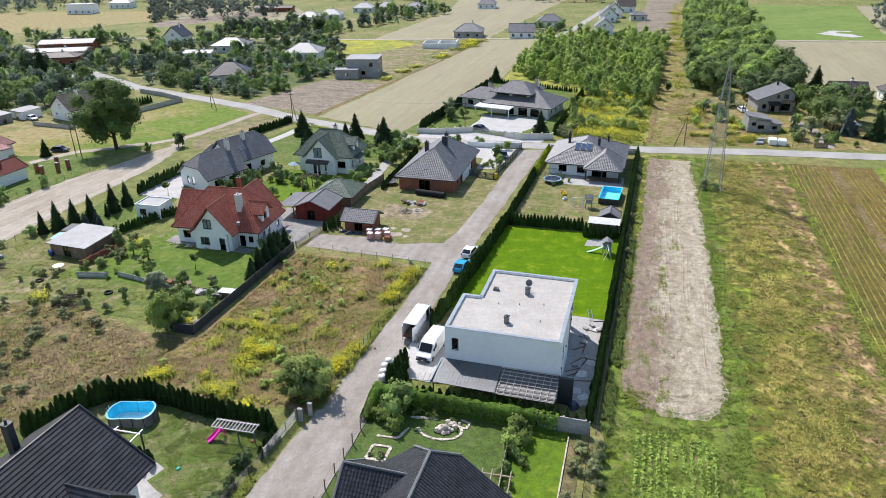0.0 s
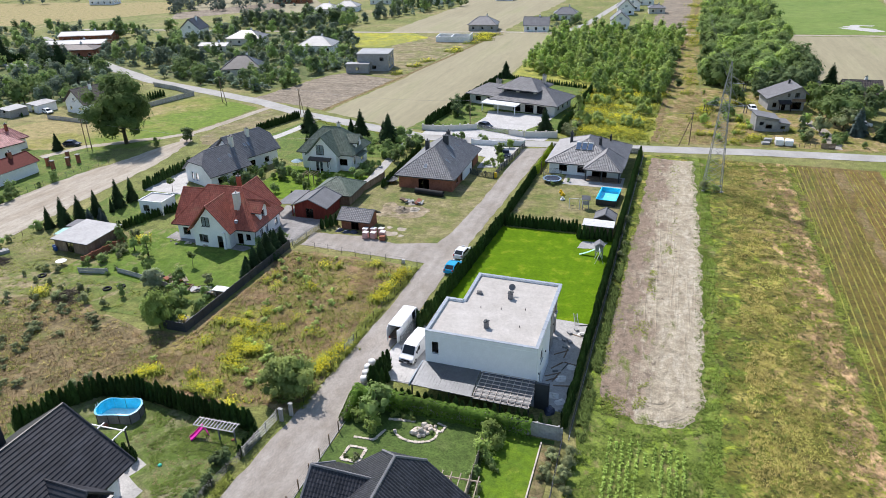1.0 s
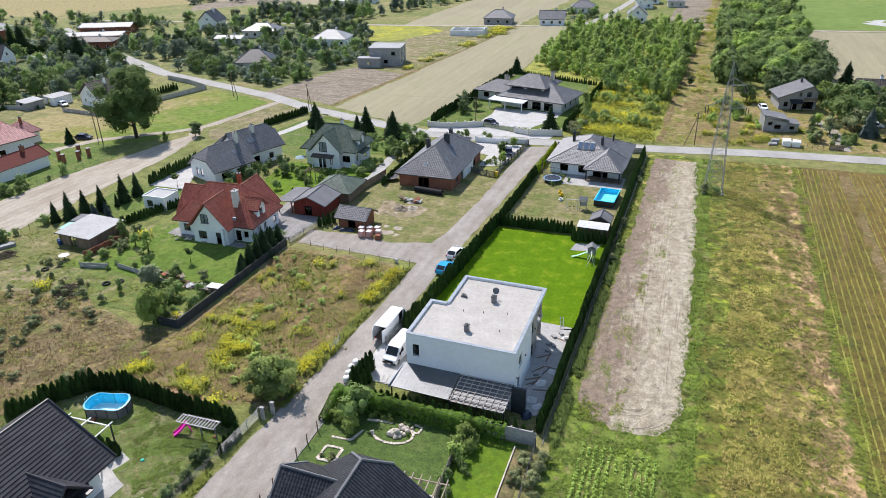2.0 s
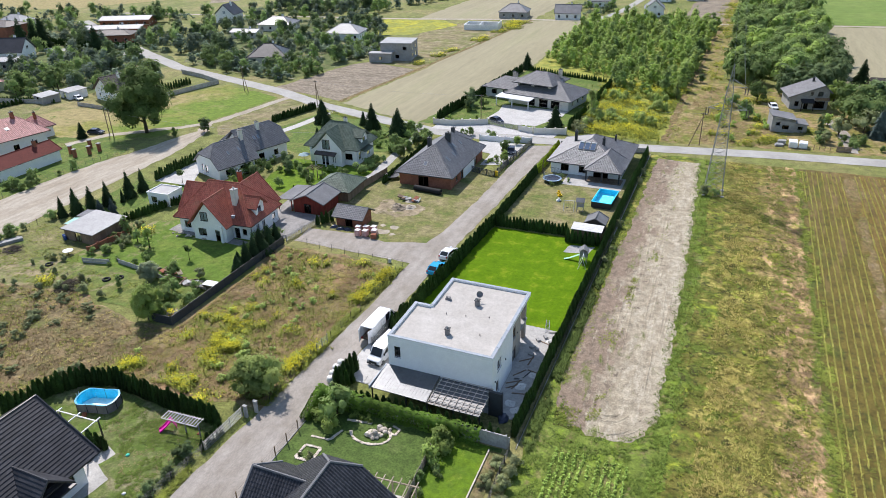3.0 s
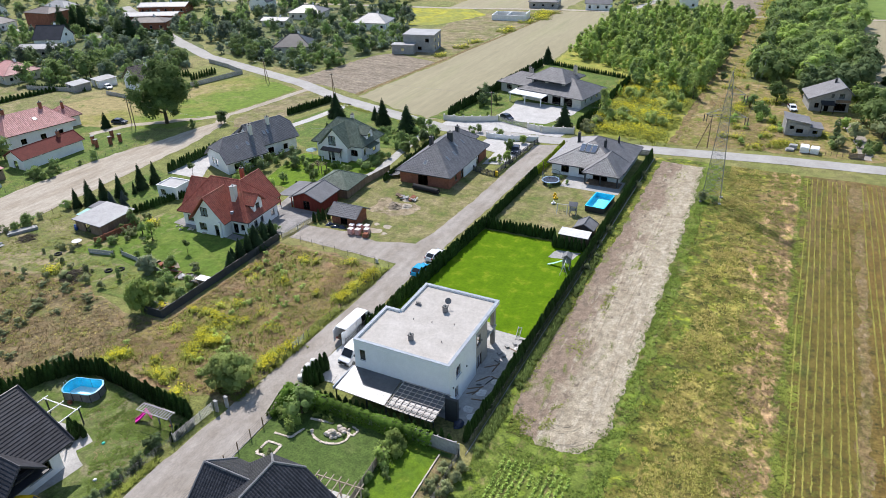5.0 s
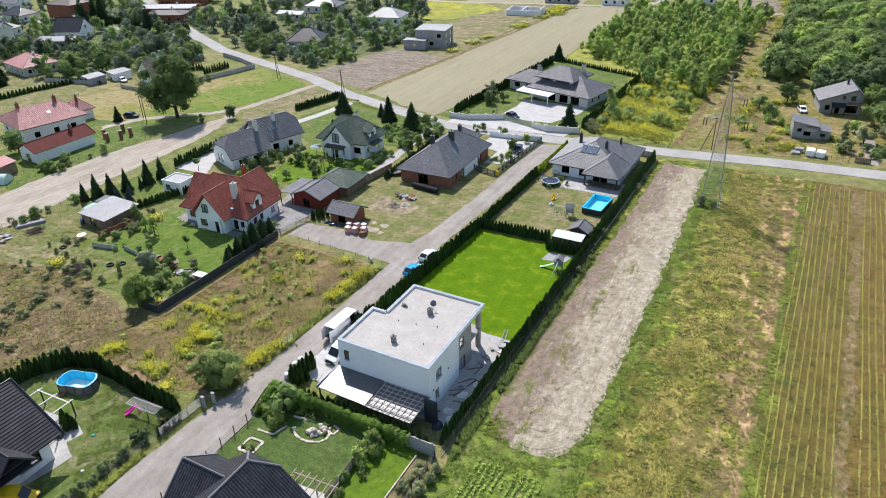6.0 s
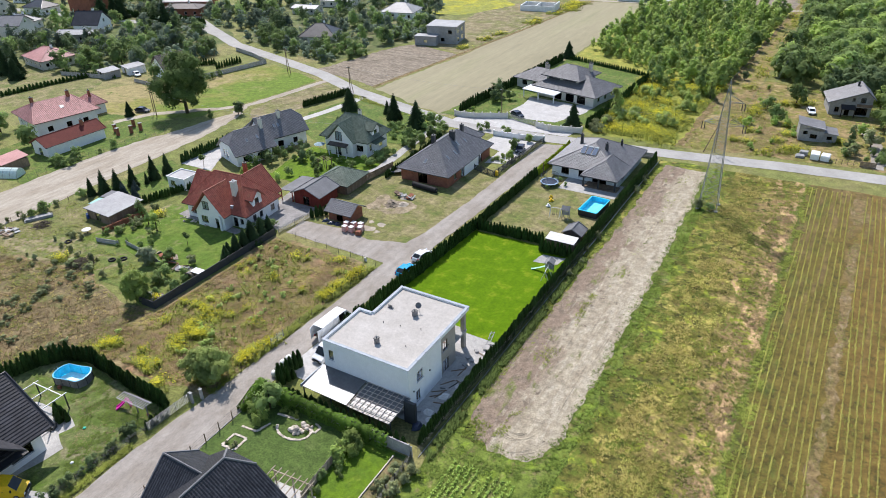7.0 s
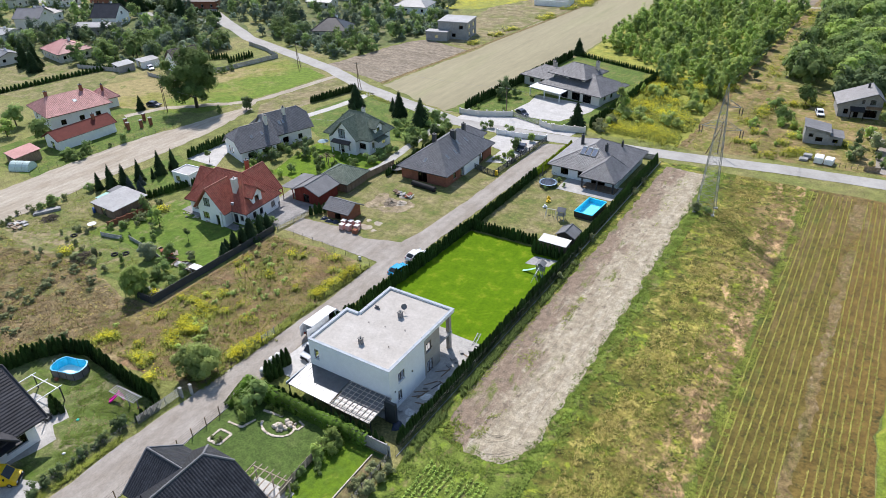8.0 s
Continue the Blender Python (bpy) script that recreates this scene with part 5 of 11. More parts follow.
def grey_house():
    h = thing("house", -82.6, 60.5, 0, -20, "white house with a dark grey tiled roof in two wings", "house")
    h.matrix_basis = h.matrix_basis @ Matrix.Diagonal((0.82, 0.86, 0.92, 1))
    walls(h, -6.2, 5.4, -10.2, 0.6, 0, 3.4, RENDER, {
        "S": [(2.6, 0.9, 1.0, 1.9, 0), (4.6, 0.9, 1.2, 1.9, 0)], "E": [(2.0, 0.9, 1.4, 1.4, 1), (6.4, 0.9, 1.4, 1.4, 1)], "W": [(3.0, 0.9, 1.4, 1.4, 1)]})
    gable_wall(h, "S", -6.2, 5.4, -10.2, 0.6, 3.4, 7.5, RENDER, cut=2.2)
    polys, caps = half_hip(-7.0, 6.2, -10.8, 2.0, 3.1, 7.9, 2.4, "S")
    main = roof(h, polys, TILE_GREY, caps, (0.4, 0.42))
    for u, v in ((5.0, 3.6), (8.3, 3.9)):
        skylight(main, polys[0], u, v)
    walls(h, -9.0, 1.4, 0.6, 14.0, 0, 4.1, RENDER, {"E": [(4.0, 0.9, 1.8, 1.6, 1), (9.0, 0.9, 1.4, 1.5, 1)], "N": [(3.0, 0.9, 1.4, 1.4, 1), (6.5, 0.9, 1.4, 1.4, 1)], "W": [(3, 0.9, 1.4, 1.4, 1), (8, 0.9, 1.4, 1.4, 1)]}, sides="ENW")
    gable_wall(h, "N", -9.0, 1.4, 0.6, 14.0, 4.1, 8.2, RENDER, cut=1.8)
    gable_wall(h, "S", -9.0, 1.4, 0.6, 14.0, 4.1, 8.2, RENDER)
    polys, caps = half_hip(-10.0, 2.4, 0.0, 14.7, 3.8, 8.8, 1.8, "N")
    r = roof(h, polys, TILE_GREY, caps, (0.4, 0.42))
    for u, v in ((4.6, 3.4), (5.8, 3.4)):
        skylight(r, polys[0], u, v)
    walls(h, -12.6, -9.0, 0.8, 7.6, 0, 3.8, RENDER, {"S": [(1.0, 0.9, 1.4, 1.4, 1)]}, sides="SWN")
    polys, caps = hip(-13.3, -8.0, 0.2, 8.4, 3.6, 6.6, (-9.6, 2.8), (-9.6, 6.0))
    roof(h, polys, TILE_GREY, caps, (0.4, 0.42))
    chimney(h, 0.2, 0.4, 6.0, 9.7, 1.3, 0.9, CREAM)
    chimney(h, -2.6, 7.6, 7.0, 9.7, 0.9, 0.9, CREAM)


grey_house()


def white_house():
    h = thing("house", -63.4, 74.2, 0, 2, "white house with a grey tiled roof, balcony gable and dormer", "house")
    walls(h, -6.2, 6.2, -4.6, 4.4, 0, 4.3, RENDER, {
        "S": [(9.4, 1.3, 1.9, 1.5, 1)], "E": [(1.2, 1.2, 1.0, 1.6, 0), (5.5, 0.9, 1.4, 1.4, 1)], "W": [(3, 0.9, 1.4, 1.4, 1)]})
    polys, caps = hip(-7.1, 7.2, -5.6, 5.2, 4.1, 9.0, (-2.4, -0.3), (2.2, -0.3))
    r = roof(h, polys, TILE_GREEN, caps, (0.4, 0.42))
    walls(h, -3.6, 3.2, -6.2, -4.6, 0, 4.3, RENDER, {"S": [(1.5, 0.05, 1.7, 2.3, 1), (4.3, 0.9, 0.8, 1.6, 0)]}, sides="SEW")
    gable_wall(h, "S", -3.6, 3.2, -6.2, -4.6, 4.3, 8.0, RENDER, openings=[(1.9, 4.0, 1.9, 2.2, 1)])
    polys, caps = gable(-4.3, 4.0, -6.8, -0.6, 4.0, 8.4)
    roof(h, polys, TILE_GREEN, caps, (0.4, 0.42))
    bl = Build().slab([(-3.5, -7.5, 2.95), (2.0, -7.5, 2.95), (2.0, -6.2, 3.4), (-3.5, -6.2, 3.4)], 0.18).make("balcony_roof", TILE_BROWN, h)
    for x in (-3.3, -0.6, 1.8):
        Build().box(x - 0.08, -7.4, 0, x + 0.08, -7.24, 2.9).make("porch_post", RENDER, h)
    walls(h, 3.8, 6.4, -2.2, 0.8, 4.0, 6.4, RENDER, {"E": [(0.8, 0.4, 1.4, 1.6, 1)]}, sides="ENS")
    gable_wall(h, "E", 3.8, 6.4, -2.2, 0.8, 6.4, 7.4, RENDER)
    polys, caps = gable(2.0, 7.0, -2.7, 1.3, 6.2, 7.7, "x")
    roof(h, polys, TILE_GREEN, caps, (0.4, 0.42))
    Build().slab([(6.2, -2.9, 3.5), (7.8, -2.9, 3.1), (7.8, 1.6, 3.1), (6.2, 1.6, 3.5)], 0.12).make("porch_roof", TILE_GREEN, h)
    walls(h, -8.2, -6.2, 0.5, 4.2, 0, 3.6, RENDER, {"S": [(0.6, 0.05, 1.0, 2.1, 0)]}, sides="SWN")
    Build().slab([(-8.7, 0.1, 3.4), (-6.0, 0.1, 5.2), (-6.0, 4.7, 5.2), (-8.7, 4.7, 3.4)], 0.15).make("annex_roof", TILE_GREEN, h)
    chimney(h, 1.0, 1.0, 6.0, 9.6, 0.7, 0.7, CREAM)


white_house()


def brick_house():
    h = thing("house", -37.0, 74.0, 0, 1, "brick house with a dark grey hipped roof and skylights", "house")
    walls(h, -6.0, 6.0, -10.6, 10.6, 0, 3.1, BRICKRED, {
        "S": [(4.4, 0.05, 2.4, 2.3, 1)], "E": [(3.0, 0.8, 1.2, 1.5, 0), (6.2, 0.05, 1.6, 2.2, 1), (11.0, 0.9, 1.2, 1.4, 0), (15.0, 0.05, 2.0, 2.2, 1)], "W": [(4, 0.9, 1.4, 1.4, 1), (12, 0.9, 1.4, 1.4, 1)]})
    polys, caps = hip(-6.8, 6.7, -11.4, 11.3, 2.95, 7.8, (0.2, -4.6), (0.2, 4.4))
    r = roof(h, polys, TILE_GREY, caps, (0.4, 0.42))
    for u, v in ((4.8, 3.2), (8.2, 3.2), (11.5, 4.6), (14.6, 4.2)):
        skylight(r, polys[1], u, v)
    skylight(r, polys[0], 6.0, 2.4)
    Build().box(6.0, -3.0, 0, 6.25, 4.0, 2.7).make("rendered_panel", RENDER, h)
    chimney(h, -2.2, -2.2, 5.0, 8.2, 0.8, 0.8, ANTHRACITE)
    chimney(h, 1.2, 0.6, 6.0, 8.8, 1.2, 0.8, ANTHRACITE)
    chimney(h, -0.8, 9.0, 5.0, 7.3, 0.8, 0.8, ANTHRACITE)
    walls(h, -5.4, 1.0, 10.6, 16.2, 0, 2.8, RENDER, {"N": [(1.5, 0.0, 2.6, 2.2, 0)]}, sides="ENW")
    polys, caps = hip(-6.0, 1.6, 9.4, 16.8, 2.7, 5.2, (-2.2, 11.0), (-2.2, 13.4))
    roof(h, polys, TILE_GREY, caps, (0.4, 0.42))


brick_house()


COLLECTOR = plain("collector_glass", (0.05, 0.09, 0.16), rough=0.3)


def solar_house():
    h = thing("house", -5.6, 89.0, 0, -1, "white bungalow with a grey hipped roof and solar collectors", "house")
    walls(h, -7.8, 7.8, -7.8, 8.6, 0, 2.9, RENDER, {
        "S": [(2.2, 0.7, 1.8, 1.5, 1), (6.3, 0.7, 1.8, 1.5, 1), (9.6, 0.05, 3.2, 2.3, 1)], "E": [(2.0, 0.9, 1.4, 1.4, 1), (8.0, 0.9, 1.4, 1.4, 1)], "W": [(3, 0.9, 1.4, 1.4, 1), (10, 0.9, 1.4, 1.4, 1)]})
    polys, caps = hip(-8.7, 8.7, -8.6, 9.5, 2.75, 6.6, (-0.4, -1.0), (-0.4, 2.2))
    r = roof(h, polys, TILE_GREY, caps, (0.36, 0.4))
    p2, c2 = hip(0.2, 8.5, -11.3, -2.0, 2.74, 5.4, (4.3, -7.2), (4.3, -3.0))
    roof(h, p2, TILE_GREY, c2, (0.36, 0.4))
    for x in (0.8, 4.2, 7.9):
        Build().box(x - 0.15, -10.8, 0.06, x + 0.15, -10.5, 2.7).make("terrace_post", ANTHRACITE, h)
    for i in range(3):
        s = Build()
        p0, p1, p3 = Vector(polys[0][0]), Vector(polys[0][1]), Vector(polys[0][2])
        u = (p1 - p0).normalized()
        n = u.cross(p3 - p0).normalized()
        v = n.cross(u)
        m = Matrix(((u.x, v.x, n.x, p0.x), (u.y, v.y, n.y, p0.y), (u.z, v.z, n.z, p0.z), (0, 0, 0, 1)))
        x = 6.0 + i * 1.32
        col = Build().box(x, 4.6, 0.1, x + 1.1, 6.7, 0.22, m).make("solar_collector", STEEL, h, "solar collector with a white water tank")
        Build().box(x + 0.06, 4.66, 0.2, x + 1.04, 6.64, 0.24, m).make("glass_face", COLLECTOR, col, "dark blue collector glass")
        Build().tube(m @ Vector((x + 0.05, 6.85, 0.24)), m @ Vector((x + 1.05, 6.85, 0.24)), 0.14, 10).make("tank", WHITEPAINT, col)
    chimney(h, -4.6, 1.6, 4.0, 7.0, 0.6, 0.6, ANTHRACITE)
    chimney(h, 2.4, -1.4, 4.6, 7.0, 0.6, 0.6, ANTHRACITE)
    chimney(h, 4.0, 4.4, 4.0, 6.0, 0.4, 0.4, STEELDARK)
    Build().box(1.0, -11.0, 0.06, 8.4, -8.0, 0.22).make("terrace_deck", WOOD, h)


solar_house()


def villa():
    h = thing("villa", -33.0, 139.0, 0, -12, "large pale villa with a grey hipped roof on two levels", "house")
    walls(h, -6.0, 13.6, -6.4, 6.4, 0, 3.2, CREAM, {
        "S": [(6.4, 0.1, 2.4, 2.4, 1), (10.2, 0.1, 2.8, 2.3, 0), (14.0, 0.1, 2.8, 2.3, 0)], "E": [(2.2, 1.0, 1.2, 1.4, 0), (5.8, 1.0, 1.2, 1.4, 0), (9.4, 1.0, 1.2, 1.4, 0)]})
    p, c = hip(-7.2, 14.8, -7.6, 7.6, 3.1, 6.6, (0.0, 0.0), (7.4, 0.0))
    roof(h, p, TILE_GREY, c, (0.4, 0.4))
    walls(h, -16.0, -6.0, -3.0, 7.0, 0, 3.2, CREAM, {"S": [(2.0, 1.0, 1.8, 1.4, 1), (6.0, 1.0, 1.8, 1.4, 1)], "W": [(4, 1, 1.5, 1.4, 1)]}, sides="SWN")
    p, c = hip(-17.0, -4.0, -4.0, 8.0, 3.1, 5.6, (-12.0, 2.0), (-7.0, 2.0))
    roof(h, p, TILE_GREY, c, (0.4, 0.4))
    walls(h, -4.6, 6.4, -3.6, 6.0, 3.2, 6.1, CREAM, {"S": [(0.6, 1.3, 4.0, 1.0, 2), (5.6, 1.3, 4.6, 1.0, 2)]}, frame_mat=STEELDARK)
    Build().box(-4.6, -3.68, 3.4, 6.4, -3.61, 4.4).make("dark_band", ANTHRACITE, h)
    p, c = hip(-5.9, 7.6, -4.9, 7.2, 5.95, 8.6, (-0.8, 1.1), (2.6, 1.1))
    roof(h, p, TILE_GREY, c, (0.4, 0.4))
    Build().slab([(-8.0, -11.2, 2.7), (3.4, -11.2, 2.7), (3.4, -7.0, 2.95), (-8.0, -7.0, 2.95)], 0.18).make("canopy", WHITEPAINT, h, "white flat canopy")
    for x in (-7.6, -2.4, 3.0):
        Build().box(x - 0.12, -11.0, 0, x + 0.12, -10.76, 2.6).make("canopy_post", WHITEPAINT, h)
    chimney(h, 5.8, 3.8, 6.0, 9.2, 1.0, 0.8, STONE)
    chimney(h, -8.6, 3.0, 4.0, 6.6, 0.7, 0.7, STONE)
    chimney(h, -10.2, 4.4, 4.0, 6.6, 0.7, 0.7, STONE)


villa()


# ---- houses at the near edge ----
def south_house():
    h = thing("house", -8.7, -31.0, 0, 0, "house with a black glazed tile roof and roof vents", "house")
    walls(h, -6.6, 6.6, -9, 8.9, 0, 3.0, RENDER, {"N": [(3.0, 0.8, 1.6, 1.5, 1), (8.5, 0.05, 2.4, 2.2, 1)], "E": [(3, 0.8, 1.4, 1.4, 1), (10, 0.8, 1.4, 1.4, 1)], "W": [(14, 0.8, 1.4, 1.4, 1)]})
    gable_wall(h, "N", -6.6, 6.6, -9, 8.9, 3.0, 8.3, RENDER, cut=2.0)
    polys, caps = half_hip(-7.3, 7.7, -11, 10.1, 2.9, 9.0, 1.8, "N")
    r = roof(h, polys, TILE_DARK, caps, (0.33, 0.4), cap_r=0.15, cap_mat=FELT)
    vent = Build().box(3.0, 1.6, 5.9, 4.0, 2.6, 6.4).make("roof_hatch", STEEL, h, "pale metal roof vent plate", bevel=0.03)
    Build().lathe([(0.2, 0), (0.2, 0.3), (0.0, 0.38)], 10, (3.5, 2.1, 6.4)).make("vent_pipe", BLACKRUB, vent)
    for x, y, z in ((-3.0, 1.5, 6.5), (2.0, 6.0, 7.3), (4.6, 7.6, 5.2)):
        Build().tube((x, y, z - 0.2), (x, y, z + 0.35), 0.07, 8).make("vent_pipe", BLACKRUB, h)
    walls(h, -6.9, -6.62, 2.4, 9.4, 0, 4.2, RENDER, {}, sides="W", thick=0.25)
    p, c = gable(-7.3, 0.2, 1.7, 10.1, 4.3, 7.7, "x")
    roof(h, p, TILE_DARK, c, (0.33, 0.4), cap_r=0.15, cap_mat=FELT)
    gable_wall(h, "W", -6.9, 0, 2.4, 9.4, 4.2, 7.2, RENDER)
    Build().box(-6.88, 8.92, 0, -0.5, 9.38, 4.25).make("wing_wall", RENDER, h)


south_house()


def dark_roof_house():
    h = thing("house", -43.1, -37.4, 0, -0.5, "white house with a black ribbed tile roof and an entrance gable", "house")
    walls(h, -6.0, 5.9, -10, 9.7, 0, 4.7, RENDER, {"E": [(4.0, 0.05, 2.0, 2.2, 1), (15.6, 1.0, 2.8, 1.5, 1)], "N": [(1.5, 0.8, 1.6, 1.4, 1), (7.6, 0.05, 2.6, 2.2, 1)], "W": [(4, 0.8, 1.6, 1.4, 1)]}, frame_mat=ANTHRACITE)
    gable_wall(h, "N", -6.0, 5.9, -10, 9.7, 4.7, 8.7, RENDER, openings=[(5.0, 5.2, 2.0, 1.5, 1)])
    polys, caps = gable(-7.6, 7.5, -11, 11.0, 4.0, 9.3)
    r = roof(h, polys, TILE_DARK, caps, (1.2, 0.42), cap_r=0.13)
    p, c = gable(1.6, 8.8, 1.8, 6.6, 4.2, 6.6, "x")
    roof(h, p, TILE_DARK, c, (1.2, 0.42))
    Build().slab([(3.8, 7.0, 3.9), (8.3, 7.0, 3.4), (8.3, 1.8, 3.4), (3.8, 1.8, 3.9)], 0.12).make("porch_roof", TILE_DARK, h)
    chimney(h, -3.4, 6.0, 6.6, 10.2, 0.8, 0.7, ANTHRACITE)


dark_roof_house()

# ---- outbuildings ----
def shed(name, x, y, rot, w, d, h0, h1, roof_mat, wall_mat, label, style="x", o=0.4, tile=None, door=True, group=""):
    s = thing(name, x, y, 0, rot, label, "shed", group)
    walls(s, -w / 2, w / 2, -d / 2, d / 2, 0, h0, wall_mat, {"S": [(w * 0.35, 0.02, min(1.6, w * 0.4), min(2.0, h0 - 0.3), 1)]} if door else {}, thick=0.15)
    if style in "xy":
        polys, caps = gable(-w / 2 - o, w / 2 + o, -d / 2 - o, d / 2 + o, h0 - 0.1, h1, style)
        for sd in ("SN" if style == "y" else "EW"):
            gable_wall(s, sd, -w / 2, w / 2, -d / 2, d / 2, h0, h1 - 0.2, wall_mat, 0.15)
        roof(s, polys, roof_mat, caps, tile, 0.1)
    elif style == "h":
        k = (w - d) / 2
        a, c = ((-k - 0.2, 0), (k + 0.2, 0)) if w >= d else ((0, k - 0.2), (0, -k + 0.2))
        polys, caps = hip(-w / 2 - o, w / 2 + o, -d / 2 - o, d / 2 + o, h0 - 0.1, h1, a, c)
        roof(s, polys, roof_mat, caps, tile, 0.1)
    else:
        polys = [[(-w / 2 - o, -d / 2 - o, h0), (w / 2 + o, -d / 2 - o, h0), (w / 2 + o, d / 2 + o, h1), (-w / 2 - o, d / 2 + o, h1)]]
        roof(s, polys, roof_mat, (), tile, 0.12)
    return s


shed("garden_shed", -53.2, 45.6, 2, 6.6, 6.4, 2.6, 4.1, FELT, WOODRED, "red wooden garage with a grey felt roof", "y", 0.5)
cp = thing("carport", -58.2, 46.2, 0, 2, "open timber carport with a grey felt roof", "carport")
Build().slab([(-2.0, -4.2, 2.5), (1.4, -4.2, 2.75), (1.4, 3.6, 2.75), (-2.0, 3.6, 2.5)], 0.12).make("roof", FELT, cp)
for x in (-1.8, 1.2):
    for y in (-4.0, 3.4):
        Build().box(x - 0.08, y - 0.08, 0, x + 0.08, y + 0.08, 2.5).make("post", WOODRED, cp)
shed("summer_house", -52.5, 54.0, 3, 7.6, 7.6, 2.4, 4.6, TILE_GREEN, WOOD, "timber outbuilding with a greenish hipped tile roof", "h", 0.6, (0.4, 0.42))
shed("tool_shed", -42.4, 41.8, 1, 5.4, 4.2, 2.1, 3.55, TILE_GREY, BRICKRED, "brick shed with a pale grey tiled roof", "x", 0.6, (0.36, 0.4))
shed("barn", -86.2, 20.2, -2, 7.6, 7.6, 2.4, 2.75, PALEROOF, WOOD, "low shed with a pale flat sheet roof", "f", 0.4)
bx = thing("garage", -84.8, 37.4, 0, 3, "small white flat-roofed garage with a blue-grey edge", "garage")
walls(bx, -2.6, 2.6, -2.2, 2.2, 0, 2.6, RENDER, {"S": [(0.8, 0.6, 1.4, 1.3, 1)]}, thick=0.2)
Build().box(-2.55, -2.15, 2.5, 2.55, 2.15, 2.66).make("roof_deck", PALEROOF, bx)
for a in ((-2.7, -2.3, 2.7, -2.1), (-2.7, 2.1, 2.7, 2.3), (-2.7, -2.1, -2.5, 2.1), (2.5, -2.1, 2.7, 2.1)):
    Build().box(a[0], a[1], 2.6, a[2], a[3], 2.85).make("parapet", WHITEPAINT, bx)
shed("tool_shed", 1.9, 54.9, 0, 3.4, 3.0, 1.9, 2.9, FELT, ANTHRACITE, "dark grey garden shed with a pitched roof", "y", 0.3)
shed("tool_shed", 1.2, 50.1, 0, 5.2, 2.2, 2.3, 2.55, PALESHEET, WOOD, "garden store with a flat white roof", "f", 0.2, door=False)
shed("tool_shed", -131.7, 25.2, -8, 5.8, 6.0, 2.2, 2.8, TILE_PINK, WOOD, "low shed with a faded red roof", "f", 0.3)

# ---- houses over the sandy road ----
def pink_house():
    h = thing("house", -149.8, 50.2, 0, -13, "white house with a faded red metal roof and brick chimneys", "house")
    walls(h, -7.4, 7.4, -8.0, 8.0, 0, 4.2, RENDER, {"S": [(2, 1, 1.2, 1.4, 1), (6.5, 1, 1.2, 1.4, 1), (11, 1, 1.2, 1.4, 1)], "E": [(2.5, 1, 1.4, 1.4, 1), (7.5, 1, 1.4, 1.4, 1), (12, 1, 1.4, 1.4, 1)]})
    p, c = hip(-8.3, 8.3, -9.0, 9.0, 4.1, 7.4, (0, -5.5), (0, 5.0))
    r = roof(h, p, TILE_PINK, c, (0.45, 0.45))
    skylight(r, p[1], 9.0, 4.0, 1.0, 1.2)
    chimney(h, -0.5, -5.2, 6.0, 8.8, 0.8, 0.8, BRICKRED)
    chimney(h, 0.5, 4.0, 6.5, 8.8, 0.8, 0.8, BRICKRED)
    walls(h, -6, 0, 8.0, 13.5, 0, 3.0, RENDER, {}, sides="NEW")
    p, c = hip(-6.6, 0.6, 7.0, 14.2, 3.0, 5.6, (-3, 10), (-3, 11.4))
    roof(h, p, TILE_PINK, c, (0.45, 0.45))
    chimney(h, -2, 10.5, 5.0, 6.8, 0.6, 0.6, BRICKRED)


pink_house()
ob = shed("outbuilding", -131.6, 41.2, -2, 6.4, 16.0, 2.9, 4.7, REDSHEET, RENDER, "white outbuilding with a dark red pitched roof", "y", 0.5)
chimney(ob, 0.4, 4.0, 3.6, 5.8, 0.7, 0.7, BRICKRED)
simple_house(-160.4, 99.6, -15, 10, 9, 3.4, 7.4, TILE_BROWN, RENDER, "white house with a brown tiled roof behind an oak", "gy", (0.6, 0.6))
shed("garage", -179.0, 88.6, -15, 6, 5.5, 2.3, 2.6, PALEROOF, GREYBLOCK, "low grey garage with a pale flat roof", "f", 0.2)
shed("garage", -175.6, 96.0, -15, 6, 6, 2.4, 2.7, PALEROOF, RENDER, "low white garage with a pale flat roof", "f", 0.2)

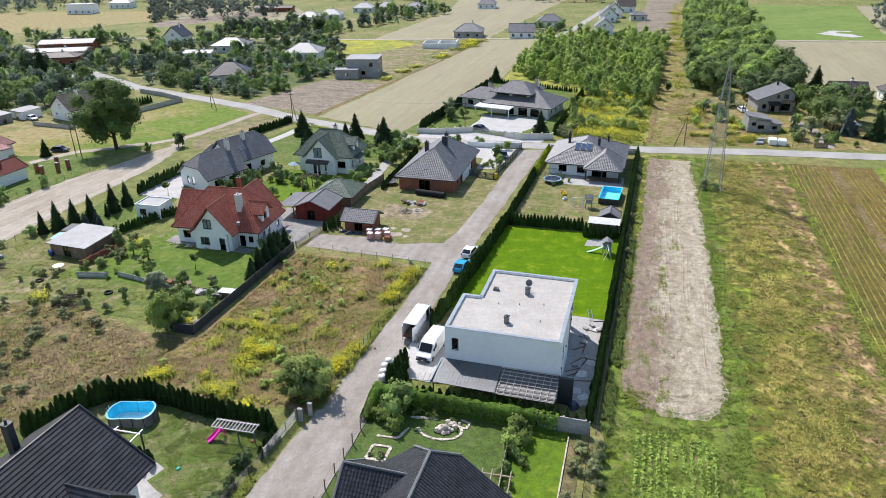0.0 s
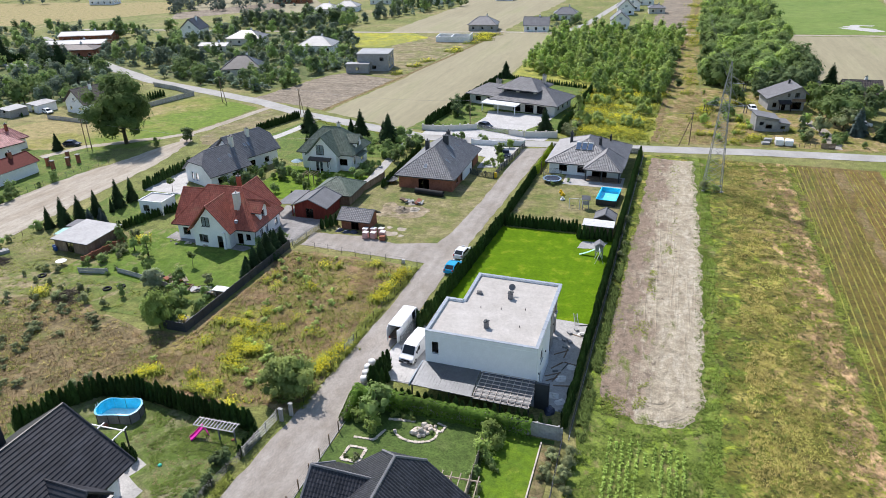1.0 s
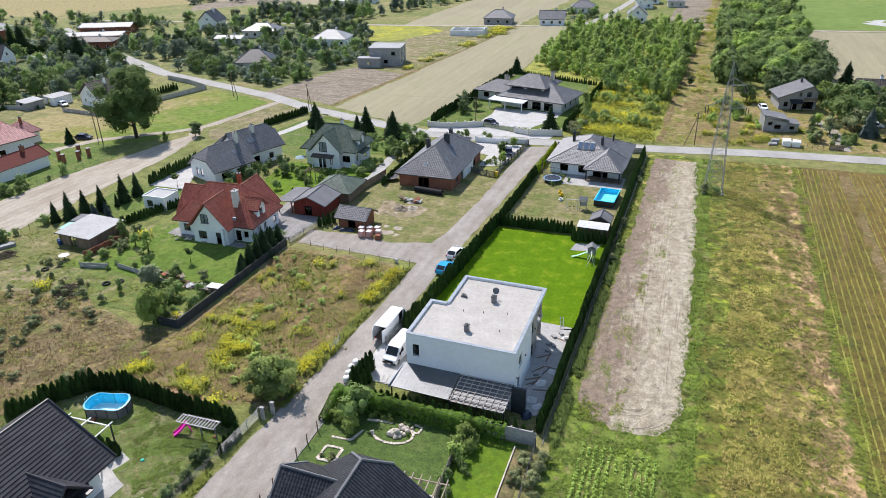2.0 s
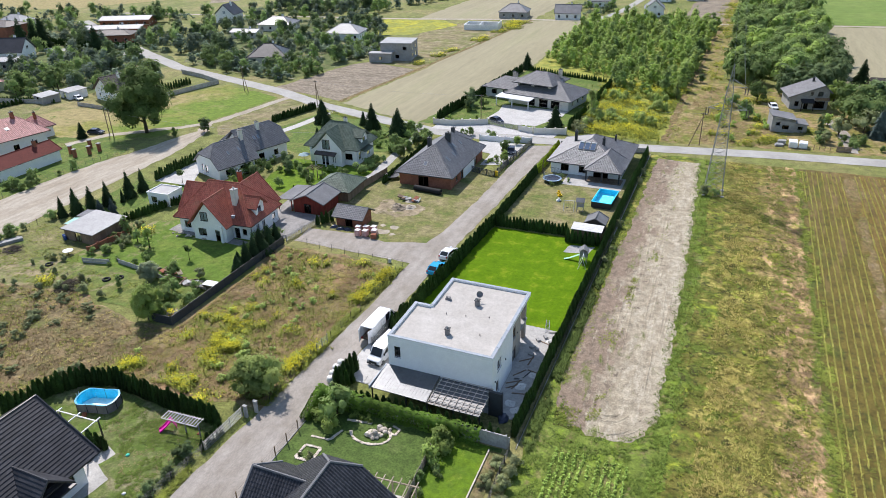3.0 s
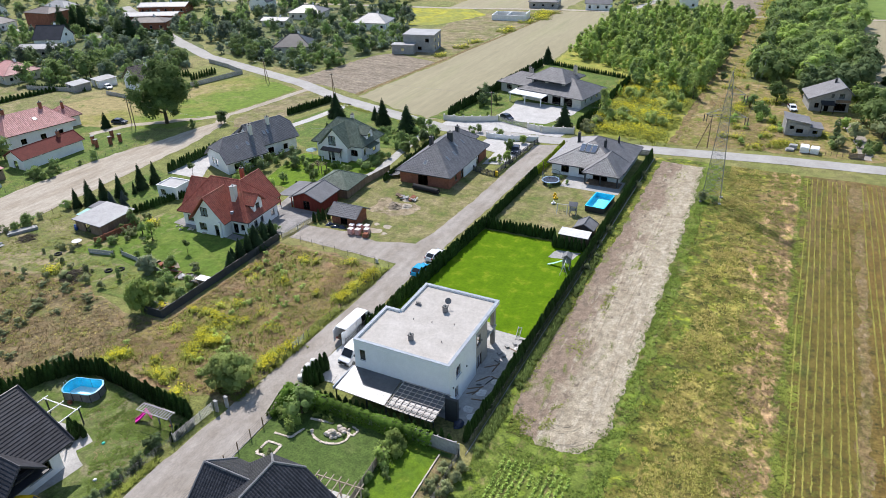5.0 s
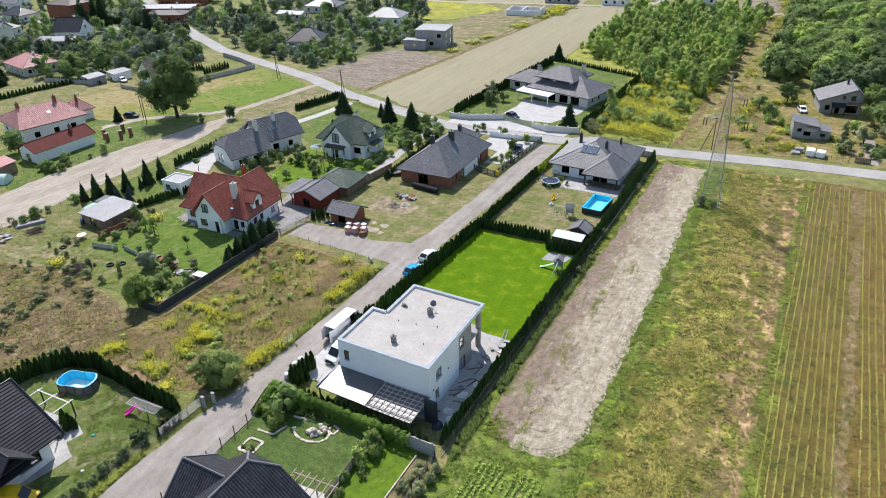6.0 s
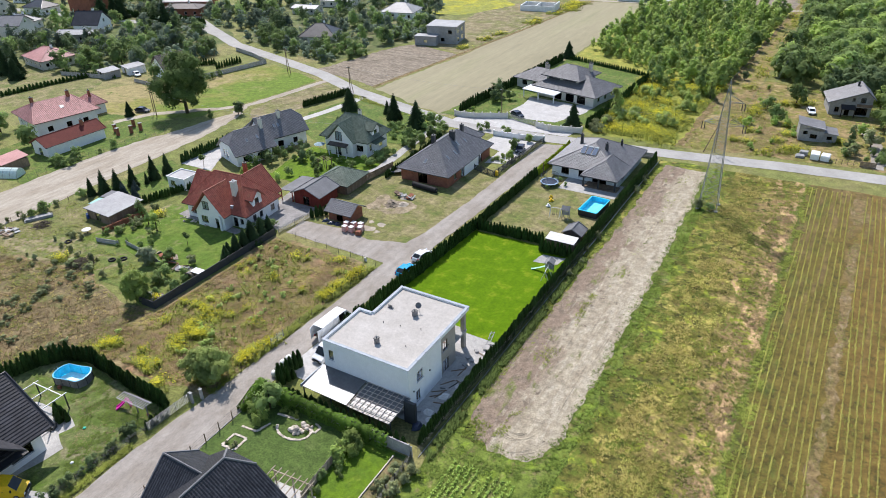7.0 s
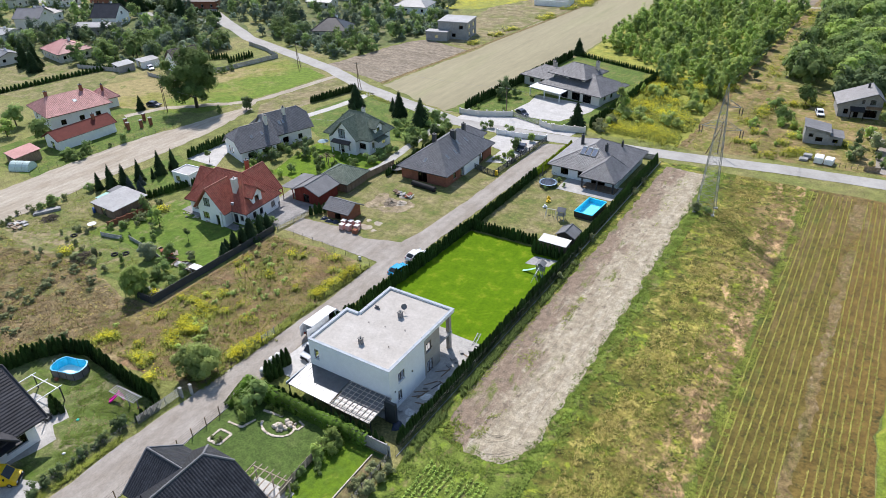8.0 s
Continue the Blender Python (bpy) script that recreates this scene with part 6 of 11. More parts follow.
# ---- houses to the right of the power line ----
def gable_house():
    """A house whose ridge lies near one side: a long slope one way, a short steep one the other."""
    h = thing("house", 41.4, 157.2, 0, 11, "grey rendered house with a long dark roof slope and porch", "house")
    h.matrix_basis = h.matrix_basis @ Matrix.Diagonal((0.82, 0.82, 0.9, 1))
    x0, x1, y0, y1, xr = -5.8, 6.4, -4.6, 6.6, 4.2
    zl, zm, zr = 3.9, 5.7, 7.5
    walls(h, x0, x1, y0, y1, 0, zl, GREYBLOCK, {"S": [(1.6, 1.0, 1.3, 1.5, 1), (4.6, 0.05, 1.4, 2.2, 1), (7.6, 0.4, 3.6, 2.4, 3)], "E": [(1.5, 1.0, 2.4, 1.6, 1), (6.0, 1.0, 1.2, 1.4, 1)]})
    for name, ya, yb in (("front_gable", y0, y0 + 0.3), ("back_gable", y1 - 0.3, y1)):
        q = [(x0, zl), (x1, zl), (x1, zm), (xr, zr), (x0, zl + 0.02)]
        g = Build()
        k = len(q)
        g.v += [(x, ya, z) for x, z in q] + [(x, yb, z) for x, z in q]
        g.f += [tuple(range(k)), tuple(range(2 * k - 1, k - 1, -1))] + [(n, k + n, k + (n + 1) % k, (n + 1) % k) for n in range(k)]
        g.make(name, GREYBLOCK, h)
    Build().box(x1 - 0.3, y0 + 0.3, zl, x1, y1 - 0.3, zm).make("side_wall", GREYBLOCK, h)
    m = wall_frame(x0, x1, y0, y1, "S") @ Matrix.Translation((0, 0.2, 0))
    for u, z, w, t in ((6.2, 4.4, 0.8, 1.1), (8.6, 4.3, 1.5, 1.4)):
        window(h, m, u, z, w, t, FRAME_BROWN, 1)
    a, c = (xr, y0 - 0.9, zr + 0.25), (xr, y1 + 0.7, zr + 0.25)
    wl, wn = (x0 - 0.9, y0 - 0.9, zl - 0.05), (x0 - 0.9, y1 + 0.7, zl - 0.05)
    es, en = (x1 + 0.7, y0 - 0.9, zm - 0.3), (x1 + 0.7, y1 + 0.7, zm - 0.3)
    roof(h, [[wn, wl, a, c], [es, en, c, a]], TILE_GREY, [(a, c), (wl, a), (es, a)], (0.6, 0.6))
    Build().slab([(-2.6, -7.0, 2.6), (1.6, -7.0, 2.6), (1.6, -4.6, 3.4), (-2.6, -4.6, 3.4)], 0.15).make("porch_roof", TILE_DARK, h)
    for x in (-2.4, 1.4):
        Build().box(x - 0.12, -6.9, 0, x + 0.12, -6.66, 2.6).make("porch_post", FRAME_BROWN, h)
    Build().box(1.8, -5.6, 3.1, 6.4, -5.5, 4.0).make("balcony_front", WOOD, h)
    Build().box(1.8, -5.6, 2.95, 6.4, -4.6, 3.1).make("balcony_floor", CONCRETE, h)
    chimney(h, 2.6, 3.2, 6.6, 8.4, 0.6, 0.6, STEELDARK)


gable_house()
gh = thing("outbuilding", 34.9, 131.6, 0, 8, "grey block outbuilding with a sloping felt roof", "shed")
walls(gh, -2.8, 2.8, -2.8, 3.2, 0, 3.4, GREYBLOCK, {"S": [(1.0, 1.7, 1.0, 0.9, 0), (2.6, 0.8, 1.6, 1.1, 0)]}, thick=0.25, frame_mat=STEELDARK)
roof(gh, [[(-3.1, -3.1, 4.4), (3.1, -3.1, 3.4), (3.1, 3.5, 3.4), (-3.1, 3.5, 4.4)]], FELT, (), None, 0.15)
Build().box(-2.8, -2.8, 3.4, -2.5, 3.2, 4.25).make("upper_wall", GREYBLOCK, gh)
Build().slab([(-2.8, -2.8, 4.3), (2.8, -2.8, 3.5), (2.8, -2.55, 3.5), (-2.8, -2.55, 4.3)], 0.9).make("upper_wall", GREYBLOCK, gh)
walls(gh, 2.82, 5.8, -2.4, 2.6, 0, 2.2, GREYBLOCK, {"S": [(0.8, 0.7, 1.2, 0.9, 0)]}, thick=0.25, sides="SEN", frame_mat=STEELDARK)
Build().slab([(2.82, -2.7, 2.5), (6.1, -2.7, 2.2), (6.1, 2.9, 2.2), (2.82, 2.9, 2.5)], 0.12).make("lean_to_roof", FELT, gh)
simple_house(64, 170, 5, 10, 8, 3.4, 6.6, TILE_BROWN, GREYBLOCK, "house with a dark brown roof behind trees", "gx", (0.7, 0.7))
simple_house(80, 176, 5, 9, 8, 3.4, 6.2, TILE_BROWN, RENDER, "white house with a brown roof", "hip", (0.7, 0.7))

# ---- village houses further off ----
for x, y, rot, w, d, e, rz, rm, wm, lab, st in (
    (-85.7, 288, 8, 14, 11, 3.2, 6.6, TILE_GREY, GREYBLOCK, "grey house with a grey hipped roof", "hip"),
    (-59, 291, 8, 12, 9, 3.2, 6.6, TILE_GREY, RENDER, "white bungalow with a grey roof", "gx"),
    (-51.5, 336, 8, 13, 10, 3.2, 6.4, TILE_GREY, RENDER, "white bungalow with a grey hipped roof", "hip"),
    (-20, 311, 8, 9, 11, 4.0, 8.0, TILE_GREY, RENDER, "white house with a steep grey gable", "gy"),
    (-22, 365, 8, 9, 12, 4.0, 8.4, TILE_GREY, RENDER, "white house with a dark gabled roof", "gy"),
    (-14, 414, 8, 10, 10, 4.2, 8.4, TILE_BROWN, RENDER, "white house with a brown gabled roof", "gx"),
    (-20, 385, 8, 9, 10, 4.2, 8.4, TILE_BROWN, RENDER, "house with a brown gabled roof", "gy"),
    (-5, 372, 8, 9, 8, 3.2, 4.6, TILE_GREY, CREAM, "pale outbuilding with a low roof", "hip"),
    (-108, 424, 8, 12, 10, 3.2, 6.6, TILE_GREY, RENDER, "white house with a grey hipped roof", "hip"),
    (-140, 212, 12, 15, 12, 3.2, 6.4, PALEROOF, RENDER, "white bungalow with a pale shining hipped roof", "hip"),
    (-145, 161, 25, 14, 12, 3.0, 6.8, TILE_DARK, CREAM, "bungalow with a dark hipped roof among trees", "hip"),
    (-183, 223, 12, 16, 12, 3.2, 6.0, TILE_GREY, CREAM, "bungalow with a grey hipped roof", "hip"),
    (-186, 202, 12, 12, 8, 2.8, 3.6, PALEROOF, CREAM, "low building with a pale roof", "gx"),
    (-222, 236, 10, 10, 10, 4.2, 8.8, TILE_DARK, RENDER, "white house with a dark steep roof", "gy"),
    (-266, 212, 25, 24, 12, 3.4, 4.6, PALEROOF, BRICKRED, "long workshop with a pale low roof", "gx"),
    (-251, 189, 25, 26, 10, 3.4, 4.4, PALEROOF, BRICKRED, "long brick workshop with a pale low roof", "gx"),
    (-197, 332, 12, 14, 11, 3.2, 6.0, PALEROOF, CREAM, "bungalow with a pale hipped roof", "hip"),
    (-190, 347, 12, 14, 11, 3.2, 6.0, PALEROOF, RENDER, "white bungalow with a pale hipped roof", "hip"),
    (-185, 389, 12, 14, 11, 3.2, 6.0, PALEROOF, RENDER, "white bungalow with a pale roof", "hip"),
    (-172, 397, 12, 12, 10, 3.2, 6.0, PALEROOF, CREAM, "bungalow with a pale hipped roof", "hip"),
    (-151, 395, 12, 14, 11, 3.2, 6.0, TILE_GREY, RENDER, "white bungalow with a grey roof", "hip"),
    (-248, 380, 12, 26, 8, 3.0, 4.0, TILE_BROWN, BRICKRED, "long low red brick barn", "gx"),
    (-381, 349, 12, 18, 10, 6.0, 6.4, PALEROOF, RENDER, "white flat-roofed house behind far trees", "flat"),
    (-379, 387, 20, 16, 12, 4.0, 7.0, PALEROOF, RENDER, "white house with a pale roof", "hip"),
    (-268, 110, 30, 11, 11, 6.0, 9.0, TILE_GREY, CREAM, "pale two-storey house with a low grey roof", "gx"),
    (-247, 132, 25, 11, 11, 4.0, 8.6, TILE_DARK, RENDER, "white house with a dark steep roof", "gx"),
    (-214, 90, -10, 15, 12, 3.2, 6.2, TILE_PINK, CREAM, "house with a faded red hipped roof", "hip"),
    (-237, 119, 25, 16, 8, 3.4, 4.4, PALEROOF, GREYBLOCK, "low shed with a pale roof", "gx"),
    (-238, 175, 25, 18, 10, 3.6, 5.0, TILE_BROWN, BRICKRED, "brick house with a brown roof", "hip"),
    (-261, 92, 10, 12, 9, 4.0, 5.0, PALEROOF, CREAM, "pale house with a low roof", "gx"),
    (-287, 160, 5, 15, 12, 7.6, 9.4, TILE_BROWN, BRICKRED, "brown brick two-storey house with a low roof", "hip"),
    (-283, 122, 10, 13, 11, 3.4, 6.4, TILE_GREY, RENDER, "white house with a grey hipped roof", "hip"),
    (-330, 136, 15, 14, 11, 4.0, 8.0, TILE_GREY, CREAM, "pale house with a grey gabled roof", "gx"),
    (-308, 148, 5, 13, 10, 3.4, 6.2, TILE_DARK, RENDER, "white house with a dark hipped roof", "hip"),
    (-344, 166, 20, 16, 11, 3.6, 6.6, TILE_GREY, RENDER, "white house with a low grey roof", "gx"),
    (-318, 190, 12, 14, 11, 3.4, 6.4, PALEROOF, CREAM, "bungalow with a pale hipped roof", "hip"),
    (-228, 74, -5, 9, 8, 3.0, 4.4, TILE_GREY, CREAM, "low house with a grey roof", "gx"),
):
    simple_house(x, y, rot, w, d, e, rz, rm, wm, lab, st, None, "house", 1 if st != "flat" else 0)

# house under construction, grey blocks with a flat top
cs = thing("unfinished_house", -99.5, 181.5, 0, 12, "unfinished grey block house with a pale flat roof", "house")
walls(cs, -6, 6, -5, 6, 0, 6.2, GREYBLOCK, {"S": [(5.6, 0.8, 1.6, 1.4, 0), (8.6, 3.8, 1.6, 1.4, 0)], "E": [(1.5, 0.6, 2.0, 1.8, 0), (6.5, 0.6, 2.4, 1.8, 0), (1.5, 3.6, 2.0, 1.6, 0), (6.5, 3.6, 2.4, 1.6, 0)]}, frame_mat=GREYBLOCK)
Build().box(-6.2, -5.2, 6.2, 6.2, 6.2, 6.6).make("roof_slab", PALEROOF, cs)
walls(cs, -9.5, -1.0, -9.0, -5.0, 0, 3.2, GREYBLOCK, {"S": [(3.6, 1.0, 1.4, 1.2, 0)]}, sides="SEW", frame_mat=GREYBLOCK)
Build().box(-9.7, -9.2, 3.2, -0.8, -5.0, 3.5).make("roof_slab", PALEROOF, cs)
wb = thing("unfinished_house", -90, 252, 0, 8, "white block walls of a house without a roof", "house")
for a in ((-8, -5, 8, -4.6), (-8, 4.6, 8, 5), (-8, -4.6, -7.6, 4.6), (7.6, -4.6, 8, 4.6), (-1, -4.6, -0.6, 4.6)):
    Build().box(a[0], a[1], 0, a[2], a[3], 2.8 + 0.4 * math.sin(a[0])).make("block_wall", WHITEPAINT, wb)

# ---- plants ----
def leaf_quads(pos, nrm, size, rng, ratio=0.6):
    """Corners of one small rhombic leaf clump for every place, facing roughly along nrm."""
    n = len(pos)
    nrm = nrm / (np.linalg.norm(nrm, axis=1, keepdims=True) + 1e-6)
    t = rng.normal(size=(n, 3))
    t -= nrm * (t * nrm).sum(1, keepdims=True)
    t /= np.linalg.norm(t, axis=1, keepdims=True) + 1e-6
    b = np.cross(nrm, t)
    s = (size * rng.uniform(0.6, 1.3, n))[:, None]
    lift = nrm * s * 0.18
    return np.stack([pos - t * s, pos - b * s * ratio + lift, pos + t * s, pos + b * s * ratio + lift], 1).reshape(-1, 3)


def unit(v):
    return v / (np.linalg.norm(v, axis=1, keepdims=True) + 1e-6)


def crown_points(h0, h, r, clumps, leaves, rng, flat=1.0, taper=0.0, up=1.0, spread_out=0.33):
    """Leaf places over the clumps of an uneven crown, the soft outward way of each, and the clumps with their radii."""
    d = unit(rng.normal(size=(clumps, 3)))
    c = d * r * rng.uniform(0.35, 0.92, clumps)[:, None]
    k = (h - h0) / 2
    zz = c[:, 2] / r
    c[:, :2] *= (1 - taper * np.clip(zz, -1, 1))[:, None]
    c[:, 2] = h0 + k + c[:, 2] / r * k * flat
    cr = r * spread_out * rng.uniform(0.65, 1.3, clumps) * (1 - 0.45 * taper * np.clip(zz, -0.3, 1))
    pick = rng.choice(clumps, leaves, p=cr ** 2 / (cr ** 2).sum())
    e = rng.normal(size=(leaves, 3))
    e[:, 2] += 0.35 * up
    e = unit(e)
    pos = c[pick] + e * (cr[pick] * rng.uniform(0.65, 1.15, leaves))[:, None] * [1, 1, 0.85]
    pos[:, 2] = np.maximum(pos[:, 2], h0 * 0.7)
    soft = unit(e * 0.6 + (pos - [0, 0, h0 + k]) / [r, r, k] * 0.4 + [0, 0, 0.6])
    return pos, soft, c, cr


def crown_quads(h0, h, r, clumps, leaves, size, rng, flat=1.0, taper=0.0, up=1.0, inner=10, spread_out=0.33):
    """Corners and normals of a crown: small leaves outside, larger inner sprays that close each clump."""
    pos, soft, c, cr = crown_points(h0, h, r, clumps, leaves, rng, flat, taper, up, spread_out)
    e = unit(rng.normal(size=(clumps * inner, 3)))
    ci, ri = np.repeat(c, inner, 0), np.repeat(cr, inner)
    ipos = ci + e * (ri * 0.55)[:, None] * [1, 1, 0.85]
    isoft = unit(e * 0.6 + (ipos - [0, 0, (h0 + h) / 2]) / r * 0.4 + [0, 0, 0.5])
    v = np.vstack([leaf_quads(pos, soft + rng.normal(size=pos.shape) * 0.38, size, rng), leaf_quads(ipos, isoft, np.minimum(ri * 0.5, 0.7), rng, 0.9)])
    n = np.repeat(np.vstack([unit(soft + rng.normal(size=soft.shape) * 0.12), isoft]), 4, 0)
    return v, n, c


BOUGHS_OF, CROWN_OF = {}, {}


def tree_meshes(name, seed, h, r, trunk, leaves, size, clumps=16, taper=0.0, flat=1.0, tr=0.0, up=1.0, inner=10, spread_out=0.33):
    rng = np.random.default_rng(seed)
    v, n, c = crown_quads(trunk, h, r, clumps, leaves, size, rng, flat, taper, up, inner, spread_out)
    crown = cloud_mesh(name + "_crown", v, 4, n)
    CROWN_OF[crown.name] = (v, n)
    b = Build()
    tr = tr or 0.03 * h
    top = (rng.normal() * 0.1, rng.normal() * 0.1, trunk + (h - trunk) * 0.35)
    b.tube((0, 0, 0), (top[0], top[1], h * 0.75), tr, 8, tr * 0.15)
    limbs = Build()
    for q in c[:7]:
        limbs.tube((top[0] * 0.5, top[1] * 0.5, trunk * 0.9 + 0.06 * h), tuple(q), tr * 0.45, 5, tr * 0.08)
    BOUGHS_OF[crown.name] = limbs.mesh(name + "_limbs", True)
    return b.mesh(name + "_trunk", True), crown


def plant_tree(meshes, x, y, s, rot, leaf, label, name="tree", group="", category="tree", sz=None):
    t = thing(name, x, y, 0, 0, label, category, group)
    t.matrix_basis = pose(x, y, 0, 0, 0, rot) @ Matrix.Diagonal((s, s, sz or s, 1))
    linked("trunk", meshes[0], BARK, t)
    crown = linked("crown", meshes[1], leaf, t)
    if crown.material_slots[0].material != leaf:
        crown.material_slots[0].link = "OBJECT"
        crown.material_slots[0].material = leaf
    if name == "oak_tree":
        linked("limbs", BOUGHS_OF[meshes[1].name], BARK, t)
    return t


def arrays(me):
    v = np.empty(len(me.vertices) * 3, np.float32)
    me.vertices.foreach_get("co", v)
    return v.reshape(-1, 3), [tuple(p.vertices) for p in me.polygons]


def mass(name, meshes, places, material, label, category="trees"):
    """Many plants too far or too many to count, joined into one object."""
    if meshes[0].name in CROWN_OF:
        vv, nn = [], []
        for i, m in enumerate(places):
            v, nv = CROWN_OF[meshes[i % len(meshes)].name]
            mm = np.array(m)
            vv.append(v @ mm[:3, :3].T + mm[:3, 3])
            nn.append(unit(nv @ mm[:3, :3].T))
        return tagged(linked(name, cloud_mesh(name, np.vstack(vv), 4, np.vstack(nn)), material), label, category, kind="stuff")
    parts = [arrays(me) for me in meshes]
    vv, ff, k = [], [], 0
    for i, m in enumerate(places):
        v, f = parts[i % len(parts)]
        mm = np.array(m)
        vv.append(v @ mm[:3, :3].T + mm[:3, 3])
        ff += [tuple(k + j for j in q) for q in f]
        k += len(v)
    me = bpy.data.meshes.new(name)
    me.from_pydata(np.vstack(vv).tolist(), [], ff)
    return tagged(linked(name, me, material), label, category, kind="stuff")


def conifer_meshes(name, seed, h, r, layers=16):
    rng = np.random.default_rng(seed)
    out, soft = [], []
    for k in range(layers):
        f = (k + 0.5) / layers
        z = h * (0.06 + 0.93 * f)
        rad = r * (1 - f) ** 0.75 * rng.uniform(0.85, 1.12) + 0.08
        n = int(13 + 12 * (1 - f))
        for i in range(n):
            a = 2 * math.pi * (i + rng.uniform(-0.3, 0.3)) / n + k
            rr = rad * rng.uniform(0.55, 1.3)
            d = np.array([math.cos(a), math.sin(a), -0.32])
            s = np.array([-math.sin(a), math.cos(a), 0.0])
            for t0, t1, w in ((0.15, 0.7, 0.16), (0.45, 1.0, 0.2)):
                p0, p1 = d * rr * t0 + [0, 0, z + 0.1], d * rr * t1 + [0, 0, z]
                m = (p0 + p1) / 2 + [0, 0, 0.12 * rad]
                ww = w * r * 0.9 * (0.4 + 0.6 * (1 - f))
                out += [p0, m - s * ww, p1, m + s * ww]
                soft += [d + s * 0.25 * rng.normal() + [0, 0, 0.75]] * 4
    out += [np.array(q) for q in ((0.06, 0, h * 0.93), (-0.04, 0.06, h * 0.95), (0, 0, h * 1.04), (-0.04, -0.06, h * 0.95))]
    soft += [np.array((0, 0, 1.0))] * 4
    crown = cloud_mesh(name + "_crown", np.array(out), 4, unit(np.array(soft)))
    trunk = Build().tube((0, 0, 0), (0, 0, h * 0.9), 0.03 * h * 0.6, 7, 0.02).mesh(name + "_trunk", True)
    return trunk, crown


def thuja_mesh(name, seed, h=2.4, r=0.45, tufts=170):
    """A slim column of upright scale-leaved sprays over a dense core."""
    rng = np.random.default_rng(seed)
    f = rng.uniform(0, 1, tufts) ** 0.85
    a = rng.uniform(0, 2 * math.pi, tufts)
    prof = np.where(f < 0.12, 0.75 + 2.0 * f, (1 - np.clip((f - 0.12) / 0.88, 0, 1) ** 1.7) * 0.98 + 0.02)
    rad = r * prof * rng.uniform(0.85, 1.1, tufts)
    d = np.stack([np.cos(a), np.sin(a), np.zeros(tufts)], 1)
    p = d * rad[:, None]
    p[:, 2] = f * h * 0.95
    s = np.stack([-np.sin(a), np.cos(a), np.zeros(tufts)], 1)
    L = h * rng.uniform(0.07, 0.13, tufts)[:, None]
    W = r * rng.uniform(0.22, 0.36, tufts)[:, None]
    up = np.array([0, 0, 1.0]) + d * 0.3
    tri = np.stack([p - s * W - up * L * 0.5, p + s * W - up * L * 0.5 , p + s * W * 0.4 + up * L * 0.6 + d * 0.05, p + up * L + d * 0.03], 1).reshape(-1, 3)
    core = Build()
    core.lathe([(r * 0.6, 0.0), (r * 0.86, h * 0.1), (r * 0.8, h * 0.4), (r * 0.55, h * 0.7), (r * 0.2, h * 0.92), (0.01, h)], 9)
    n = len(tri)
    v = np.vstack([tri, np.array(core.v)])
    faces = [tuple(range(i, i + 4)) for i in range(0, n, 4)] + [tuple(n + j for j in q) for q in core.f]
    me = bpy.data.meshes.new(name)
    me.from_pydata(v.tolist(), [], faces)
    me.materials.append(THUJA)
    return me


THUJAS = [thuja_mesh("thuja", 40 + i) for i in range(5)]
THUJAS_L = [thuja_mesh("light_thuja", 60 + i) for i in range(2)]
for me in THUJAS_L:
    me.materials.clear()
    me.materials.append(THUJA_LIGHT)
hedge_rng = random.Random(5)


def hedge(pts, spacing, height, label, group, meshes=THUJAS, width=1.0, jitter=0.12, name="thuja", joined=False):
    """A row of single clipped-looking thujas along a line of the plan."""
    left = 0.0
    rows = []
    for (xa, ya), (xb, yb) in zip(pts, pts[1:]):
        L = math.hypot(xb - xa, yb - ya)
        d = left
        while d < L:
            x, y = xa + (xb - xa) * d / L, ya + (yb - ya) * d / L
            k = height * hedge_rng.uniform(0.86, 1.1) / 2.4
            w = k ** 0.4 * width * hedge_rng.uniform(0.9, 1.12)
            m = pose(x + hedge_rng.uniform(-jitter, jitter), y + hedge_rng.uniform(-jitter, jitter), 0, hedge_rng.uniform(-2, 2), hedge_rng.uniform(-2, 2), hedge_rng.uniform(0, 360)) @ Matrix.Diagonal((w, w, k, 1))
            if joined:
                rows.append(m)
            else:
                tagged(new(name, hedge_rng.choice(meshes)), label, "hedge plant", group).matrix_basis = m
            d += spacing
        left = d - L
    if joined:
        mass("hedge", meshes, rows, meshes[0].materials[0], label, "hedge")


hedge([(-18.9, 10.5), (-17.6, 30), (-16.8, 49)], 0.62, 2.7, "dark green columnar thuja in a row along a lane", "thuja hedge along the lane")
hedge([(-16.8, 49.6), (-16.4, 66), (-16.3, 79)], 0.66, 2.3, "dark green columnar thuja hedge in a row along a lane", "thuja hedge along the lane", joined=True)
hedge([(-16.2, 79.5), (-16.0, 98.5)], 0.6, 1.8, "yellow-green thuja in a low row", "yellow thuja hedge", THUJAS_L, 1.5, joined=True)
hedge([(4.0, -4.0), (4.4, 20), (4.7, 50)], 0.62, 2.3, "dark green columnar thuja along a wire fence", "thuja hedge along the field")
hedge([(4.7, 50.6), (5.0, 75), (5.3, 99)], 0.66, 2.6, "dark green columnar thuja along a wire fence", "thuja hedge along the field", joined=True)
hedge([(-15.8, 50.0), (-2.2, 50.4)], 0.62, 2.4, "dark green columnar thuja between two gardens", "thuja hedge between gardens")
hedge([(-1.8, 47.8), (4.0, 48.0)], 0.75, 2.6, "dark green columnar thuja beside a white-roofed store", "thuja hedge between gardens")
hedge([(-17.6, -5.75), (3.4, -5.8)], 0.92, 2.6, "young dark green thuja before a carport", "thujas by the carport")
hedge([(-20.2, -3.2), (-19.3, 0.8)], 0.75, 2.9, "tall dark green thuja by a parking place", "thujas by the parking place", width=1.1)
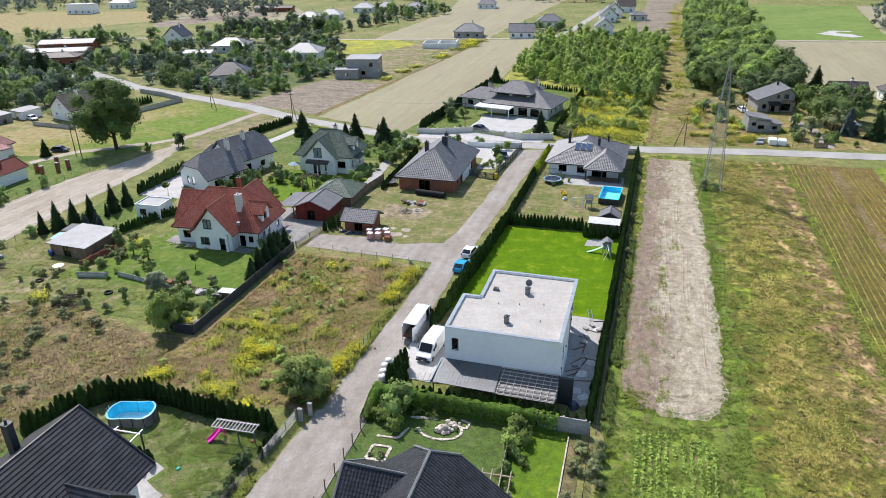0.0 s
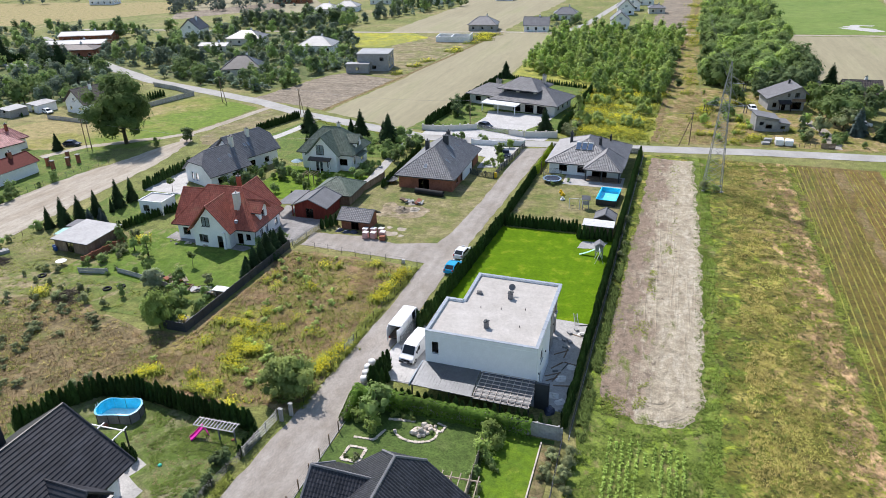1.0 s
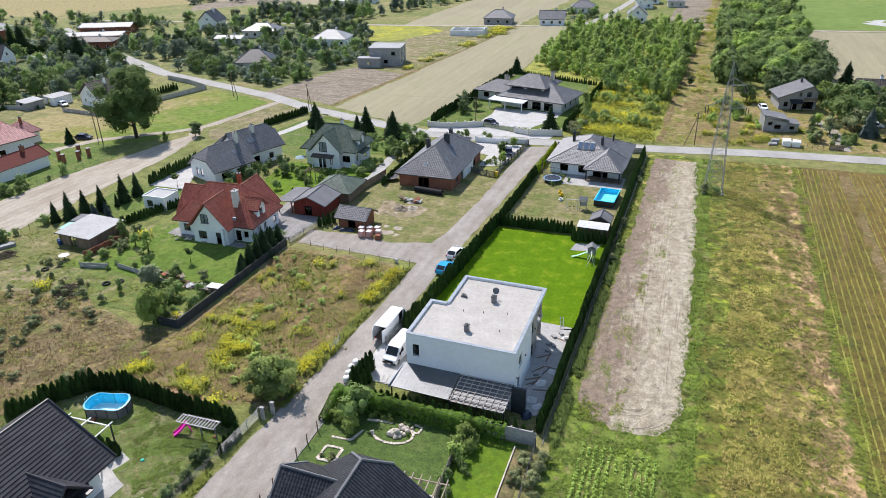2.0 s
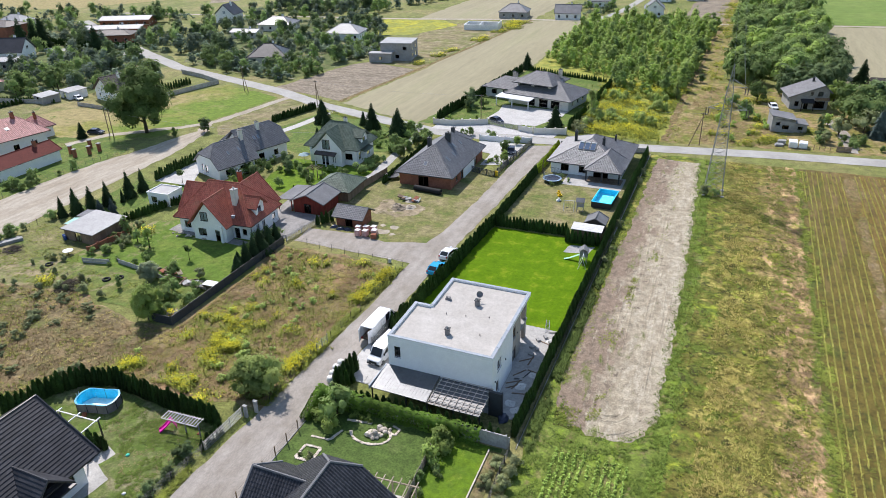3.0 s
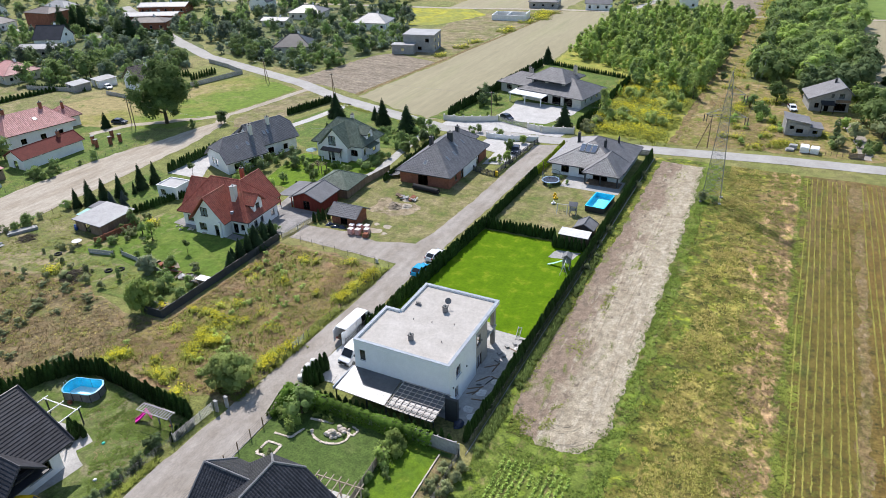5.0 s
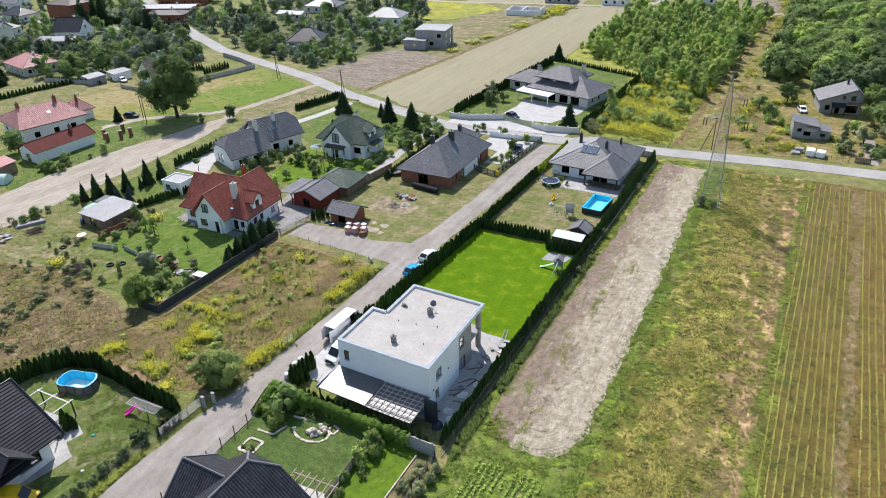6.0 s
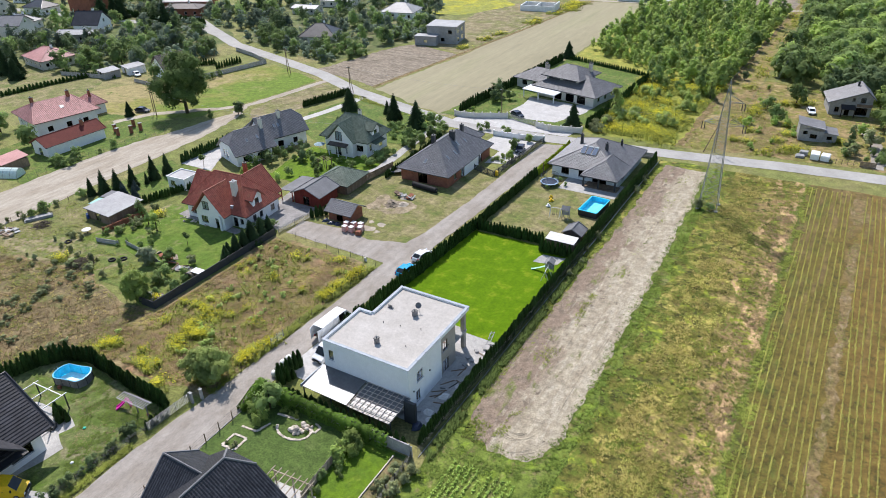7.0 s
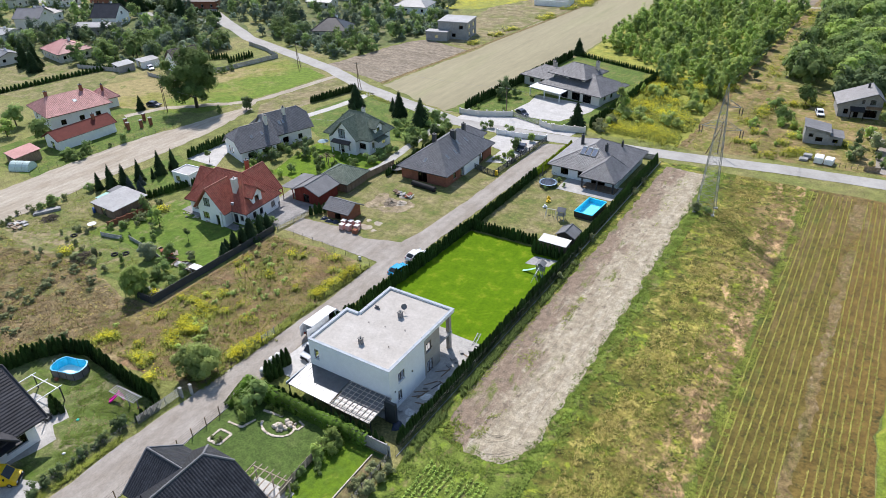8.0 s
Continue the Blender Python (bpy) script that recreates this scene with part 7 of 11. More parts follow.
hedge([(-18.9, -3.6), (-18.4, -1.6)], 0.8, 2.3, "dark green thuja by a parking place", "thujas by the parking place")
hedge([(-55.5, -23), (-53.8, -18), (-51.5, -15), (-47.5, -13.6), (-43.5, -14.0), (-36, -14.8), (-29.2, -15.0)], 0.72, 3.0, "dark green columnar thuja round a pool garden", "thuja hedge round the pool", width=1.12, jitter=0.05)
hedge([(-28.9, -15.6), (-28.7, -19)], 0.85, 1.6, "small dark thuja behind a steel fence", "thuja hedge round the pool")
hedge([(-86.4, 24.4), (-84.9, 28.6), (-82.8, 35), (-78.0, 43)], 0.62, 1.8, "dark green thuja behind a red-roofed house", "thuja hedge by the garage", joined=True)
hedge([(-96.0, 46.5), (-95.6, 63)], 0.75, 2.4, "slim dark thuja along a sandy road", "thuja hedge along the sandy road", joined=True)
hedge([(-96.8, 93.2), (-94.6, 101), (-92.6, 109)], 0.62, 2.2, "dark thuja along a garden path", "thuja hedge by the path", joined=True)
hedge([(-53.4, 110.5), (-51.1, 134), (-49.0, 156), (-47.8, 174)], 0.8, 2.8, "dark thuja round a villa garden", "thuja hedge round the villa", joined=True)
hedge([(-16.9, 113.5), (-15.6, 138), (-14.8, 164)], 0.8, 2.6, "dark thuja round a villa garden", "thuja hedge round the villa", joined=True)
hedge([(-47, 177), (-17, 167)], 0.9, 1.6, "dark low hedge plant round a villa garden", "thuja hedge round the villa", joined=True)
hedge([(-48.6, 38.6), (-46.7, 41.0)], 0.95, 2.4, "dark slim thuja beside a gate", "thujas by the gate")
hedge([(-61.5, 50.2), (-57.5, 50.6)], 1.0, 1.9, "small dark thuja behind a garage", "thujas behind the garage")
hedge([(-46.2, 62), (-46.6, 76), (-47.6, 90)], 0.85, 1.8, "dark hedge plant between gardens", "hedge beside the brick house", joined=True)
hedge([(-152, 112), (-150.5, 122)], 1.1, 2.4, "dark thuja in a walled garden", "thujas in the walled garden", joined=True)
hedge([(-164, 110), (-157, 116)], 0.9, 2.4, "dark thuja in a walled garden", "thujas in the walled garden", joined=True)
hedge([(-262, 160), (-240, 161), (-212, 163)], 1.1, 3.0, "dark thuja hedge before a workshop", "hedge by the workshop", width=1.5, joined=True)
hedge([(-193, 50), (-190.4, 62), (-188.4, 73), (-184.5, 86)], 1.2, 1.8, "dark hedge along a meadow", "hedge along the meadow", width=1.5, joined=True)
hedge([(-197, 84), (-175, 88)], 1.0, 1.5, "dark low hedge plant along a meadow", "hedge along the meadow", joined=True)

# broadleaf kinds, each in a few forms
OAK = tree_meshes("oak", 4, 17.8, 8.6, 2.2, 15000, 0.25, 84, 0.1, 1.0, 0.55, 0.9, 36, 0.25)
ROUND = [tree_meshes("tree", 10 + i, 7.0, 2.9, 0.5, 680, 0.23, 20, spread_out=0.42) for i in range(4)]
TALL = [tree_meshes("birch", 20 + i, 9.0, 1.7, 0.3, 760, 0.17, 26, 0.75, 1.08, up=0.9, inner=7, spread_out=0.56) for i in range(4)]
BUSH = [tree_meshes("bush", 30 + i, 2.0, 1.1, 0.05, 230, 0.12, 10, inner=8, spread_out=0.45) for i in range(4)]
SPRUCES = [conifer_meshes("spruce", 50 + i, 7.0, 2.3, 22) for i in range(3)]
ROUND_FAR = [tree_meshes("far_tree", 80 + i, 7.4, 3.1, 0.1, 620, 0.215, 22, up=0.9, inner=9, spread_out=0.5) for i in range(4)]
VIL_TREE = [tree_meshes("village_tree", 80 + i, 7.9, 2.7, 0.1, 290, 0.29, 13, 0.2, up=0.9, inner=9, spread_out=0.58) for i in range(4)]
VIL_FAR = [tree_meshes("far_village_tree", 180 + i, 7.9, 2.7, 0.1, 190, 0.36, 12, 0.2, up=0.9, inner=7, spread_out=0.58) for i in range(4)]
TALL_FAR = [tree_meshes("far_birch", 90 + i, 9.0, 1.7, 0.2, 260, 0.26, 20, 0.75, 1.08, up=0.9, inner=6, spread_out=0.6) for i in range(4)]
veg = random.Random(11)
STANDARD = tree_meshes("standard", 77, 2.7, 0.85, 1.5, 320, 0.15, 12, 0, 0.9, 0.06)
BIGBUSH = tree_meshes("lane_bush", 35, 4.4, 2.9, 0.1, 4200, 0.14, 46, 0.1, spread_out=0.27)

plant_tree(OAK, -124.0, 73.4, 1.0, 20, OAKLEAF, "large spreading dark oak beside a sandy track", "oak_tree", "", "tree")
plant_tree(BIGBUSH, -29.4, -8.0, 1.22, 0, LEAF_BIRCH, "broad round green bush beside a lane", "lane_bush", "", "shrub")
GARDEN_TREES = "garden trees"
for x, y, s, leaf, lab in (
    (-26.5, 97, 0.35, LEAF_LIGHT, "small light green garden tree"), (-27.0, 90.5, 0.5, LEAF, "small green garden tree"), (-25.6, 84, 0.42, LEAF_LIGHT, "small light green garden tree"),
    (-140.5, 36, 0.95, LEAF, "green orchard tree beside a house"), (-158, 38, 1.0, LEAF, "broad green orchard tree"), (-152, 32, 0.8, LEAF_LIGHT, "broad green orchard tree"),
    (-54, 84, 0.6, LEAF, "leafy green garden tree"), (-50.3, 79, 0.5, LEAF, "leafy green garden tree"), (-49.5, 88, 0.55, LEAF_DARK, "dark leafy garden tree"), (-57, 94, 0.6, LEAF, "leafy green garden tree"), (-62, 88, 0.45, LEAF, "leafy green garden tree"),
    (-70.5, 61.5, 0.55, LEAF_DARK, "dark rounded garden tree"), (-74.0, 66, 0.5, LEAF_DARK, "dark leafy garden tree"), (-67, 52.5, 0.35, LEAF, "low leafy garden tree"), (-75.5, 56, 0.5, LEAF_DARK, "dark leafy garden tree"),
    (-48, 122, 0.6, LEAF_DARK, "dark rounded tree in a villa garden"), (-45.4, 126, 0.5, LEAF, "rounded tree in a villa garden"), (-50, 128, 0.8, LEAF_DARK, "dark tree in a villa garden"),
    (50.8, 146, 1.1, LEAF, "tall green tree beside a drive"), (54.5, 135, 1.0, LEAF_GREY, "grey-green tree beside a drive"), (52.6, 155, 1.2, LEAF, "tall green tree beside a drive"), (58.5, 141, 1.2, LEAF, "tall green tree beside a drive"), (49.6, 163, 1.0, LEAF_LIGHT, "light green tree behind a house"), (66, 158, 1.2, LEAF, "tall leafy green tree"), (74, 142, 1.1, LEAF_DARK, "tall dark green tree"), (46.5, 139, 0.5, LEAF_LIGHT, "small light green tree"), (53.4, 140, 1.35, LEAF, "large green tree beside a drive"), (56.5, 150, 1.5, LEAF, "large green tree beside a drive"), (48.5, 131, 0.75, LEAF_GREY, "grey-green tree by a fence"), (59, 160, 1.3, LEAF_DARK, "tall dark green tree"),
    (62, 146, 1.2, LEAF_DARK, "tall dark green tree"), (70, 150, 1.3, LEAF_DARK, "tall dark green tree"), (66, 135, 1.0, LEAF, "tall leafy green tree"), (76, 160, 1.1, LEAF, "tall leafy green tree"), (26, 140, 0.75, LEAF, "young leafy green tree"), (22.5, 150, 0.6, LEAF, "young leafy green tree"),
    (29, 158, 0.9, LEAF, "young leafy green tree"), (12, 176, 0.45, LEAF_DARK, "dark round lone bush"), (-109.5, 79.2, 0.62, LEAF_DARK, "dark rounded small tree by a sandy road"), (-114, 73, 0.4, LEAF, "bush by a sandy road"),
):
    plant_tree(veg.choice(ROUND), x, y, s, veg.uniform(0, 360), leaf, lab, "tree", GARDEN_TREES)
for x, y, s, lab in ((-72.4, 19.2, 0.55, "slim young fruit tree"), (-80.6, 22, 0.5, "slim young fruit tree"), (-76.4, 20.4, 0.42, "slim young fruit tree"), (-66.5, 6.2, 0.3, "slim young fruit tree")):
    plant_tree(veg.choice(TALL), x, y, s, veg.uniform(0, 360), LEAF if s != 0.55 else LEAF_LIGHT, lab, "fruit_tree", GARDEN_TREES)
plant_tree(ROUND[2], -17.2, -8.2, 0.66, 40, LEAF, "leafy young fruit tree beside a stone edging", "fruit_tree", GARDEN_TREES)
plant_tree(STANDARD, -62.3, 18.0, 1.0, 0, LEAF, "small clipped round tree on a stem", "standard_tree", GARDEN_TREES)
plant_tree(STANDARD, -89.0, 47.0, 1.15, 50, LEAF, "small clipped round tree on a stem", "standard_tree", GARDEN_TREES)
for x, y, s, leaf in ((-60.6, 12.2, 0.46, LEAF), (-57.0, 8.0, 0.42, LEAF), (-58.4, 4.2, 0.36, LEAF_GREY), (-56.0, 13.2, 0.32, LEAF_GREY)):
    plant_tree(veg.choice(ROUND), x, y, s, veg.uniform(0, 360), leaf, "broad low fruit tree in a garden", "fruit_tree", GARDEN_TREES)
plant_tree(BIGBUSH, -63.6, 9.6, 0.62, 10, LEAF_WILLOW, "grey-green willow bush in a garden", "willow_bush", GARDEN_TREES, "tree", 0.82)
plant_tree(BIGBUSH, -54.9, 0.3, 0.9, 70, LEAF_LIGHT, "leafy green walnut tree by a fence", "walnut_tree", GARDEN_TREES, "tree", 1.35)

SPR = "spruces"
for x, y, h in ((-53.0, 26, 4.0), (-51.4, 17.4, 3.4),
                (-51.8, 20.4, 4.4), (-51.6, 22.4, 4.6), (-51.7, 29.2, 4.2), (-53.2, 28.4, 3.8), (-52.2, 18.8, 3.2),  (-51.6, 24.4, 5.2), (-51.8, 27.2, 4.6),
                (-66.9, 96.4, 7.4), (-57.7, 93.4, 7.6), (-82.7, 97.0, 7.0), (-78, 90, 4), (-71, 99, 4), (-20.5, 112.5, 6.8), (-61, 98, 4.5), (-74.5, 81, 4.5), (63, 128, 8.0), (59.4, 190, 8), (-137.5, 64, 4.6), (-47.2, 178, 6), (-215, 74, 10), (-211, 76, 9), (-206, 72, 8), (-226, 62, 9), (-265, 150, 13), (-258, 155, 14), (-270, 160, 12), (-222, 150, 12)):
    plant_tree(veg.choice(SPRUCES), x, y, h / 7.0 * veg.uniform(0.9, 1.15) * (1 if h < 9 else 0.85), veg.uniform(0, 360), SPRUCE, "dark green spruce with layered branches", "spruce", SPR, "tree", h / 7.0)
for x, y, h in ((-99.1, 23.8, 4.6), (-97.5, 25.9, 5.9), (-95.4, 27.9, 5.8), (-94.8, 31.5, 5.6), (-93.9, 36.5, 6.2), (-93.4, 34.0, 3.0), (-93.7, 40.2, 5.4)):
    plant_tree(veg.choice(SPRUCES), x, y, h / 7.0 * veg.uniform(0.62, 0.78), veg.uniform(0, 360), SPRUCE, "slim dark green spruce beside a sandy road", "spruce", SPR, "tree", h / 7.0)
for x, y, h in ((-92.0, 26.8, 3.8), (-89.2, 27.4, 3.4), (-92.8, 30.4, 2.6), (57.2, 131.2, 7.6)):
    plant_tree(veg.choice(SPRUCES), x, y, h / 7.0, veg.uniform(0, 360), SPRUCE_BLUE, "silvery blue-green spruce in a garden", "spruce", SPR, "tree")

# shrubs in the gardens
def shrubs(poly, n, s0, s1, leaf, label, group, seed):
    """Single shrubs; in the far plots they stay one joined shrubbery."""
    if sum(q[1] for q in poly) / len(poly) > 72:
        far = []
        for x, y in spread(poly, n, seed):
            s = veg.uniform(s0, s1)
            far.append(pose(float(x), float(y), 0, 0, 0, veg.uniform(0, 360)) @ Matrix.Diagonal((s, s, s, 1)))
        mass("shrubbery", [m[1] for m in BUSH], far, leaf, label, "shrubs")
        return
    for x, y in spread(poly, n, seed):
        s = veg.uniform(s0, s1)
        plant_tree(veg.choice(BUSH), float(x), float(y), s, veg.uniform(0, 360), leaf, label, "shrub", group, "shrub")


shrubs([(-84, 11), (-68, 11), (-66, 17), (-82, 20)], 14, 0.4, 0.9, LEAF, "leafy green garden shrub", "garden shrubs", 1)
shrubs([(-80, 5), (-90, 6), (-86, 12), (-79, 11)], 7, 0.4, 0.8, LEAF_GREY, "leafy grey-green garden shrub", "garden shrubs", 2)
shrubs([(-60, 0.5), (-51, 1), (-51, 10), (-60, 10)], 13, 0.5, 1.2, LEAF, "leafy green garden shrub", "garden shrubs", 3)
shrubs([(-92, -1.5), (-72, 2.6), (-66, 0.6), (-66, 4.5), (-72, 6.5), (-90, 3.5)], 13, 0.35, 0.9, LEAF_GREY, "scruffy grey-green bush at a plot edge", "garden shrubs", 26)
shrubs([(-101.6, 8), (-100.4, 8), (-99.6, 24), (-101, 24)], 7, 0.5, 1.4, LEAF, "green bush along a sandy road", "garden shrubs", 27)
shrubs([(-83, 20), (-78, 19), (-77, 25), (-83, 27)], 8, 0.4, 0.9, LEAF_GREY, "pale leafy shrub by a shed", "garden shrubs", 28)
shrubs([(-82, 14), (-79, 13.5), (-76, 18), (-79, 22)], 10, 0.3, 0.7, LEAF_GREY, "grey-green flower bed plant", "garden shrubs", 29)
shrubs([(-78, 18), (-80, 28), (-84, 28), (-84, 18)], 6, 0.4, 0.8, LEAF_GREY, "pale leafy shrub by a wall", "garden shrubs", 4)
shrubs([(-73, 57), (-60, 58), (-58, 64), (-73, 66)], 15, 0.5, 1.1, LEAF, "leafy green garden shrub", "garden shrubs", 5)
shrubs([(-78, 45), (-68, 46), (-68, 50), (-79, 52)], 16, 0.7, 1.2, LEAF_LIGHT, "light green hedge shrub", "garden shrubs", 6)
shrubs([(-81, 50), (-71, 54), (-67, 62), (-75, 68), (-84, 58)], 12, 0.8, 1.4, LEAF, "dense green garden shrub between houses", "garden shrubs", 41)
shrubs([(-66, 53), (-58, 54), (-54.5, 62), (-57, 66)], 8, 0.6, 1.1, LEAF, "green shrub beside a back lawn", "garden shrubs", 42)
shrubs([(-54.4, 66), (-51.8, 66), (-52, 82), (-56, 82)], 11, 0.8, 1.4, LEAF, "green shrub beside a paved drive", "garden shrubs", 43)
shrubs([(-52, 84), (-48, 84), (-49, 99), (-58, 101)], 10, 0.9, 1.6, LEAF, "leafy front garden shrub", "garden shrubs", 44)
shrubs([(-56, 17), (-52, 18), (-52, 34), (-57, 30)], 9, 0.7, 1.3, LEAF, "green shrub behind a concrete fence", "garden shrubs", 45)
shrubs([(-60, 84), (-48, 82), (-50, 100), (-66, 103)], 26, 0.5, 1.2, LEAF, "green front garden shrub", "garden shrubs", 7)
shrubs([(-30.0, 78), (-25, 78), (-24.6, 96), (-27, 96)], 12, 0.4, 0.9, LEAF_LIGHT, "green front garden shrub", "garden shrubs", 8)
shrubs([(-52, 108), (-44, 109), (-42, 114), (-50, 130)], 10, 0.6, 1.1, LEAF_LIGHT, "leafy villa garden shrub", "garden shrubs", 9)
shrubs([(-126, 30), (-119, 28), (-119, 50), (-126, 34)], 14, 0.6, 1.5, LEAF, "green shrub along a fence", "garden shrubs", 10)
shrubs([(-28.8, -35), (-29.6, -20), (-30.0, -20), (-29.6, -35)], 15, 0.6, 1.0, LEAF_DARK, "small bushy tree behind a steel fence", "shrubs along the fence", 12)
shrubs([(-19, -12), (-16.5, -12), (-16.5, -10), (-19, -10)], 3, 0.8, 1.1, LEAF_LIGHT, "rounded light green shrub", "garden shrubs", 13)
shrubs([(4.6, -18), (6.0, -18), (5.8, -7), (4.6, -7)], 9, 0.4, 0.95, LEAF_GREY, "grey-green bush by a fence end", "field edge bushes", 14)
shrubs([(5.4, 40), (6.4, 40), (6.6, 90), (5.6, 90)], 9, 0.3, 0.9, LEAF_GREY, "weedy bush at a field edge", "field edge bushes", 15)
shrubs([(18, 114), (30, 116), (32, 135), (20, 170)], 15, 0.5, 1.3, LEAF_LIGHT, "wild green bush on a weedy plot", "wild bushes", 16)
shrubs([(40, 118), (60, 119), (56, 130), (44, 126)], 16, 0.6, 1.4, LEAF, "green bush by a roadside yard", "wild bushes", 17)
shrubs([(-44, 99), (-34, 99), (-34, 101), (-44, 101)], 3, 1.0, 1.2, LEAF, "clipped rounded bush at an entrance", "garden shrubs", 18)
shrubs([(-13, 73), (-7, 73), (-7, 79), (-13, 79)], 5, 0.3, 0.6, LEAF, "small green terrace shrub", "garden shrubs", 19)
shrubs([(-104, -4), (-101, 0), (-100, 26), (-103, 26)], 14, 0.4, 0.9, LEAF_GREY, "weedy bush along a sandy road", "wild bushes", 20)
shrubs([(-3.6, -8.2), (-2.4, -8.2), (-2.4, -11.5), (-3.8, -11.5)], 6, 0.8, 1.2, LEAF_LIGHT, "rambling light green climber on a fence", "garden shrubs", 21)
plant_tree(BUSH[0], -3.5, -8.3, 1.35, 0, LEAF_LIGHT, "tall light green climber bush at a fence end", "shrub", "garden shrubs", "shrub")
shrubs([(-3.6, -12), (-1.6, -12), (-1.4, -18), (-3.8, -18)], 7, 0.4, 0.7, LEAF, "low leafy border shrub", "garden shrubs", 22)
shrubs([(-152, 84), (-146, 92), (-140, 110), (-150, 104)], 8, 0.5, 1.2, LEAF, "green garden shrub behind a wall", "garden shrubs", 23)

# young birch thicket and the wood under the power line
BIRCH = "young trees of the thicket"
thick = [(-15, 126), (5, 122), (8, 160), (11, 230), (12, 288), (-44, 283), (-44, 190), (-14, 172)]
back = ([], [], [])
for i, (x, y) in enumerate(spread(thick, 720, 33)):
    near = (y - 120) / 170
    if x > -13 and hedge_rng.random() < 0.95 * min(1, max(0, (182 - y) / 40)):
        continue
    if noise.noise((x * 0.06, y * 0.05, 8.8)) < -0.42:
        continue
    s = veg.uniform(0.26, 0.6) + 0.55 * veg.random() ** 2.5 + 0.14 * min(1, near)
    w = s ** 0.8 * veg.uniform(0.7, 1.15)
    if y < 152:
        plant_tree(veg.choice(TALL), float(x), float(y), w, veg.uniform(0, 360), (LEAF_LIGHT, LEAF_BIRCH, LEAF_LIGHT)[i % 3], "young birch in a dense thicket", "birch", BIRCH, "tree", s)
    else:
        back[(0, 1, 0, 2)[i % 4]].append(pose(float(x), float(y), 0, 0, 0, veg.uniform(0, 360)) @ Matrix.Diagonal((w, w, s, 1)))
for k, leaf in ((0, LEAF_LIGHT), (1, LEAF_BIRCH), (2, LEAF)):
    mass("thicket", [m[1] for m in TALL_FAR], back[k], leaf, "dense thicket of young birches", "thicket")
under = []
for i, (x, y) in enumerate(spread(thick, 500, 36)):
    if y < 150 + 30 * hedge_rng.random() and x > -14:
        continue
    s = veg.uniform(0.6, 1.5)
    under.append(pose(float(x), float(y), 0, 0, 0, veg.uniform(0, 360)) @ Matrix.Diagonal((s, s, s * 0.9, 1)))
BUSH_FAR = [tree_meshes("far_bush", 97 + i, 2.0, 1.2, 0.05, 80, 0.24, 8, inner=6) for i in range(3)]
VIL_BUSH = [tree_meshes("village_bush", 197 + i, 2.0, 1.2, 0.05, 48, 0.32, 8, inner=5) for i in range(3)]
mass("undergrowth", [m[1] for m in BUSH_FAR], under, LEAF_LIGHT, "green undergrowth between young birches", "undergrowth")
wood = ([], [], [])
wood_far = ([], [], [])
for i, (x, y) in enumerate(spread([(20, 172), (33, 176), (50, 186), (54, 296), (56, 470), (24, 470), (20, 300)], 420, 34)):
    s = veg.uniform(0.8, 1.35)
    (wood if y < 290 else wood_far)[(2, 0, 2, 0, 1)[i % 5]].append(pose(float(x), float(y), 0, 0, 0, veg.uniform(0, 360)) @ Matrix.Diagonal((s * 0.95, s * 0.95, s * 1.1, 1)))
for k, (leaf, lab) in enumerate(((LEAF, "dense leafy wood strip beside a clearing"), (LEAF_LIGHT, "lighter trees in a leafy wood strip"), (LEAF, "darker trees in a leafy wood strip"))):
    mass("wood_strip", [m[1] for m in ROUND_FAR], wood[k], leaf, lab, "wood")
    mass("wood_strip", [m[1] for m in VIL_FAR], wood_far[k], leaf, lab, "wood")
dark_edge = [pose(x, y, 0, 0, 0, 37.0 * x) @ Matrix.Diagonal((k, k, k * 1.1, 1)) for x, y, k in ((35.5, 167.5, 0.8), (39.5, 171, 1.0), (43.5, 170, 1.05), (47.5, 171.5, 1.1), (51.0, 175, 1.15), (46.0, 177, 1.2), (50.5, 182, 1.25), (41.0, 178, 1.1), (36.0, 174, 1.0), (52.5, 190, 1.2), (53.0, 199, 1.2), (52.0, 208, 1.1), (53.5, 218, 1.15))]
mass("wood_edge", [m[1] for m in ROUND_FAR], dark_edge, LEAF_DARK, "dark trees at a wood edge behind a house", "wood")
VILG = "trees among the houses"
HOUSES = [o for o in scene.objects if o.get("category") in ("house", "shed")]
far_trees = {0: [], 1: [], 2: []}
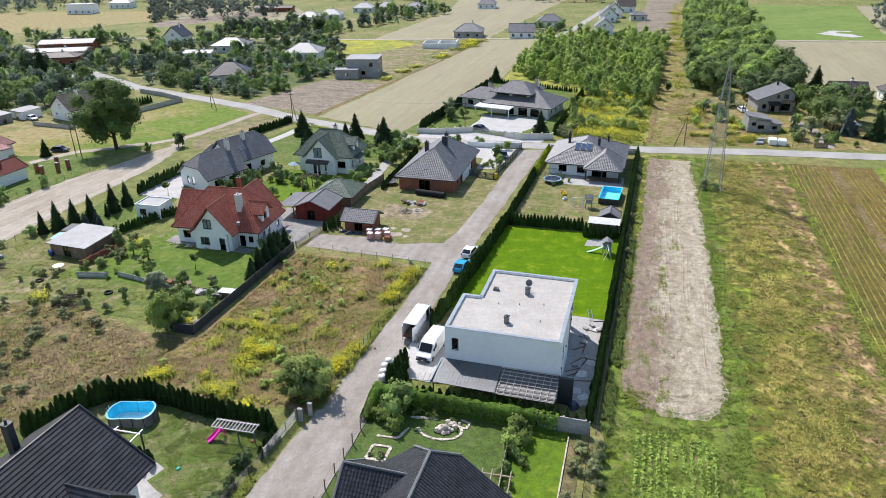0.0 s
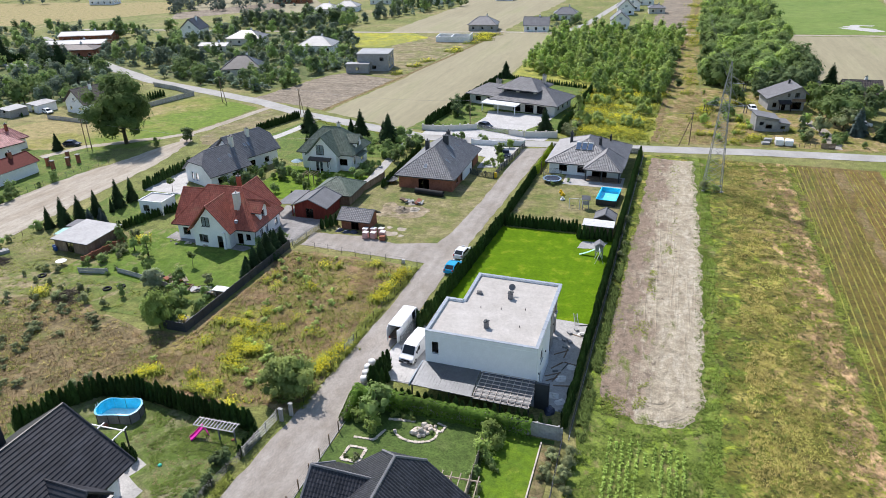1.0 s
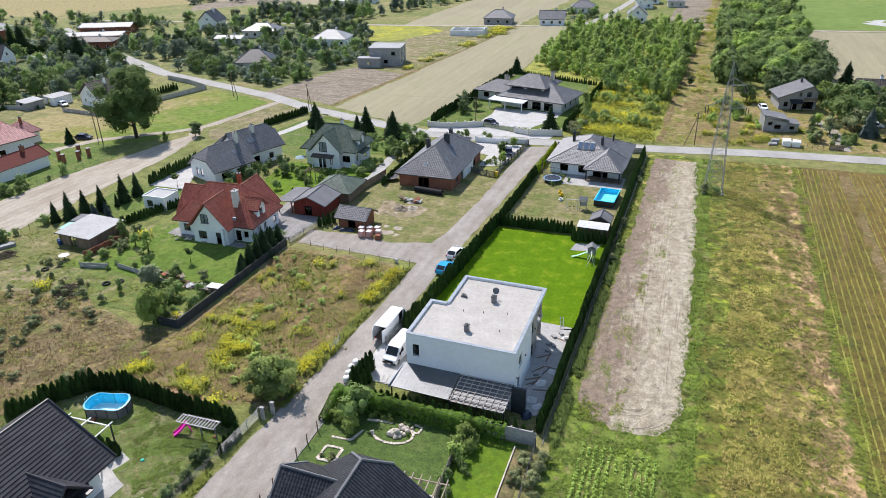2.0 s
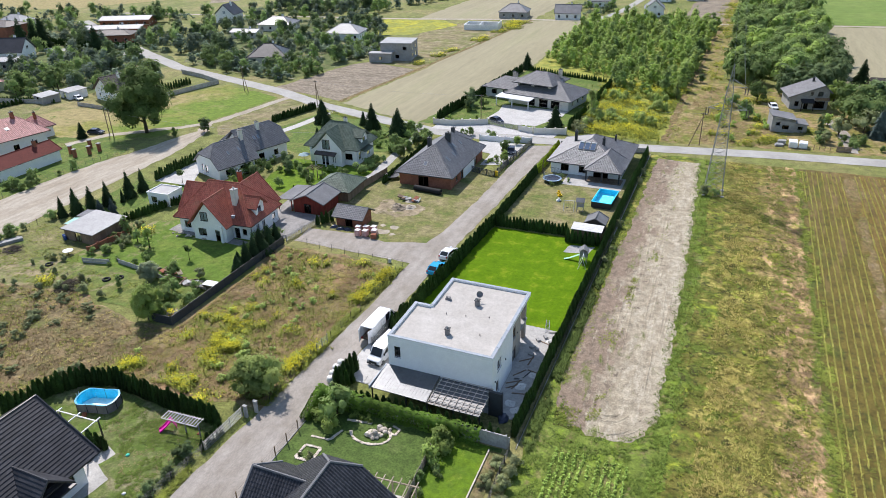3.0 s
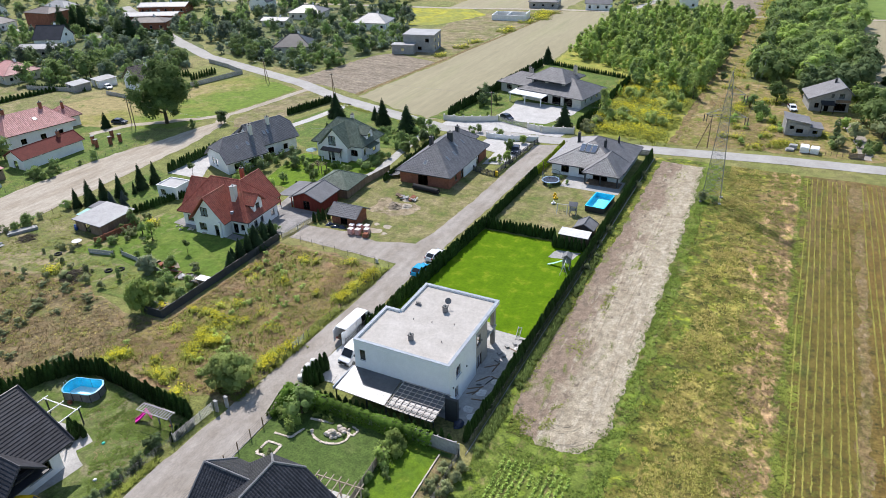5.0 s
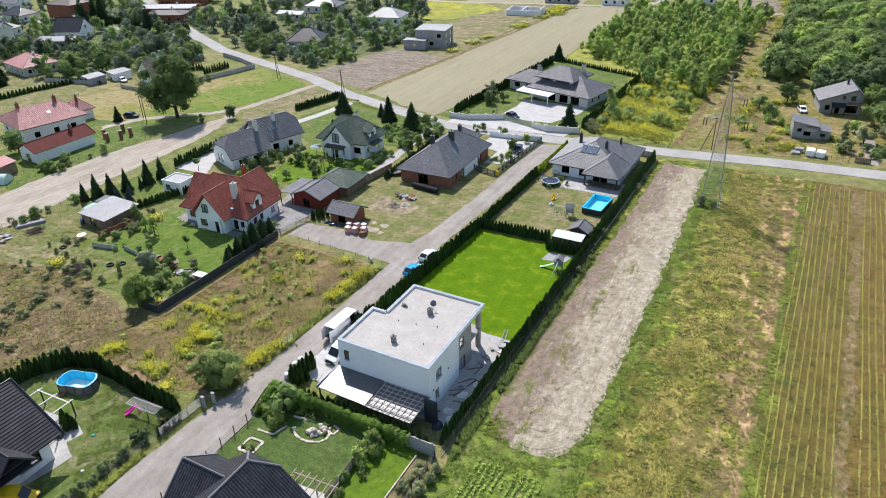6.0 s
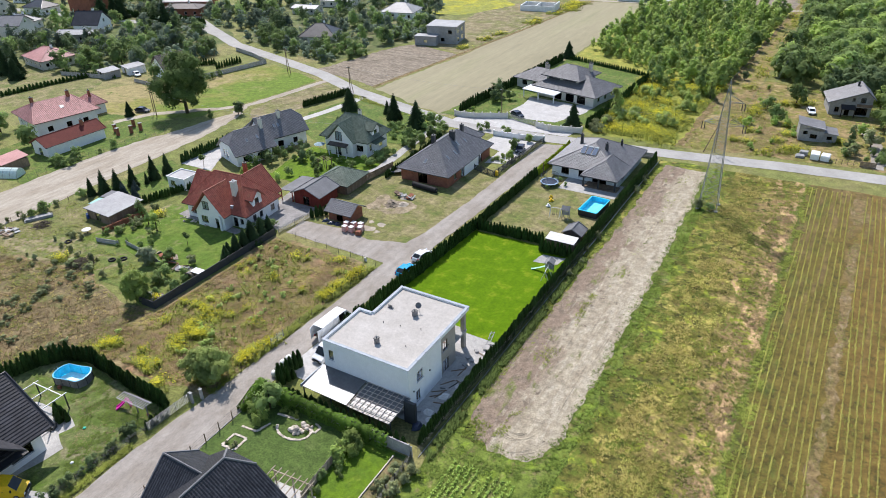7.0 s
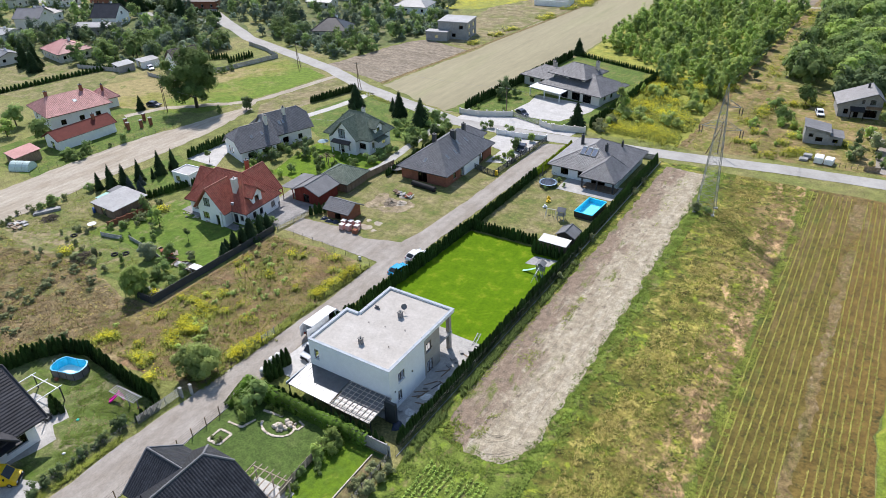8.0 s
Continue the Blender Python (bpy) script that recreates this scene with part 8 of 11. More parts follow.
AREAS = (
    ([(-195, 104), (-263, 168), (-227, 180), (-206, 167), (-187, 135), (-186, 118)], 60, 0.6, 1.25, 41),
    ([(-174, 150), (-215, 195), (-222, 242), (-150, 262), (-128, 232), (-112, 181), (-121, 136), (-150, 140)], 190, 0.55, 1.2, 42),
    ([(-118, 168), (-108, 178), (-116, 206), (-134, 200)], 34, 0.4, 0.75, 43),
    ([(-247, 70), (-262, 105), (-225, 125), (-196, 110), (-180, 100), (-196, 86)], 62, 0.6, 1.2, 44),
    ([(-172, 102), (-185, 118), (-178, 134), (-165, 124)], 18, 0.5, 1.0, 45),
    ([(-235, 260), (-165, 268), (-150, 310), (-200, 310)], 80, 0.8, 1.4, 46),
    ([(-154, 305), (-122, 385), (-147, 420), (-182, 376)], 50, 0.7, 1.3, 47),
    ([(-280, 190), (-250, 215), (-235, 250), (-300, 240)], 36, 0.7, 1.3, 48),
    ([(-300, 62), (-182, 88), (-174, 104), (-184, 132), (-180, 146), (-215, 172), (-300, 200)], 150, 0.5, 1.2, 50),
    ([(-174, 147), (-122, 134), (-114, 150), (-150, 164)], 36, 0.4, 0.8, 51),
    ([(-230, 138), (-196, 150), (-184, 170), (-196, 215), (-225, 200), (-250, 165)], 70, 0.7, 1.25, 52),
    ([(-420, 60), (-262, 62), (-262, 150), (-420, 138)], 120, 0.6, 1.2, 53),
    ([(-262, 160), (-420, 145), (-430, 230), (-300, 240), (-285, 200)], 120, 0.6, 1.2, 54),
    ([(-60, 292), (-44, 300), (-40, 340), (-64, 330)], 14, 0.5, 0.9, 49),
)
def off_road(x, y):
    """How far a place lies from the village roads."""
    q, least = Vector((x, y)), 99.0
    for line in (ROAD, SIDE_ROAD):
        for a, b in zip(line, line[1:]):
            a, b = Vector(a), Vector(b)
            u = max(0.0, min(1.0, (q - a).dot(b - a) / (b - a).length_squared))
            least = min(least, (a + (b - a) * u - q).length)
    return least


for poly, n, s0, s1, seed in AREAS:
    for i, (x, y) in enumerate(spread(poly, n, seed)):
        v = Vector((x, y))
        if off_road(x, y) < 5.5 or any((o.matrix_basis.translation.xy - v).length < (11.5 if o.get("category") == "house" else 6.5) for o in HOUSES):
            continue
        s = veg.uniform(s0, s1) * 0.86
        if y < 165 and x > -200:
            plant_tree(veg.choice(VIL_TREE), float(x), float(y), s, veg.uniform(0, 360), (LEAF, LEAF_VILLAGE_HAZE, LEAF, LEAF_DARK)[i % 4], "leafy tree among village houses", "tree", VILG, "tree")
        else:
            far_trees[i % 3].append(pose(float(x), float(y), 0, 0, 0, veg.uniform(0, 360)) @ Matrix.Diagonal((s, s, s, 1)))
vb = []
for poly, n, s0, s1, seed in AREAS:
    for x, y in spread(poly, int(n * 1.2), seed + 100):
        if off_road(x, y) < 4.0 or any((o.matrix_basis.translation.xy - Vector((x, y))).length < 7.0 for o in HOUSES):
            continue
        s = veg.uniform(0.8, 1.8)
        vb.append(pose(float(x), float(y), 0, 0, 0, veg.uniform(0, 360)) @ Matrix.Diagonal((s, s, s * 0.9, 1)))
mass("village_shrubs", [m[1] for m in VIL_BUSH], vb, LEAF_VILLAGE_HAZE, "shrubs and hedges among village houses", "shrubs")
for k, leaf in ((0, LEAF), (1, LEAF_VILLAGE_HAZE), (2, LEAF_DARK)):
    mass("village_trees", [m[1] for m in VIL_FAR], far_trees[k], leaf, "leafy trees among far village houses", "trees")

# far woods, one mass of small leaf clumps, distance haze painted into their green
def far_wood(poly, n, seed, hmax, label):
    rng = np.random.default_rng(seed)
    vv, nn = [], []
    for x, y in spread(poly, n, seed):
        h, r = rng.uniform(0.6, 1) * hmax, rng.uniform(2.5, 4.5)
        v, nv, _ = crown_quads(0.1, h, r, 7, 34, 0.9, rng, 1.0, 0.25, 0.5, 5, 0.4)
        vv.append(v + [x, y, 0])
        nn.append(nv)
    tagged(linked("far_wood", cloud_mesh("far_wood", np.vstack(vv), 4, np.vstack(nn)), LEAF_FAR_HAZE), label, "wood", kind="stuff")


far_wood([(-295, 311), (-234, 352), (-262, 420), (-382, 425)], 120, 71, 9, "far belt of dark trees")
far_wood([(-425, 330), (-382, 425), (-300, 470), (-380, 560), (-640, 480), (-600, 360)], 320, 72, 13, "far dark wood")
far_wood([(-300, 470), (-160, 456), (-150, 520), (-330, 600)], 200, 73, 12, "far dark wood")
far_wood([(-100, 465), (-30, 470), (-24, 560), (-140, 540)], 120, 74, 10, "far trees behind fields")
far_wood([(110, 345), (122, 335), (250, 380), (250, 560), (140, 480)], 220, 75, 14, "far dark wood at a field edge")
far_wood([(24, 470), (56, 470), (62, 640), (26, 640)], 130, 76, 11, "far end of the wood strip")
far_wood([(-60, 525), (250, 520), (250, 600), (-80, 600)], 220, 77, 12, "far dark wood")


# grass, weeds and crops
def tufts(name, pts, h0, h1, blades, width, mat, label, seed, lean=1.7):
    rng = np.random.default_rng(seed)
    n = len(pts)
    low = lean > 1.9
    blades = blades * 2 if low else blades
    c = np.repeat(np.c_[pts, np.full(n, 0.04)], blades, 0)
    m = len(c)
    a = rng.uniform(0, 2 * math.pi, m)
    d = np.stack([np.cos(a), np.sin(a), np.zeros(m)], 1)
    s = np.stack([-np.sin(a), np.cos(a), np.zeros(m)], 1)
    h = rng.uniform(h0, h1, m)[:, None] * (0.4 if low else 0.7)
    base = c + d * rng.uniform(0, 0.55 if low else 0.25, m)[:, None] * h1
    w = width * rng.uniform(0.6, 1.4, m)[:, None]
    tip = base + d * h * lean * rng.uniform(0.3, 1.2, m)[:, None] + np.array([0, 0, 1.0]) * h
    v = np.stack([base + s * w, base - s * w, tip], 1).reshape(-1, 3)
    up = unit(np.repeat(rng.normal(size=(m, 3)) * 0.22, 3, 0) + [0, 0, 1.0])
    return tagged(linked(name, cloud_mesh(name, v, 3, up), mat), label, "plants", kind="stuff")


def patchy(poly, n, seed, scale=0.12, level=0.0, off=0.0):
    """Random places in a polygon, kept only where a broad noise is high enough."""
    p = spread(poly, n, seed)
    keep = [noise.noise((x * scale + off, y * scale, 4.4 + off)) + 0.5 * noise.noise((x * scale * 3, y * scale * 3, off)) > level for x, y in p]
    return p[np.array(keep)]


PLOT = [(-49, 2), (-49, 28), (-27.6, 28), (-27, -10), (-53, -12.5)]
PLOT_W = [(-53, -13), (-50.4, -0.6), (-56, -2), (-72, 2.4), (-88, -1), (-101, 2), (-101, -30), (-57, -30), (-56, -22)]
tufts("dry_weeds", patchy(PLOT, 9000, 81, 0.25, -0.25), 0.12, 0.4, 5, 0.035, DRYGRASS, "dry brown weeds on a plot", 81, 2.0)
tufts("green_weeds", patchy(PLOT, 7000, 82, 0.3, 0.08, 7), 0.15, 0.5, 5, 0.038, GREENGRASS, "green weeds on a plot", 82, 1.6)
tufts("brown_weeds", patchy(PLOT_W, 11000, 283, 0.16, -0.2, 9), 0.2, 0.6, 5, 0.035, BROWNGRASS, "dead brown weeds on a plot", 283, 1.2)
wb = []
for x, y in patchy(PLOT_W, 220, 289, 0.1, 0.12, 21):
    s = veg.uniform(0.25, 0.7)
    wb.append(pose(float(x), float(y), 0, 0, 0, veg.uniform(0, 360)) @ Matrix.Diagonal((s * 1.5, s * 1.5, s * 0.6, 1)))
mass("weed_bushes", [m[1] for m in BUSH_FAR], wb, LEAF_GREY, "low grey-green weed bushes on a plot", "weeds")
tufts("lawn_tufts", patchy([(-29.6, -16.2), (-29.8, -31), (-35, -26), (-37.4, -23), (-40, -21), (-42.8, -20.5), (-42.4, -15.6)], 1100, 290, 0.5, -0.1), 0.05, 0.14, 4, 0.03, BROWNGRASS, "pale tufts in a garden lawn", 290, 2.6)
tufts("lawn_tufts", patchy([(-29.6, -16.2), (-29.8, -31), (-35, -26), (-37.4, -23), (-40, -21), (-42.8, -20.5), (-42.4, -15.6)], 4500, 291, 0.4, -0.05, 6), 0.08, 0.2, 4, 0.045, WEEDGREEN, "green tufts in a garden lawn", 291, 2.6)
tufts("brown_weeds", patchy(PLOT, 13000, 284, 0.2, -0.1, 19), 0.12, 0.42, 5, 0.035, TANGRASS, "dead tan weeds on a plot", 284, 1.8)
tufts("brown_weeds", patchy(PLOT, 3500, 296, 0.2, 0.12, 39), 0.15, 0.45, 5, 0.035, BROWNGRASS, "dead brown weeds on a plot", 296, 1.8)
tufts("tall_weeds", patchy(PLOT, 3600, 294, 0.3, 0.08, 31), 0.3, 0.7, 6, 0.05, GREENGRASS, "tall green weeds on a plot", 294, 0.9)
wb2 = []
for x, y in patchy(PLOT, 190, 295, 0.14, 0.1, 33):
    s = veg.uniform(0.2, 0.55)
    wb2.append(pose(float(x), float(y), 0, 0, 0, veg.uniform(0, 360)) @ Matrix.Diagonal((s * 1.3, s * 1.3, s, 1)))
mass("weed_bushes", [m[1] for m in BUSH_FAR], wb2, LEAF_BIRCH, "low green weed bushes on a plot", "weeds")
tufts("dry_weeds", patchy(PLOT_W, 2200, 83, 0.2, -0.4), 0.15, 0.45, 5, 0.04, DRYGRASS, "dry brown weeds on a plot", 83, 1.8)
tufts("green_weeds", patchy(PLOT_W, 8000, 84, 0.25, 0.0, 3), 0.15, 0.45, 5, 0.04, GREENGRASS, "green weeds on a plot", 84, 1.8)
MEAD = [(19.6, -25), (38, -25), (38, 101), (18.5, 101), (19.4, 30)]
STRAW = [(23.5, -25), (31, -25), (31, 60), (29, 101), (23, 101), (24.5, 40)]
DEAD = [(32, -25), (38, -25), (38, 60), (37, 98), (31, 96), (32, 70)]
tufts("dry_grass", patchy(STRAW, 9000, 85, 0.28, 0.14), 0.1, 0.34, 4, 0.03, DRYGRASS, "straw-coloured grass in a meadow", 85, 2.2)
tufts("green_grass", patchy(MEAD, 20000, 86, 0.35, 0.05, 5), 0.08, 0.28, 4, 0.03, GREENGRASS, "green grass in a meadow", 86, 2.2)
tufts("tall_straw", patchy(STRAW, 9000, 285, 0.35, 0.12, 2), 0.25, 0.55, 5, 0.026, DRYGRASS, "tall straw stems in a meadow", 285, 1.0)
tufts("tall_straw", patchy(DEAD, 2600, 286, 0.3, 0.12, 4), 0.2, 0.45, 5, 0.026, TANGRASS, "tall straw stems in a meadow", 286, 1.0)
tufts("meadow_herbs", patchy(MEAD, 6500, 287, 0.3, 0.12, 6), 0.2, 0.45, 7, 0.035, GREENGRASS, "leafy yellow-green herbs in a meadow", 287, 1.2)
tufts("meadow_herbs", patchy(MEAD, 4500, 288, 0.3, 0.16, 8), 0.2, 0.45, 7, 0.035, WEEDGREEN, "leafy dark green herbs in a meadow", 288, 1.2)
tufts("dry_patches", patchy([(33, -25), (37.6, -25), (37.6, 60), (36.5, 96), (32.5, 90), (34, 40)], 9000, 297, 0.3, 0.16, 41), 0.06, 0.22, 5, 0.03, TANGRASS, "tan dead grass in a meadow", 297, 2.4)
tufts("gold_herbs", patchy([(25, -25), (32, -25), (32, 50), (29, 90), (24, 60)], 9000, 298, 0.32, 0.2, 43), 0.12, 0.36, 5, 0.03, CROP, "yellowing herbs in a meadow", 298, 1.6)
EDGE = [(5.6, -25), (19.5, -25), (20.2, 100), (18.7, 100), (19.4, 12), (18.8, -0.5), (13, -2.6), (8.4, -1.6), (7.0, 6), (6.6, 50), (5.8, 50)]
tufts("green_grass", patchy(EDGE, 13000, 87, 0.5, 0.0), 0.08, 0.28, 5, 0.035, WEEDGREEN, "green weeds along a bare strip", 87, 1.6)
tufts("green_grass", patchy([(19.2, -25), (21, -25), (21, 100), (18.6, 100), (19.4, 30)], 5000, 187, 0.5, 0.0), 0.15, 0.42, 5, 0.04, WEEDGREEN, "tall green weeds along a bare strip", 187, 1.2)
tufts("green_grass", np.vstack([patchy([(10.9, 26), (12.3, 26), (12.4, 40), (11.2, 40)], 520, 88, 0.5, 0.0), patchy([(7.6, 17), (12.2, 18), (12.6, 26), (8.2, 25)], 520, 188, 0.5, 0.1), patchy([(11.2, 1.5), (12.6, 2), (12.9, 9), (11.6, 8)], 240, 189, 0.5, -0.1), patchy([(6.4, 1), (10.2, 0), (10.4, 3.4), (6.6, 5)], 320, 190, 0.5, -0.1), patchy([(13, 42), (15, 42), (14.6, 96), (12.8, 96)], 500, 191, 0.4, 0.15), patchy([(5.7, 2), (7.6, 2), (7.6, 96), (5.9, 96)], 3600, 291, 0.3, -0.1)]), 0.06, 0.22, 5, 0.04, GREENGRASS, "thin weeds on bare soil", 88, 1.8)
tufts("fence_weeds", patchy([(5.3, -6), (6.6, -6), (6.9, 50), (5.7, 50)], 3000, 391, 0.5, -0.3), 0.3, 0.75, 5, 0.05, WEEDDARK, "rank dark weeds along a field fence", 391, 0.9)
rim_rng = np.random.default_rng(195)
RIM = [(7.0, 4.8), (9.4, 0.4), (12.2, -0.6), (14.6, -1.0), (16.8, -0.2), (18.4, 1.6), (19.2, 5), (19.2, 25), (18.8, 52), (17.5, 98)]
rim_pts = np.vstack([np.c_[np.linspace(a[0], c[0], 1 + int(30 * math.dist(a, c))), np.linspace(a[1], c[1], 1 + int(30 * math.dist(a, c)))] for a, c in zip(RIM, RIM[1:])])
rim_pts += rim_rng.normal(size=rim_pts.shape) * 0.5
tufts("rim_weeds", rim_pts[np.array([noise.noise((x * 0.9, y * 0.9, 3.0)) > -0.1 for x, y in rim_pts])], 0.08, 0.26, 4, 0.04, WEEDGREEN, "weeds creeping onto bare soil", 196, 1.8)
tufts("crop_weeds", patchy([(37.4, -25), (39.6, -25), (39.4, 100), (37.6, 100)], 4200, 192, 0.4, -0.1), 0.1, 0.34, 5, 0.04, GREENGRASS, "green weeds at a crop edge", 192, 2.4)
tufts("crop_weeds", patchy([(39, -25), (55, -25), (55, 100), (39, 100)], 6000, 193, 0.2, 0.05), 0.05, 0.2, 4, 0.04, GREENGRASS, "thin green weeds between crop rows", 193, 2.8)
tufts("roadside_grass", patchy([(-92, 107.5), (-60, 98), (-53, 98.5), (-66, 101.5), (-90, 109.5)], 1200, 89, 0.3, -0.2), 0.1, 0.35, 5, 0.06, GREENGRASS, "rough green roadside grass", 89)
tufts("dry_weeds", patchy([(16, 113), (33, 115), (34, 128), (20, 172), (11, 172), (9, 113)], 4500, 90, 0.15, -0.1), 0.15, 0.45, 5, 0.045, BROWNGRASS, "dry weeds on a roadside plot", 90)
tufts("garden_weeds", patchy([(-100, -4), (-100, 22), (-84, 18), (-82, 12), (-70, 9), (-52, 9), (-52, 1.5), (-72, 3.5), (-88, 1)], 1700, 91, 0.3, -0.05), 0.08, 0.35, 5, 0.05, GREENGRASS, "rough grass in a garden plot", 91, 2.6)
tufts("lane_weeds", patchy([(-27.6, -10), (-26.2, -10), (-25.6, 28), (-26.8, 28)], 1400, 92, 0.4, -0.3), 0.2, 0.6, 6, 0.06, GREENGRASS, "weeds along a wire fence", 92)
tufts("lane_weeds", patchy([(-28.4, -19), (-27.4, -19), (-27.8, -40), (-28.8, -40)], 500, 93, 0.4, -0.3), 0.15, 0.5, 6, 0.06, GREENGRASS, "weeds along a steel fence", 93)


def goldenrod(centres, n, seed, label, h=1.0):
    """Goldenrod: leafy stems below, yellow flower plumes on top."""
    rng = np.random.default_rng(seed)
    p = []
    for x, y, r, k in centres:
        p.append(rng.normal(size=(int(n * k), 2)) * r * 0.62 + [x, y])
    p = np.vstack(p)
    g = tufts("goldenrod", np.vstack([p, p + rng.normal(size=p.shape) * 0.5]), 0.4 * h, 1.0 * h, 5, 0.07, GREENGRASS, label, seed + 1, 0.9)
    q = np.repeat(np.c_[p, np.zeros(len(p))], 4, 0)
    q += np.c_[rng.normal(size=(len(q), 2)) * 0.17, rng.uniform(0.7, 1.15, len(q)) * h]
    nrm = rng.normal(size=(len(q), 3)) * 0.35 + [0, 0, 1]
    f = linked("flower_plumes", cloud_mesh("flower_plumes", leaf_quads(q, nrm, 0.115, rng), 4), GOLDEN, g)
    tagged(f, "bright yellow flower plumes")


rngc = random.Random(9)
GR1 = [(-27.2 + rngc.gauss(0, 0.35), rngc.uniform(15.5, 26.5), 0.9, 0.5) for _ in range(13)] + [(-27.6 + rngc.gauss(0, 0.5), rngc.uniform(-3.5, 3.2), 0.9, 0.5) for _ in range(9)]
GR1 += [(-41 + rngc.gauss(0, 2.6), rngc.uniform(-2, 8), rngc.uniform(0.6, 1.2), 0.4) for _ in range(15)] + [(-39.5 + rngc.gauss(0, 1.2), rngc.uniform(-5.5, 0), rngc.uniform(0.7, 1.2), 0.45) for _ in range(9)]
GR1 += [(rngc.uniform(-50, -38), rngc.uniform(-11.5, -8), rngc.uniform(0.5, 1.0), 0.35) for _ in range(10)] + [(rngc.uniform(-48, -30), rngc.uniform(6, 26), rngc.uniform(0.4, 0.8), 0.25) for _ in range(10)]
goldenrod(GR1, 52, 101, "clumps of yellow goldenrod in a weedy plot")
goldenrod([(-79.6, 3.0, 1.2, 0.8), (-52.3, 2.2, 0.7, 0.4), (-34.5, -12.2, 1.2, 0.6), (-40.5, 24, 1.0, 0.4), (-32.6, 27.0, 0.8, 0.4), (-77.5, 24, 1.0, 0.7)], 60, 103, "yellow goldenrod at a garden edge")
goldenrod([(rngc.uniform(-15, 6), 113 + 54 * rngc.random() ** 1.3, rngc.uniform(2.0, 4.2), 1.0) for _ in range(44)], 82, 105, "broad stand of yellow goldenrod before a thicket", 1.2)
tufts("green_weeds", patchy([(-15, 112), (6.5, 112.5), (8, 168), (-13, 168)], 7000, 194, 0.2, -0.2), 0.3, 0.9, 5, 0.08, GREENGRASS, "green weeds among goldenrod", 194, 1.6)
shrubs([(-15, 116), (-8, 113), (6, 124), (6, 156), (-12, 156)], 34, 0.7, 1.7, LEAF_BIRCH, "young birch bush among goldenrod", "wild bushes", 24)
shrubs([(-16.5, 110.5), (-12, 111), (-10, 118), (-16, 122)], 10, 0.8, 1.5, LEAF_GREY, "grey-green bush at a hedge end", "wild bushes", 25)
goldenrod([(rngc.uniform(17, 34), rngc.uniform(115, 160), rngc.uniform(0.8, 2.2), 0.6) for _ in range(18)] + [(33, 121, 2.5, 1.2), (30.5, 119, 2.2, 1.0), (41, 131, 1.6, 0.8)], 60, 107, "scattered yellow goldenrod on a roadside plot", 1.1)
goldenrod([(-88.6 + 0.13 * d_ + rngc.gauss(0, 1.2), 172 + d_, rngc.uniform(0.8, 2.0), 0.4) for d_ in (rngc.uniform(0, 92) for _ in range(30))] + [(rngc.uniform(-82, -74), rngc.uniform(246, 274), 2.4, 0.7) for _ in range(12)], 60, 111, "yellow goldenrod along a field edge", 1.1)
goldenrod([(rngc.uniform(14, 19), rngc.uniform(160, 420), rngc.uniform(2, 4), 0.6) for _ in range(28)] + [(rngc.uniform(2, 8), rngc.uniform(140, 215), rngc.uniform(1.2, 2.4), 0.5) for _ in range(16)], 60, 109, "yellow goldenrod along a clearing", 1.2)


def row_crop(x0, x1, y0, y1, dx, dy, size, mat, name, label, seed, gaps=(), level=-0.45, k=5, loose=0.9):
    """Rows of low plants along y, broken where the stand is thin."""
    rng = np.random.default_rng(seed)
    xs = [x for x in np.arange(x0, x1, dx) if not any(a < x < b for a, b in gaps)]
    pts = []
    for x in xs:
        ys = np.arange(y0, y1, dy)
        wob = 0.1 * np.sin(ys * 0.09 + x)
        keep = np.array([noise.noise((x * 0.3, y * 0.05, 2.2)) + 0.7 * noise.noise((x * 2.3, y * 0.35, 7.2)) > level for y in ys]) & (rng.uniform(size=len(ys)) > 0.1)
        pts.append(np.c_[x + wob + rng.normal(size=len(ys)) * 0.04, ys + rng.normal(size=len(ys)) * dy * 0.2][keep])
    p = np.vstack(pts)
    n = len(p)
    q = np.repeat(np.c_[p, np.zeros(n)], k, 0) + np.c_[rng.normal(size=(n * k, 2)) * size * [loose, 1.0], rng.uniform(0.4, 2.2, n * k) * size]
    nrm = rng.normal(size=(n * k, 3)) * 0.35 + [0, 0, 1.0]
    return tagged(linked(name, cloud_mesh(name, leaf_quads(q, nrm, size, rng, 0.45), 4), mat), label, "crop", kind="stuff")


